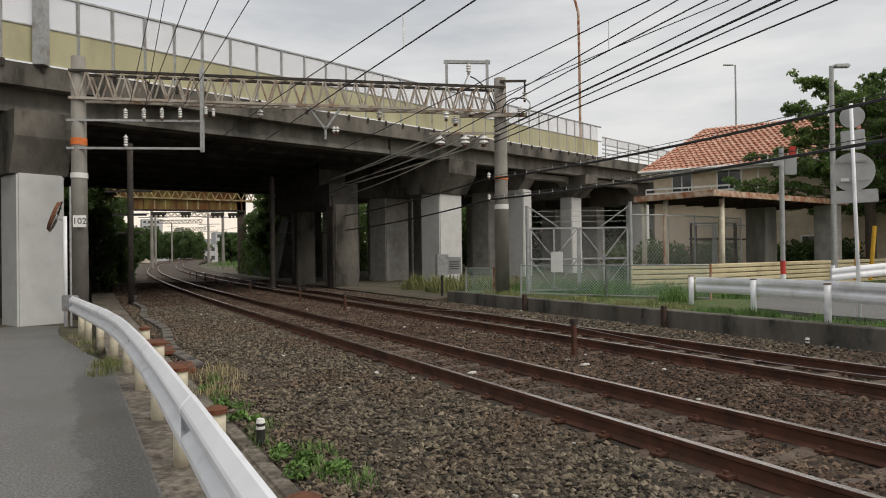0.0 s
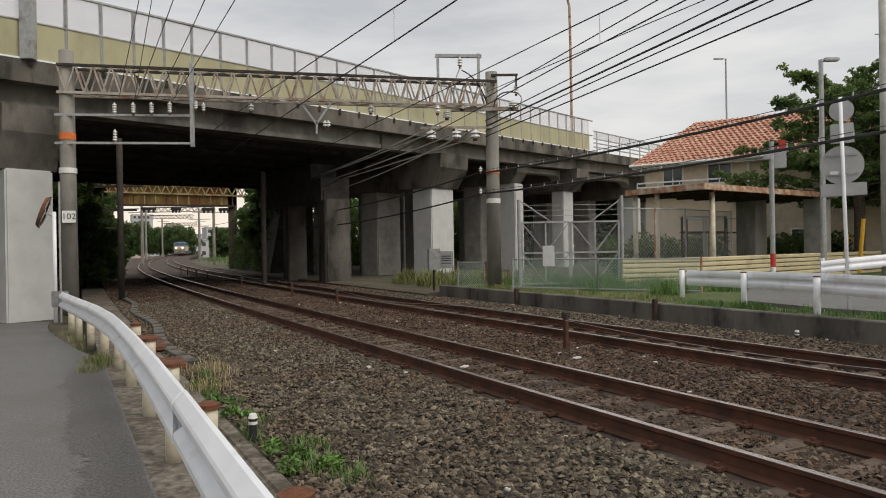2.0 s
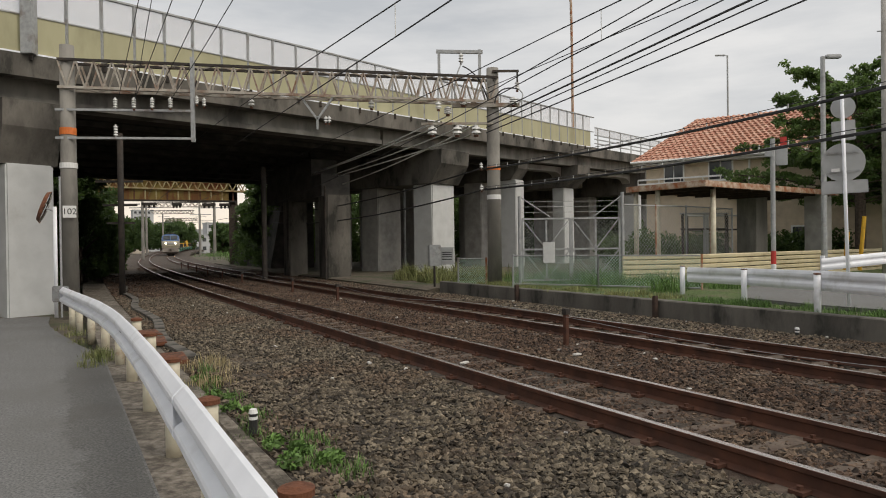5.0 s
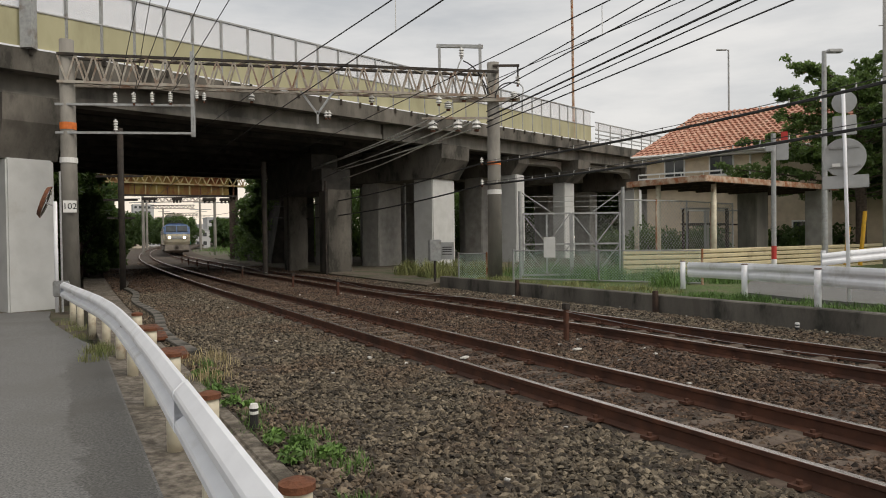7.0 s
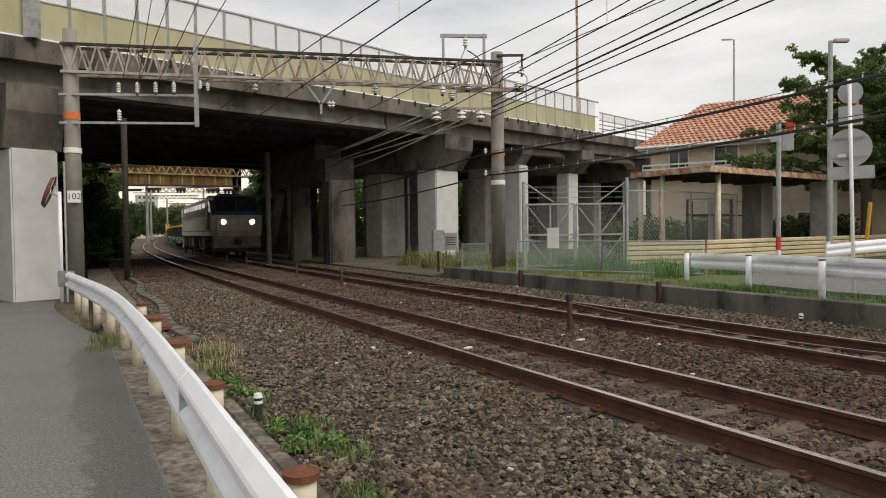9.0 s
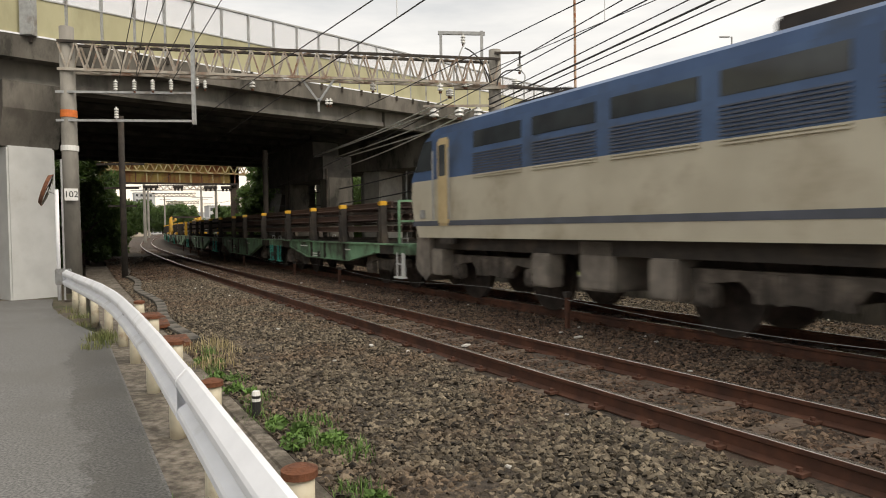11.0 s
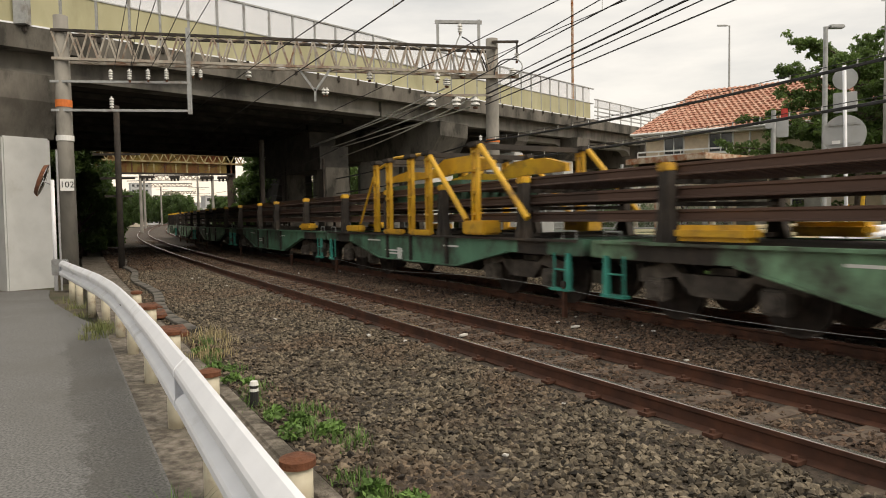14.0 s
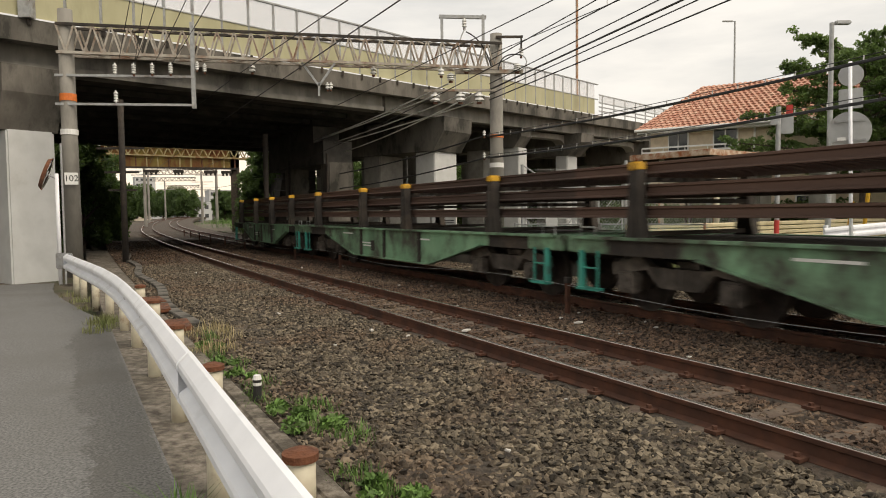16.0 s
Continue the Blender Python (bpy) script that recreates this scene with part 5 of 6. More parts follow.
for x, y in ((0.25, 1.95), (0.95, 0.3), (0.25, 2.85)):
    bm = bm_new()
    rod(bm, (x, y, -0.1), (x, y, 3.08), 0.085, seg=12)
    smooth(part("post", bm, M["cream_paint"], shelter))
for x, y, w, m in ((7.0, 2.3, 0.95, "concrete_grimy"), (8.6, 0.45, 0.6, "concrete")):
    bm = bm_new()
    box(bm, (x, y, 1.45), (w, 0.8, 3.22), bevel=0.03)
    part("column", bm, M[m], shelter)

# pipe frames and a hedge in the yard behind the fence
for x, y, n, turn in ((9.6, 26.2, 3, 12), (10.6, 28.4, 4, 12)):
    fr = empty("pipe_frame", pose(x, y, 0.15, 0, 0, turn), "bare garden frame of pale and rusty pipes", "pipe frame", "pipe frames")
    for k in range(n):
        bm = bm_new()
        rod(bm, (k * 0.95, 0, -0.1), (k * 0.95, 0, 2.35), 0.05, seg=8)
        part("upright", bm, M["rusted_steel"] if k % 2 == 0 else M["sign_back"], fr)
    for z in (1.75, 2.35):
        bm = bm_new()
        rod(bm, (-0.1, 0, z), (n * 0.95 - 0.85, 0, z), 0.035, seg=8)
        part("crosspiece", bm, M["sign_back"] if z > 2 else M["rusted_steel"], fr)

# street furniture
sp = empty("road_sign", pose(7.52, 12.25, 0.12, 0, -1.5, 0), "round road sign seen from behind on a white pole", "road sign", "road signs")
bm = bm_new()
rod(bm, (0, 0, -0.15), (0, 0, 3.95), 0.032, seg=14)
smooth(part("pole", bm, M["white_paint"], sp))


def disc(bm, c, r, rz):
    m = Matrix.Translation(c) @ Matrix.Rotation(radians(rz), 4, "Z") @ Matrix.Rotation(radians(90), 4, "X")
    bmesh.ops.create_cone(bm, cap_ends=True, segments=40, radius1=r, radius2=r, depth=0.015, matrix=m)


bm = bm_new()
disc(bm, (0.02, 0.06, 2.72), 0.35, -28)
dsc = part("disc", bm, M["sign_back"], sp, "grey back of a round sign")
for z in (2.9, 2.55):
    bm = bm_new()
    box(bm, (0.01, 0.035, z), (0.5, 0.02, 0.035), -28)
    part("bracket", bm, M["galvanised"], dsc)
bm = bm_new()
box(bm, (-0.14, 0.04, 2.58), (0.13, 0.004, 0.06), -28)
part("sticker", bm, M["sign_white"], dsc)
bm = bm_new()
disc(bm, (0.05, 0.06, 3.72), 0.2, -28)
part("disc", bm, M["sign_back"], sp, "grey back of a small round sign")
bm = bm_new()
box(bm, (0.05, 0.07, 3.3), (0.38, 0.03, 0.36), -28, bevel=0.01)
part("plate", bm, M["sign_back"], sp)
bm = bm_new()
box(bm, (0.03, 0.06, 2.27), (0.74, 0.02, 0.24), -28, bevel=0.01)
part("plate", bm, M["sign_back"], sp)
rp = empty("sign_pole", pose(8.9, 17.75, 0.15), "grey pole with a red band and small signs on top", "sign pole", "road signs")
bm = bm_new()
rod(bm, (0, 0, 0), (0, 0, 3.95), 0.06, seg=12)
part("pole", bm, M["galvanised"], rp)
for z0, z1, m in ((0.65, 1.0, "red_paint"), (0.1, 0.3, "red_paint"), (0.3, 0.65, "sign_white")):
    bm = bm_new()
    rod(bm, (0, 0, z0), (0, 0, z1), 0.065, seg=12)
    part("band", bm, M[m], rp)
for c, sz, m in (((0.22, 0, 3.5), (0.32, 0.03, 0.5), "sign_back"), ((0.3, 0.02, 3.85), (0.16, 0.04, 0.3), "red_paint"), ((-0.1, 0, 3.6), (0.2, 0.03, 0.24), "sign_back")):
    bm = bm_new()
    box(bm, c, sz, -35, bevel=0.01)
    part("plate", bm, M[m], rp)


def lamp(p, h, arm, label, r=0.07, turn=0.0, head=0.7):
    e = empty("street_lamp", pose(*p, 0, 0, turn), label, "street lamp", "street lamps")
    bm = bm_new()
    rod(bm, (0, 0, 0), (0, 0, h), r, r * 0.7, seg=12)
    part("pole", bm, M["galvanised"], e)
    bm = bm_new()
    bar(bm, (0, 0, h - 0.05), (arm, 0, h), 0.05, 0.05)
    part("arm", bm, M["galvanised"], e)
    bm = bm_new()
    box(bm, (arm + head / 2 * (1 if arm > 0 else -1), 0, h), (head, 0.22, 0.12), bevel=0.03)
    part("lamp_head", bm, M["sign_back"], e)
    return e


lamp((13.05, 22.6, 0.15), 7.4, 0.1, "grey street lamp pole beside the trees", r=0.1, head=0.5)
lamp((26.35, 60.5, 6.0), 12.0, -0.2, "slim street lamp far behind the houses", r=0.1, head=0.9)
bl = empty("street_lamp", pose(9.6, 46.8, 8.0), "tall rusty street lamp on the bridge with a bent top", "street lamp", "street lamps")
bm = bm_new()
tube(bm, [(0, 0, 0), (0, 0, 7.0), (-0.03, 0, 10.0), (-0.25, 0, 10.9), (-0.8, 0, 11.3), (-1.8, 0, 11.5)], 0.09, 8)
part("pole", bm, M["rust_paint"], bl)
up_ = empty("utility_pole", pose(14.75, 22.0, 0.1), "grey concrete utility pole beside the tree", "utility pole")
bm = bm_new()
rod(bm, (0, 0, 0), (0, 0, 10.5), 0.13, 0.1, seg=16)
smooth(part("shaft", bm, M["concrete"], up_))
for z in (8.1, 7.2, 6.4, 5.6):
    bm = bm_new()
    rod(bm, (-0.25, 0, z), (0.05, 0, z), 0.02, seg=6)
    part("step_bolt", bm, M["galvanised"], up_)
for x, y, h in ((15.3, 24.2, 1.35), (15.0, 24.6, 0.8)):
    yp = empty("yellow_post", pose(x, y, 0.9, 4, 3, 0), "slanting yellow guard tube on a stay wire", "yellow post", "yellow posts")
    bm = bm_new()
    rod(bm, (0, 0, -0.6), (0, 0, h), 0.07, seg=10)
    part("tube", bm, M["yellow_paint"], yp)

# ---- house ----
house = empty("house", pose(10.5, 36.0, 0.0, 0, 0, -34), "two-storey beige house with a red tile roof", "house", "houses")
bm = bm_new()
box(bm, (6.3, 4.6, 2.8), (11.4, 8.0, 5.6))
part("wall", bm, M["house_wall"], house)
bm = bm_new()
box(bm, (6.3, 4.6, 5.52), (12.5, 9.1, 0.16))
part("soffit", bm, M["sign_white"], house)


def hip(z0, z1, x0, x1, y0, y1, ra, rb_):
    ym = (y0 + y1) / 2
    return [((x0, y0, z0), (x1, y0, z0), (rb_, ym, z1), (ra, ym, z1)), ((x1, y1, z0), (x0, y1, z0), (ra, ym, z1), (rb_, ym, z1)),
            ((x0, y1, z0), (x0, y0, z0), (ra, ym, z1), (ra, ym, z1)), ((x1, y0, z0), (x1, y1, z0), (rb_, ym, z1), (rb_, ym, z1))]


rf = None
for k, (a, b, c, d) in enumerate(hip(5.62, 8.35, 0.0, 12.6, 0.0, 9.2, 2.4, 10.2)):
    a, b, c, d = map(Vector, (a, b, c, d))
    bm = bm_new()
    if (c - d).length > 0.1:
        bm.faces.new([bm.verts.new(p) for p in (a, b, c, d)])
    else:
        bm.faces.new([bm.verts.new(p) for p in (a, b, c)])
    slope = part("roof", bm, M["roof_tile"], house, "red-orange clay tile roof")
    if k in (0, 2):
        nrm = (b - a).cross(d - a).normalized()
        rowsn = 17
        for i in range(rowsn):
            t0, t1 = i / rowsn, (i + 1) / rowsn
            l0, r0, l1, r1 = a.lerp(d, t0), b.lerp(c, t0), a.lerp(d, t1), b.lerp(c, t1)
            n = max(2, int((r0 - l0).length / 0.055))
            bm = bm_new()
            lo = [bm.verts.new(l0.lerp(r0, j / n) + nrm * (0.075 + 0.035 * math.cos(j * 1.25))) for j in range(n + 1)]
            hi = [bm.verts.new(l1.lerp(r1, j / n) + nrm * (0.02 + 0.035 * math.cos(j * 1.25))) for j in range(n + 1)]
            ft = [bm.verts.new(l0.lerp(r0, j / n) + nrm * 0.005) for j in range(n + 1)]
            for j in range(n):
                bm.faces.new([lo[j], lo[j + 1], hi[j + 1], hi[j]])
                bm.faces.new([ft[j], ft[j + 1], lo[j + 1], lo[j]])
            part("tile_course", bm, M["roof_tile"], slope)
bm = bm_new()
tube(bm, [(-0.05, -0.08, 5.6), (12.6, -0.08, 5.6)], 0.07, 8)
part("gutter", bm, M["sign_white"], house)
bm = bm_new()
rod(bm, (5.7, 0.5, 0), (5.7, 0.5, 5.5), 0.05)
part("downpipe", bm, M["sign_white"], house)
for x, w, z in ((2.05, 1.05, 5.0), (4.35, 1.2, 5.0), (8.2, 1.4, 1.6)):
    bm = bm_new()
    box(bm, (x, 0.58, z), (w, 0.1, 1.05), bevel=0.01)
    fr = part("window", bm, M["sign_white"], house)
    for sx in (-0.25, 0.25):
        bm = bm_new()
        box(bm, (x + sx * w * 0.93, 0.52, z), (w * 0.41, 0.03, 0.9))
        part("pane", bm, M["dark_glass"], fr)
bm = bm_new()
for z in (4.68, 4.45):
    bar(bm, (0.3, 0.1, z), (5.8, 0.1, z), 0.06, 0.08)
for x in np.arange(0.3, 5.9, 1.1):
    bar(bm, (x, 0.1, 4.2), (x, 0.1, 4.68), 0.04, 0.04)
part("balcony_rail", bm, M["sign_white"], house, "white balcony railing")
bm = bm_new()
box(bm, (3.05, 0.3, 4.12), (5.5, 0.6, 0.14))
part("balcony_floor", bm, M["house_wall_pale"], house)
house2 = empty("house", pose(20.5, 38, 0, 0, 0, -25), "pale yellow house with white-framed windows behind shrubs", "house", "houses")
bm = bm_new()
box(bm, (2, 3, 2.6), (11, 6, 5.4))
part("wall", bm, M["house_wall_pale"], house2)
for x in (-2.4, -1.2, 0.2):
    bm = bm_new()
    box(bm, (x, -0.02, 2.5), (0.8, 0.1, 1.1), bevel=0.01)
    fr = part("window", bm, M["sign_white"], house2)
    bm = bm_new()
    box(bm, (x, -0.08, 2.5), (0.6, 0.03, 0.9))
    part("pane", bm, M["dark_glass"], fr)
bm = bm_new()
prism(bm, [(-3.8, 5.2), (7.8, 5.2), (7.2, 5.5), (-3.2, 5.5)], "y", -0.5, 6.5)
part("roof", bm, M["roof_tile"], house2)

# trees, shrubs and banks


def feathery_tree(p, height, reach, seed, label, branches, leaf, trunk=0.2, low=0.4):
    """A tree of long arching branches, with leafy sprays along them and gaps between."""
    e = empty("tree", pose(*p), label, "tree", "trees")
    g = random.Random(seed)
    bm = bm_new()
    tube(bm, [(0, 0, -0.2), (0.05, 0.05, height * 0.3), (-0.05, 0.1, height * 0.55), (0.1, 0.05, height * 0.8)], trunk, 10)
    cs = []
    for k in range(branches):
        f_ = (k + 0.5) / branches
        a = k * 2.39996 + g.uniform(-0.4, 0.4)
        z0 = height * (low * 0.75 + (0.78 - low * 0.75) * f_)
        out = reach * (1.0 - 0.62 * f_ ** 1.6) * g.uniform(0.6, 1.12)
        up = height * g.uniform(0.06, 0.2) * (0.5 + 0.7 * f_)
        droop = g.uniform(0.2, 0.9) * (1 - 0.5 * f_)
        pts = []
        for j in range(8):
            v = j / 7
            wob = 0.12 * math.sin(3 * v + k)
            pts.append(Vector((out * v * math.cos(a + wob), out * v * math.sin(a + wob), z0 + up * 2.1 * v - (up * 0.6 + droop) * v * v)))
        tube(bm, pts, 0.026, 4)
        for j in range(2, 8):
            for _ in range(3):
                v = g.uniform(-0.5, 0.5)
                q0 = pts[j] + (pts[j] - pts[j - 1]) * v
                side = g.choice((-1, 1)) * g.uniform(0.25, 0.85) * (1.1 - 0.09 * j)
                tip = q0 + Vector((-math.sin(a) * side + math.cos(a) * 0.25, math.cos(a) * side + math.sin(a) * 0.25, g.uniform(-0.25, 0.3)))
                rod(bm, q0, tip, 0.012, 0.005, seg=4)
                for m_ in (0.35, 0.65, 1.0):
                    c_ = q0.lerp(tip, m_)
                    cs.append((c_.x, c_.y, c_.z, g.uniform(0.13, 0.25)))
    part("trunk", bm, M["bark"], e)
    leaf_cloud("crown", cs, len(cs) * 24, leaf, M["leaf_tree"], seed, 0.6, parent=e)
    return e


feathery_tree((17.3, 27.4, 0.1), 8.6, 5.5, 21, "broad green tree with feathery branches beside the street", 52, 0.075, 0.2, 0.42)
feathery_tree((20.4, 27.9, 0.1), 8.4, 4.2, 22, "green tree beside the street lamp", 36, 0.075, 0.18, 0.36)
for k, (x, y, r) in enumerate(((15.2, 29.5, 1.1), (16.8, 30.2, 1.3), (18.6, 31, 1.2), (12.3, 31.5, 1.2), (10.6, 30.5, 1.1), (9.2, 29.3, 1.2), (7.6, 28.6, 1.0), (13.4, 32.4, 1.3))):
    sh = empty("shrub", pose(x, y, 0.1), "round dark green garden shrub", "shrub", "shrubs")
    bm = bm_new()
    rod(bm, (0, 0, -0.1), (0, 0, r), 0.05)
    part("stem", bm, M["bark"], sh)
    leaf_cloud("crown", [(0.3 * math.cos(j), 0.3 * math.sin(j), 0.5 + 0.35 * j * r / 2, r * 0.62) for j in range(5)], 1500, 0.09, M["leaf_dark"], 40 + k, parent=sh)
k = 0
BEYOND = [br(q, w) for q, w in ((33, 25.0), (36.5, 26.5), (40, 24.5), (44.5, 26), (49, 24.5), (53.5, 25.5), (58, 24.8), (64, 26))]
for x, y, h, w in [(b.x, b.y, 7.5 + 0.8 * math.sin(b.x), 3.4) for b in BEYOND] + [(-12.6, 51, 6.5, 1.7), (-14.2, 56, 7, 2.0),
                   (-25.4, 46, 6.0, 1.9), (-29.8, 55, 8.5, 2.4), (-23.5, 41, 5.2, 1.8), (-22, 37, 4.2, 1.7), (-34, 64, 9, 3.2), (-27, 40, 7.5, 2.6), (-31, 48, 8.5, 3), (-25, 34, 6, 2.4)]:
    tree((x, y, -0.3), h, w, 9500, 0.17, 100 + k, "dense green tree beyond the bridge", "leaf_tree" if k < 8 else "leaf_dark" if k % 3 else "leaf", 0.16, 0.03, 26)
    k += 1

for s, u, h, w in ((45, 0.4, 5.6, 2.0), (48, 0.8, 5.4, 1.8), (51, 1.2, 5.6, 1.8), (54, 1.5, 5.2, 1.7), (42, 0.2, 4.2, 1.7), (56, 2.0, 2.6, 1.3), (49, 1.5, 2.4, 1.2)):
    p = at(s, u, -0.3)
    tree((p.x, p.y, p.z), h, w, 4200, 0.13, 100 + k, "dense dark green overgrown bush beside the far track", "leaf_dark", 0.16, 0.06, 14)
    k += 1

# distance
for k, (x, y, w, d, h, m) in enumerate(((-150, 380, 16, 12, 15, "far_building"), (-172, 400, 11, 12, 24, "far_building"), (-120, 360, 14, 12, 11, "far_building"), (-84, 235, 8, 9, 6.0, "far_building"),
                                        (-200, 400, 20, 14, 10, "far_building"), (-92, 290, 12, 10, 12, "far_building"), (-66, 215, 5, 6, 5.5, "far_building_warm"), (-112, 250, 9, 10, 6, "far_building_warm"))):
    fb = empty("apartment_building", pose(x, y, -0.5, 0, 0, 20 + 9 * (k % 4)), "pale distant building with rows of windows", "building", "distant buildings")
    bm = bm_new()
    box(bm, (0, 0, h / 2), (w, d, h))
    part("wall", bm, M[m], fb)
    bm = bm_new()
    box(bm, (0, 0, h + 0.15), (w + 0.4, d + 0.4, 0.3))
    part("roof", bm, M["far_building"], fb)
    for fl in range(int(h / 3)):
        for c in range(int(w / 2.4)):
            bm = bm_new()
            box(bm, (-w / 2 + 1.3 + c * 2.4, -d / 2 - 0.02, 1.6 + fl * 3), (1.3, 0.12, 1.3))
            part("window", bm, M["dark_glass"], fb)
for k, (x, y) in enumerate(((-88, 218), (-82, 214), (-95, 222), (-104, 235), (-30.3, 97), (-101, 226), (-78, 212), (-110, 240))):
    tree((x, y, 0.5), 8.5 + k % 3 - (5.5 if k == 4 else 0), 4.2 - (2.4 if k == 4 else 0), 9000, 0.26, 200 + k, "dark green tree in the distance", "leaf_dark", 0.3, 0.12, 34)
for k, (x, y, h) in enumerate(((-39.5, 92, 9), (-30.5, 94, 9), (-53, 125, 10), (-45, 130, 10), (-66, 165, 10), (-58, 168, 10), (-36, 78, 8.5))):
    e = empty("catenary_mast", pose(x, y, -0.3), "grey catenary mast along the far curve", "catenary mast", "catenary masts")
    bm = bm_new()
    rod(bm, (0, 0, 0), (0, 0, h), 0.22, 0.17, seg=12)
    part("shaft", bm, M["concrete_grimy"], e)
    bm = bm_new()
    bar(bm, (-1.8, 0, h * 0.8), (2.2, 0, h * 0.8), 0.12, 0.12)
    bar(bm, (-1.2, 0, h * 0.93), (1.6, 0, h * 0.93), 0.1, 0.1)
    part("crossarm", bm, M["galvanised"], e)
for x0, x1, y, z in ((-39.5, -30.5, 93, 7.6), (-53, -45, 127, 8.4), (-66, -58, 166, 8.6)):
    lattice("lattice_beam", (x0, y, z), (x1, y, z), 0.6, 0.4, 10, M["truss_paint"], 0.1, "distant lattice beam over the tracks")

for k, (x, y, h, w) in enumerate(((15, 72, 7, 4), (21, 76, 7, 4), (27, 80, 7, 4.5), (33, 84, 7, 4.5), (18, 66, 5, 3), (8, 70, 7, 4))):
    tree((x, y, 0.0), h, w, 7000, 0.24, 300 + k, "dense dark green tree beyond the bridge", "leaf_dark", 0.16, 0.06, 14)

# plain unseen houses, added behind and beside the viewer to limit low sky light
for k, (x, y, w, d, h, turn) in enumerate(((-38, 2, 9, 10, 5.5, 28), (-33, -17, 9, 10, 5.5, 28), (-14, -42, 12, 9, 6.0, 20), (14, -46, 12, 9, 5.5, 5), (40, -36, 12, 9, 6.0, -20), (60, -10, 10, 12, 5.5, 0), (64, 12, 9, 10, 6.0, 0))):
    nb = empty("house", pose(x, y, -0.2, 0, 0, turn), "plain rendered house added out of view to block low sky light", "house", "houses")
    bm = bm_new()
    box(bm, (0, 0, h / 2), (w, d, h))
    part("wall", bm, M["house_wall"], nb)
    bm = bm_new()
    prism(bm, [(-w / 2 - 0.4, h), (w / 2 + 0.4, h), (0, h + 2.2)], "y", -d / 2 - 0.4, d / 2 + 0.4)
    part("roof", bm, M["concrete_dark"], nb)

g = random.Random(77)
for s0, s1, u0, h, n in ((28, 58, -0.9, 5.0, 70), (46.8, 62, 11.6, 4.9, 60)):
    cs = []
    for _ in range(n):
        z = g.uniform(0.2, h + 0.3)
        p = at(g.uniform(s0, s1), u0 + (-0.35 if u0 < 0 else 0.35) * z / h * 2, z)
        cs.append((p.x, p.y, p.z, g.uniform(0.5, 1.0)))
    tagged(leaf_cloud("ivy", cs, n * 160, 0.1, M["leaf_dark"], 400 + n), "dense dark ivy on the cutting wall", "ivy", kind="stuff")

# ---- the train: an electric locomotive and nine rail-carrying wagons ----
# Vehicles are built about their middle on the rail tops; y runs back along the train, -x faces the lane.


def arr(me_name, b, material):
    me = bpy.data.meshes.new(me_name)
    b.to_mesh(me)
    b.free()
    me.materials.append(material)
    return me


def wheel_mesh(r):
    b = bmesh.new()
    rod(b, (-0.07, 0, 0), (0.07, 0, 0), r, seg=28)
    rod(b, (-0.1, 0, 0), (0.1, 0, 0), r * 0.32, seg=14)
    rod(b, (0.04, 0, 0), (0.07, 0, 0), r + 0.028, seg=28)
    return arr("wheel", b, M["wheel_steel"])


WHEEL_S, WHEEL_L = wheel_mesh(0.42), wheel_mesh(0.55)


def frame_mesh(base, r, kind):
    """The side frame of a bogie, with axle boxes and springs."""
    b = bmesh.new()
    h = base / 2
    if kind == "wagon":
        prism(b, [(-h - 0.35, 0.5), (-h + 0.3, 0.62), (-0.35, 0.38), (0.35, 0.38), (h - 0.3, 0.62), (h + 0.35, 0.5), (h + 0.35, 0.68), (h - 0.2, 0.8), (0.5, 0.66), (-0.5, 0.66), (-h + 0.2, 0.8), (-h - 0.35, 0.68)], "x", -0.07, 0.07)
        for k in (-0.2, 0, 0.2):
            rod(b, (-0.02, k, 0.42), (-0.02, k, 0.66), 0.075, seg=10)
    else:
        prism(b, [(-h - 0.6, 0.62), (-h + 0.5, 0.75), (-0.5, 0.52), (0.5, 0.52), (h - 0.5, 0.75), (h + 0.6, 0.62), (h + 0.6, 0.88), (-h - 0.6, 0.88)], "x", -0.09, 0.09)
        for k in (-0.5, -0.25, 0.25, 0.5):
            rod(b, (-0.05, k, 0.5), (-0.05, k, 0.85), 0.09, seg=10)
    for k in (-h, h):
        box(b, (-0.08, k, r), (0.2, 0.34, 0.3), bevel=0.03)
        rod(b, (-0.2, k, r), (-0.08, k, r), 0.1, seg=12)
    return arr("side_frame", b, M["bogie"])


FRAME_W, FRAME_L = frame_mesh(1.75, 0.42, "wagon"), frame_mesh(2.5, 0.55, "loco")


def bogie(parent, y, base, r, wheel, fr):
    bg = new("bogie")
    bg.parent = parent
    bg.matrix_basis = pose(0, y, 0)
    b = bmesh.new()
    box(b, (0, 0, 0.62), (1.6, 0.4, 0.25))
    me = arr("bogie", b, M["bogie"])
    bg2 = share("bogie_bolster", me, bg, Matrix.Identity(4))
    for sx in (-1, 1):
        share("side_frame", fr, bg, pose(0.93 * sx, 0, 0) if sx < 0 else pose(0.93, 0, 0, 0, 0, 180))
        for k in (-base / 2, base / 2):
            share("wheel", wheel, bg, pose(0.57 * sx, k, r, 0, 0, 180 if sx < 0 else 0))
    return bg


# locomotive
loco = empty("electric_locomotive", spot(237, U_CENTRE), "blue and cream electric locomotive with lit headlights", "locomotive")
END = [(-8.72, 1.23), (-8.9, 1.55), (-9.0, 2.1), (-8.95, 2.42)]
low = END + [(-y, z) for y, z in END[::-1]]
bm = bm_new()
prism(bm, low, "x", -1.4, 1.4)
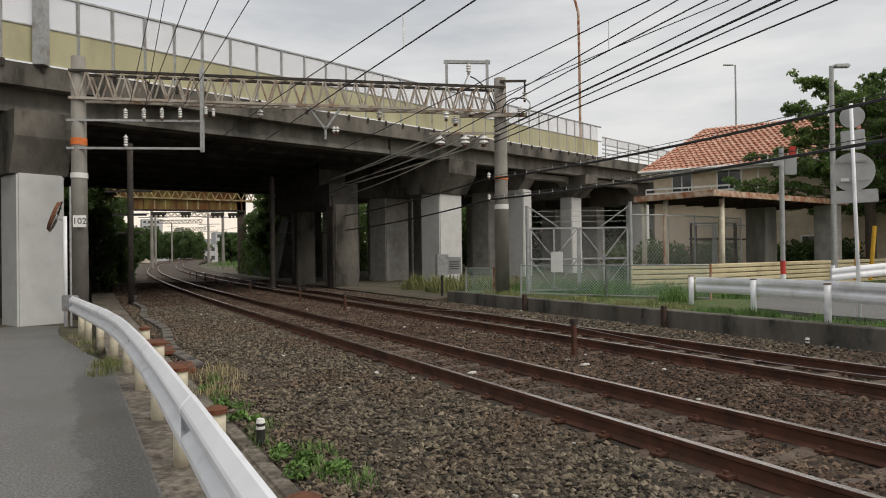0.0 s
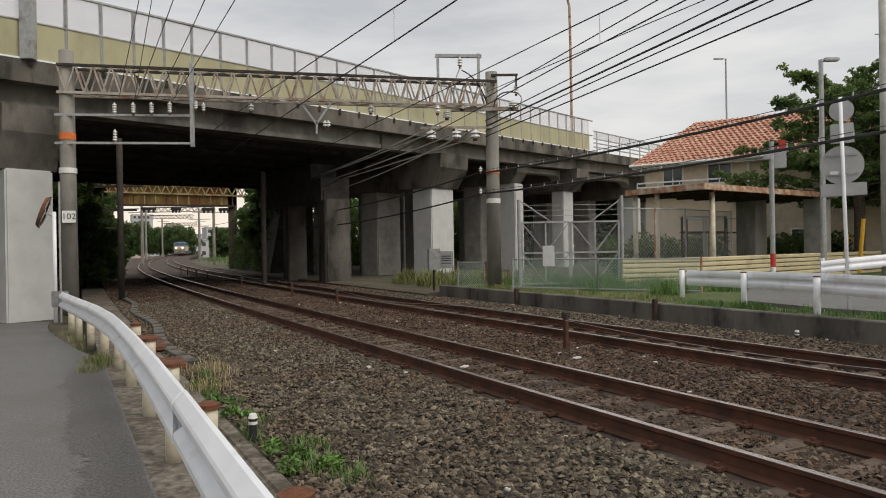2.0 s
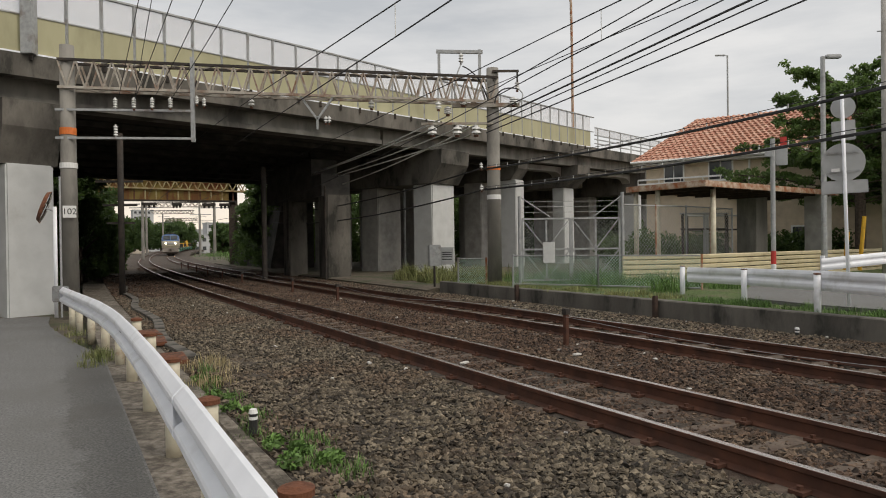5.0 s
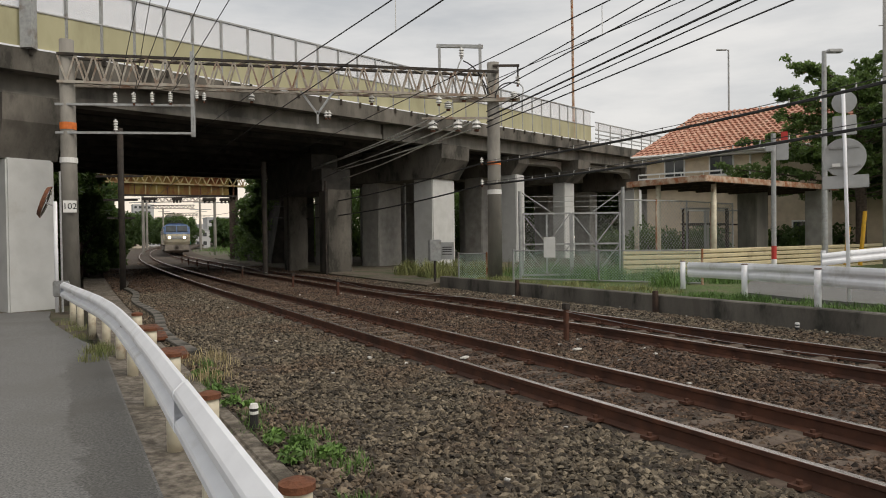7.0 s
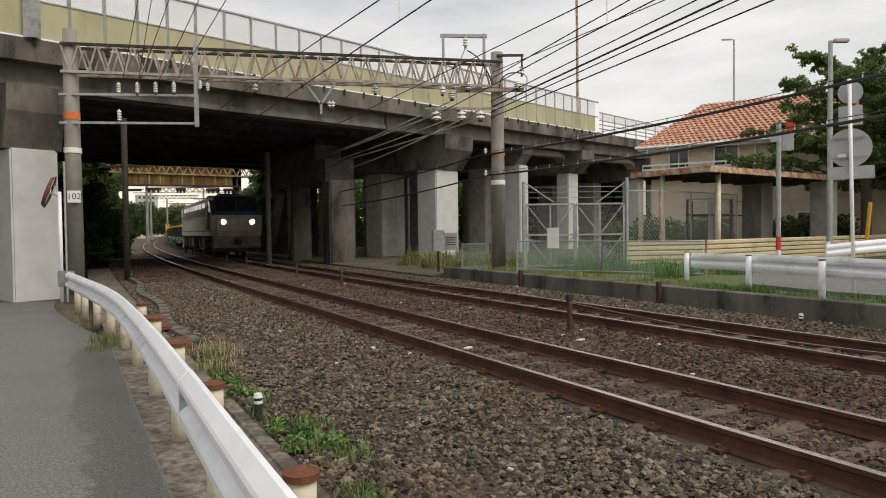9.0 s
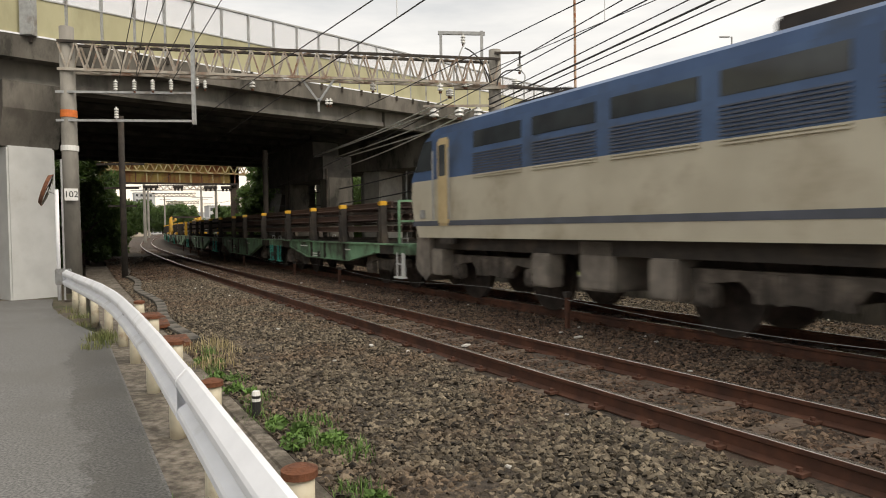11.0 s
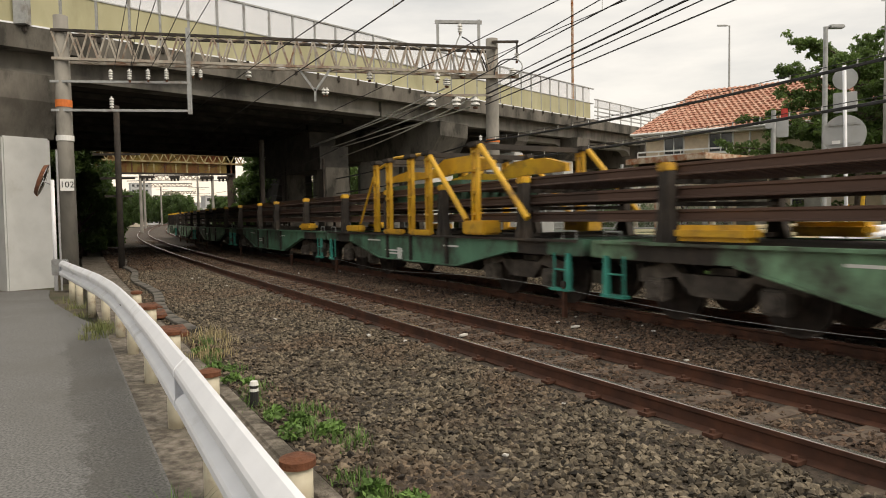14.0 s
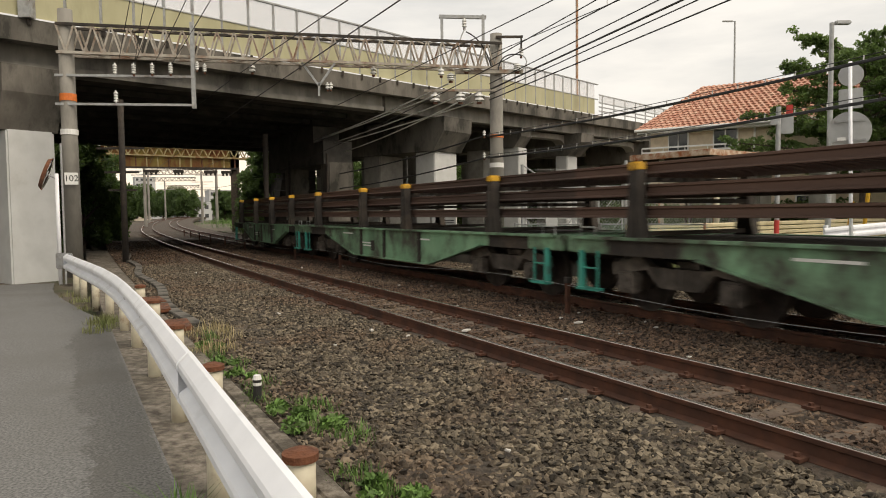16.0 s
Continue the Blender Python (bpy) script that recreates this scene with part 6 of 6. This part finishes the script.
bmesh.ops.bevel(bm, geom=[e for e in bm.edges if abs(e.verts[0].co.y) > 8.5 and abs(e.verts[0].co.x - e.verts[1].co.x) < 0.01 and abs(e.verts[0].co.z - e.verts[1].co.z) > 0.05], offset=0.28, segments=4, affect="EDGES")
body = part("body", bm, M["loco_cream"], loco, "cream lower body side")
TOPB = [(-8.95, 2.42), (-8.85, 2.62), (-8.15, 3.42), (-7.9, 3.5)]
bm = bm_new()
prism(bm, TOPB + [(-y, z) for y, z in TOPB[::-1]], "x", -1.4, 1.4)
bmesh.ops.bevel(bm, geom=[e for e in bm.edges if (abs(e.verts[0].co.x - e.verts[1].co.x) < 0.01 and e.verts[0].co.z > 3.45 and e.verts[1].co.z > 3.45) or (abs(e.verts[0].co.y) > 7.8 and abs(e.verts[0].co.x - e.verts[1].co.x) < 0.01 and abs(e.verts[0].co.z - e.verts[1].co.z) > 0.05)], offset=0.2, segments=4, affect="EDGES")
part("upper_body", bm, M["loco_blue"], loco, "blue upper body and roof")
bm = bm_new()
prism(bm, [(-1.15, 3.48), (1.15, 3.48), (0.8, 3.66), (-0.8, 3.66)], "y", -7.2, 7.2)
part("roof_hatch", bm, M["loco_blue"], loco)
for sx in (-1, 1):
    bm = bm_new()
    box(bm, (1.402 * sx, 0, 1.525), (0.012, 17.3, 0.1))
    part("stripe", bm, M["loco_stripe"], loco, "dark grey stripe")
    for ysg in (-1, 1):
        bm = bm_new()
        box(bm, (1.395 * sx, 7.3 * ysg, 2.35), (0.07, 0.46, 1.75), bevel=0.05)
        dr = part("cab_door", bm, M["loco_door"], loco, "ochre cab door")
        bm = bm_new()
        box(bm, (1.43 * sx, 7.3 * ysg, 2.78), (0.02, 0.26, 0.62), bevel=0.008)
        part("door_window", bm, M["dark_glass"], dr)
        for k in (-0.32, 0.32):
            bm = bm_new()
            rod(bm, (1.47 * sx, 7.3 * ysg + k, 1.6), (1.47 * sx, 7.3 * ysg + k, 3.0), 0.018, seg=8)
            part("grab_rail", bm, M["galvanised"], loco)
        bm = bm_new()
        prism(bm, [(8.55 * ysg, 2.62), (8.1 * ysg, 3.22), (7.75 * ysg, 3.22), (7.75 * ysg, 2.62)], "x", 1.402 * sx, 1.412 * sx)
        part("cab_window", bm, M["dark_glass"], loco)
        bm = bm_new()
        box(bm, (1.41 * sx, 8.2 * ysg, 1.72), (0.03, 0.22, 0.18), bevel=0.01)
        part("fitting", bm, M["galvanised"], loco)
        bm = bm_new()
        box(bm, (1.405 * sx, 7.15 * ysg, 1.17), (0.1, 0.5, 0.12))
        part("step", bm, M["grime"], loco)
    for k in range(7):
        yy = -5.4 + k * 1.8
        bm = bm_new()
        box(bm, (1.4 * sx, yy, 3.06), (0.02, 1.5, 0.3), bevel=0.008)
        part("side_window", bm, M["dark_glass"], loco)
        bm = bm_new()
        for j in range(8):
            box(bm, (1.41 * sx, yy, 2.46 + j * 0.048), (0.03, 1.5, 0.02))
        part("louvre", bm, M["loco_stripe"], loco, "row of dark louvres")
        bm = bm_new()
        for j in range(2):
            box(bm, (1.412 * sx, yy, 2.36 + j * 0.042), (0.03, 1.5, 0.022))
        part("louvre", bm, M["loco_cream"], loco, "cream lower louvres")
for ysg in (-1, 1):
    for sx in (-1, 1):
        bm = bm_new()
        vs = [bm.verts.new(p) for p in ((0.06 * sx, 8.86 * ysg, 2.68), (1.15 * sx, 8.82 * ysg, 2.68), (1.12 * sx, 8.22 * ysg, 3.36), (0.06 * sx, 8.26 * ysg, 3.36))]
        f = bm.faces.new(vs)
        r = bmesh.ops.extrude_face_region(bm, geom=[f])
        bmesh.ops.translate(bm, verts=[v for v in r["geom"] if isinstance(v, bmesh.types.BMVert)], vec=(0, 0.03 * ysg, 0.025))
        part("windscreen", bm, M["dark_glass"], loco)
        bm = bm_new()
        rod(bm, (0.79 * sx, 8.92 * ysg, 2.02), (0.79 * sx, 9.04 * ysg, 2.02), 0.15, seg=20)
        hl = part("headlight", bm, M["galvanised"], loco)
        bm = bm_new()
        rod(bm, (0.79 * sx, 9.0 * ysg, 2.02), (0.79 * sx, 9.05 * ysg, 2.02), 0.135, seg=20)
        part("lens", bm, M["headlight"] if ysg < 0 else M["dark_glass"], hl)
    bm = bm_new()
    box(bm, (0, 8.97 * ysg, 2.02), (2.3, 0.08, 0.34), bevel=0.03)
    part("nose_band", bm, M["galvanised"], loco, "silver band on the nose")
    bm = bm_new()
    prism(bm, [(8.7 * ysg, 1.23), (8.75 * ysg, 0.55), (8.3 * ysg, 0.3), (8.1 * ysg, 0.45), (8.1 * ysg, 1.23)], "x", -1.3, 1.3)
    part("plough", bm, M["loco_grey"], loco, "dusty grey skirt and plough")
    bm = bm_new()
    box(bm, (0, 9.0 * ysg, 0.88), (0.3, 0.5, 0.3), bevel=0.03)
    part("coupler", bm, M["grime"], loco)
for yb in (-6.1, 0, 6.1):
    bogie(loco, yb, 2.5, 0.55, WHEEL_L, FRAME_L)
    for sx in (-1, 1):
        for yo in (-1.75, 1.75):
            bm = bm_new()
            box(bm, (1.12 * sx, yb + yo, 0.72), (0.3, 0.5, 0.55), bevel=0.03)
            part("sandbox", bm, M["loco_grey"], loco)
for yb in (-3.1, 3.1):
    bm = bm_new()
    box(bm, (0, yb, 0.85), (2.4, 0.75, 0.78), bevel=0.04)
    part("equipment_box", bm, M["loco_grey"], loco)
bm = bm_new()
box(bm, (0, 0, 1.12), (2.4, 16.6, 0.25))
part("underframe", bm, M["grime"], loco)
for yp in (-5.2, 5.2):
    bm = bm_new()
    for sx in (-0.5, 0.5):
        bar(bm, (sx, yp - 0.8, 3.75), (sx, yp + 0.8, 3.75), 0.05, 0.05)
        bar(bm, (sx, yp - 0.7, 3.78), (sx * 0.8, yp + 0.6, 4.0), 0.04, 0.04)
    for k in (-0.8, 0.8):
        bar(bm, (-0.5, yp + k, 3.75), (0.5, yp + k, 3.75), 0.05, 0.05)
    bar(bm, (-0.85, yp + 0.6, 4.03), (0.85, yp + 0.6, 4.03), 0.06, 0.05)
    part("pantograph", bm, M["grime"], loco, "folded dark pantograph")
bm = bm_new()
box(bm, (0, 0, 3.78), (1.0, 1.4, 0.3), bevel=0.05)
part("roof_box", bm, M["grime"], loco)

# wagons
LOAD = bmesh.new()
sweep(LOAD, [(a, b + 0.153) for a, b in RAIL], [Vector((0, -0.5, 0)), Vector((0, 0.5, 0))])
LOAD_MESH = arr("rail", LOAD, M["load_rail"])


def wagon(L, kind):
    h = L / 2
    w = empty("rail_wagon", spot(250, U_CENTRE), "green flat wagon with fish-belly sills and dark stanchions", "wagon", "wagons of the train")
    flat, slope = 2.2 * L / 13.7, 4.3 * L / 13.7
    low = {5: 0.48, 1: 0.56}.get(kind, 0.34)
    GREEN = M["wagon_green_dark"] if kind in (5, 6) else M["wagon_green"]
    for sx in (-1, 1):
        bm = bm_new()
        prism(bm, [(-slope - 0.3, 1.06), (-slope - 0.3, 0.82), (-slope, 0.82), (-flat, low), (flat, low), (slope, 0.82), (slope + 0.3, 0.82), (slope + 0.3, 1.06)], "x", 1.2 * sx, 1.24 * sx)
        sl = part("side_sill", bm, GREEN, w)
        bm = bm_new()
        for a, b in (((-slope, 0.82), (-flat, low)), ((-flat, low), (flat, low)), ((flat, low), (slope, 0.82))):
            bar(bm, (1.22 * sx, a[0], a[1]), (1.22 * sx, b[0], b[1]), 0.14, 0.03)
        part("flange", bm, GREEN, sl)
        bm = bm_new()
        box(bm, (1.25 * sx, 0, 1.05), (0.14, L - 0.5, 0.04))
        part("top_flange", bm, GREEN if kind != 5 else M["grime"], sl)
        for sy in (-1, 1):
            ya, yb = slope + 0.3, h - 0.25
            bm = bm_new()
            box(bm, (1.22 * sx, sy * (ya + yb) / 2, 0.93), (0.04, yb - ya, 0.24))
            part("sill_end", bm, M["grime"], sl, "grimy sill end over the bogie")
        for y, z, ln in ((slope * 0.62, 0.9, 0.75), (slope * 0.3, 0.68, 0.95), (slope * 0.3, 0.61, 0.5), (-slope * 0.45, 0.86, 0.6)):
            bm = bm_new()
            box(bm, (1.243 * sx, y, z), (0.008, ln, 0.035))
            part("marking_bar", bm, M["sign_white"], sl, "faded pale marking")
        for y in (-flat * 0.8, 0.15, flat * 0.75):
            bm = bm_new()
            box(bm, (1.255 * sx, y, 0.52 + low / 2), (0.06, 0.09, 1.02 - low))
            part("rib", bm, M["grime"], sl)
        bm = bm_new()
        box(bm, (1.245 * sx, 0.9 * L / 13.7, 0.62), (0.012, 0.22, 0.26))
        part("label_plate", bm, M["sign_white"] if kind == 5 else M["grime"], sl)
        for y in (-h + 0.62, h - 0.62):
            bm = bm_new()
            inner = 0.17 if y < 0 else -0.17
            prism(bm, [(y - inner - 0.06, 0.28), (y - inner + 0.06, 0.28), (y - inner + 0.035, 0.86), (y - inner - 0.035, 0.86)], "x", 1.24 * sx, 1.3 * sx)
            bar(bm, (1.27 * sx, y + inner, 0.3), (1.27 * sx, y + inner, 0.86), 0.025, 0.03)
            box(bm, (1.27 * sx, y, 0.29), (0.14, 0.44, 0.04))
            box(bm, (1.27 * sx, y, 0.6), (0.04, 0.34, 0.022))
            part("step", bm, M["sign_white"] if kind == 1 and y < 0 else M["wagon_teal"], w, "painted shunter's step")
        bm = bm_new()
        for y in (-h + 0.5, h - 0.5):
            tube(bm, [(1.2 * sx, y - 0.16, 1.06), (1.2 * sx, y - 0.16, 1.2), (1.2 * sx, y + 0.16, 1.2), (1.2 * sx, y + 0.16, 1.06)], 0.014)
        part("handle", bm, M["galvanised"], w)
    bm = bm_new()
    box(bm, (0, 0, 1.02), (2.42, L - 0.5, 0.06))
    box(bm, (0, 0, 0.82), (0.5, L - 0.6, 0.35))
    part("deck", bm, M["grime"], w)
    for y in (-h + 0.35, h - 0.35):
        bm = bm_new()
        box(bm, (0, y + (0.2 if y < 0 else -0.2), 0.945), (2.52, 0.9, 0.25), bevel=0.015)
        part("end_sill", bm, GREEN, w, "green end sill with worn paint")
        bm = bm_new()
        box(bm, (0, y + (0.3 if y > 0 else -0.3), 0.86), (0.26, 0.5, 0.26), bevel=0.03)
        part("coupler", bm, M["grime"], w)
    for y in (-h + 2.05, h - 2.05):
        bogie(w, y, 1.75, 0.42, WHEEL_S, FRAME_W)
    bm = bm_new()
    box(bm, (0.2, 1.6, 0.5), (0.9, 1.2, 0.35), bevel=0.03)
    rod(bm, (-0.5, -1.5, 0.5), (-0.5, 0.2, 0.5), 0.17, seg=14)
    part("brake_gear", bm, M["grime"], w)
    ys = [5.4, 1.7, -0.9, -4.6] if L > 13 else [4.4, 1.5, -1.2, -4.0]
    for y in ys:
        yellow = kind == 4 and y == -4.6
        for sx in (-1, 1):
            bm = bm_new()
            prism(bm, [(y - 0.19, 1.06), (y + 0.16, 1.06), (y + 0.1, 1.4), (y + 0.07, 2.0), (y - 0.09, 2.0), (y - 0.09, 1.5)], "x", 1.08 * sx, 1.24 * sx)
            box(bm, (1.25 * sx, y, 1.45), (0.05, 0.1, 0.75))
            sn = part("stanchion", bm, M["yellow_paint"] if yellow else M["grime"], w, "yellow stanchion" if yellow else "")
            bm = bm_new()
            box(bm, (1.16 * sx, y, 2.05), (0.2, 0.17, 0.12), bevel=0.02)
            part("cap", bm, M["yellow_paint"], sn, "yellow cap")
        for z in (1.12, 1.57, 1.87):
            bm = bm_new()
            box(bm, (0, y, z), (2.2, 0.1, 0.06))
            part("bolster_beam", bm, M["grime"], w)
    # the load lies on the wagon
    load = empty("rail_load", spot(250, U_CENTRE), "three tiers of new brown steel rails on the wagon", "rails", "rail loads")
    y0, y1 = (-h + 1.6 if kind == 1 else -h), (h - 1.0 if kind == 9 else h)
    for z in (1.34, 1.64, 1.94):
        for k in range(9):
            share("rail", LOAD_MESH, load, Matrix.Translation((-1.0 + k * 0.25, (y0 + y1) / 2, z)) @ Matrix.Diagonal((1, y1 - y0, 1.05, 1)))
    if kind in (1, 9):
        yy = -h + 0.9 if kind == 1 else h - 0.9
        bm = bm_new()
        for x in (-1.15, -0.4, 0.4, 1.15):
            bar(bm, (x, yy, 1.05), (x, yy, 2.1), 0.05, 0.05)
        for z in (1.6, 2.08):
            bar(bm, (-1.15, yy, z), (1.15, yy, z), 0.05, 0.05)
        part("end_fence", bm, M["wagon_green"], w, "green end railing")
    if kind == 5:
        rack = new("loading_rack")
        rack.parent = w
        tagged(rack, "yellow steel clamping rack")
        for y in (1.95, 1.2, 0.05, -0.78, -2.65):
            for sx in (-1, 1):
                bm = bm_new()
                for k in (-0.08, 0.08):
                    bar(bm, (1.27 * sx, y + k, 1.1), (1.27 * sx, y + k, 2.74), 0.08, 0.045)
                for z in (1.5, 1.9, 2.3, 2.66):
                    box(bm, (1.27 * sx, y, z), (0.1, 0.18, 0.05))
                part("rack_post", bm, M["yellow_paint"], rack)
                bm = bm_new()
                box(bm, (1.27 * sx, y, 2.79), (0.2, 0.34, 0.1), bevel=0.02)
                part("rack_head", bm, M["grime"], rack)
            bm = bm_new()
            bar(bm, (-1.2, y, 2.76), (1.2, y, 2.76), 0.1, 0.1)
            part("rack_tie", bm, M["grime"], rack)
        for sx in (-0.9, 0.9):
            bm = bm_new()
            prism(bm, [(-2.7, 2.34), (-1.4, 2.34), (-0.8, 2.3), (0.6, 2.3), (1.9, 2.3), (1.9, 2.42), (0.9, 2.52), (-0.2, 2.42), (-0.9, 2.66), (-2.0, 2.66), (-2.7, 2.5)], "x", sx - 0.06, sx + 0.06)
            part("clamp_beam", bm, M["yellow_paint"], rack)
        for sx in (-1, 1):
            for ya, za, yb, zb, r in ((-0.9, 2.72, -2.35, 1.38, 0.055), (2.05, 2.45, 2.95, 1.3, 0.03), (-2.85, 2.75, -4.3, 1.4, 0.055)):
                bm = bm_new()
                rod(bm, (1.3 * sx, ya, za), (1.3 * sx, yb, zb), r, seg=10)
                part("brace", bm, M["yellow_paint"], rack)
            bm = bm_new()
            tube(bm, [(1.2 * sx, 2.1, 2.62), (1.2 * sx, 1.0, 2.84), (1.2 * sx, -0.8, 2.8)], 0.035)
            part("pipe", bm, M["yellow_paint"], rack)
            for c, sz in (((1.22 * sx, -2.75, 1.24), (0.4, 0.75, 0.26)), ((1.3 * sx, 0.9, 1.12), (0.12, 1.0, 0.12)), ((1.3 * sx, -0.45, 1.12), (0.12, 1.0, 0.12)), ((1.3 * sx, 3.3, 1.18), (0.2, 0.9, 0.16))):
                bm = bm_new()
                box(bm, c, sz, bevel=0.03)
                part("rack_foot", bm, M["yellow_paint"], rack)
        bm = bm_new()
        box(bm, (0, 0.3, 1.95), (1.9, 3.8, 0.5))
        part("green_crate", bm, M["machine_green"], rack, "dark green machine block")
    if kind in (4, 6):
        for sx in (-1, 1):
            bm = bm_new()
            box(bm, (1.2 * sx, 4.6 if kind == 4 else -4.9, 1.2), (0.3, 1.1, 0.2), bevel=0.06)
            part("yellow_box", bm, M["yellow_paint"], w, "yellow tool box on the deck")
    return w, load


LENGTHS = [11.7, 13.7, 13.7, 13.7, 11.5, 13.7, 13.7, 13.6, 11.4]
TRAIN = [([loco], 9.1)]
run = 18.2
for k, L in enumerate(LENGTHS):
    TRAIN.append((list(wagon(L, k + 1)), run + L / 2))
    run += L

# seconds and the place of the train's front along the track
FRONT = [(0, 237), (3.5, 160), (7, 83), (8, 61.3), (8.5, 50.2), (9.2, 35.4), (10.2, 13.2), (11.3, -11.2), (12, -24.95), (12.5, -34.3), (13.5, -53.8), (14.3, -69.0), (16, -101.6)]


def motions():
    ts, fs = [t for t, _ in FRONT], [f for _, f in FRONT]
    for things, back in TRAIN:
        rows = []
        for t in np.arange(0, 16.01, 0.5):
            s = float(np.interp(t, ts, fs)) + back
            rows.append((float(t), spot(s, U_CENTRE)))
        for ob in things:
            walk(ob, rows)


motions()
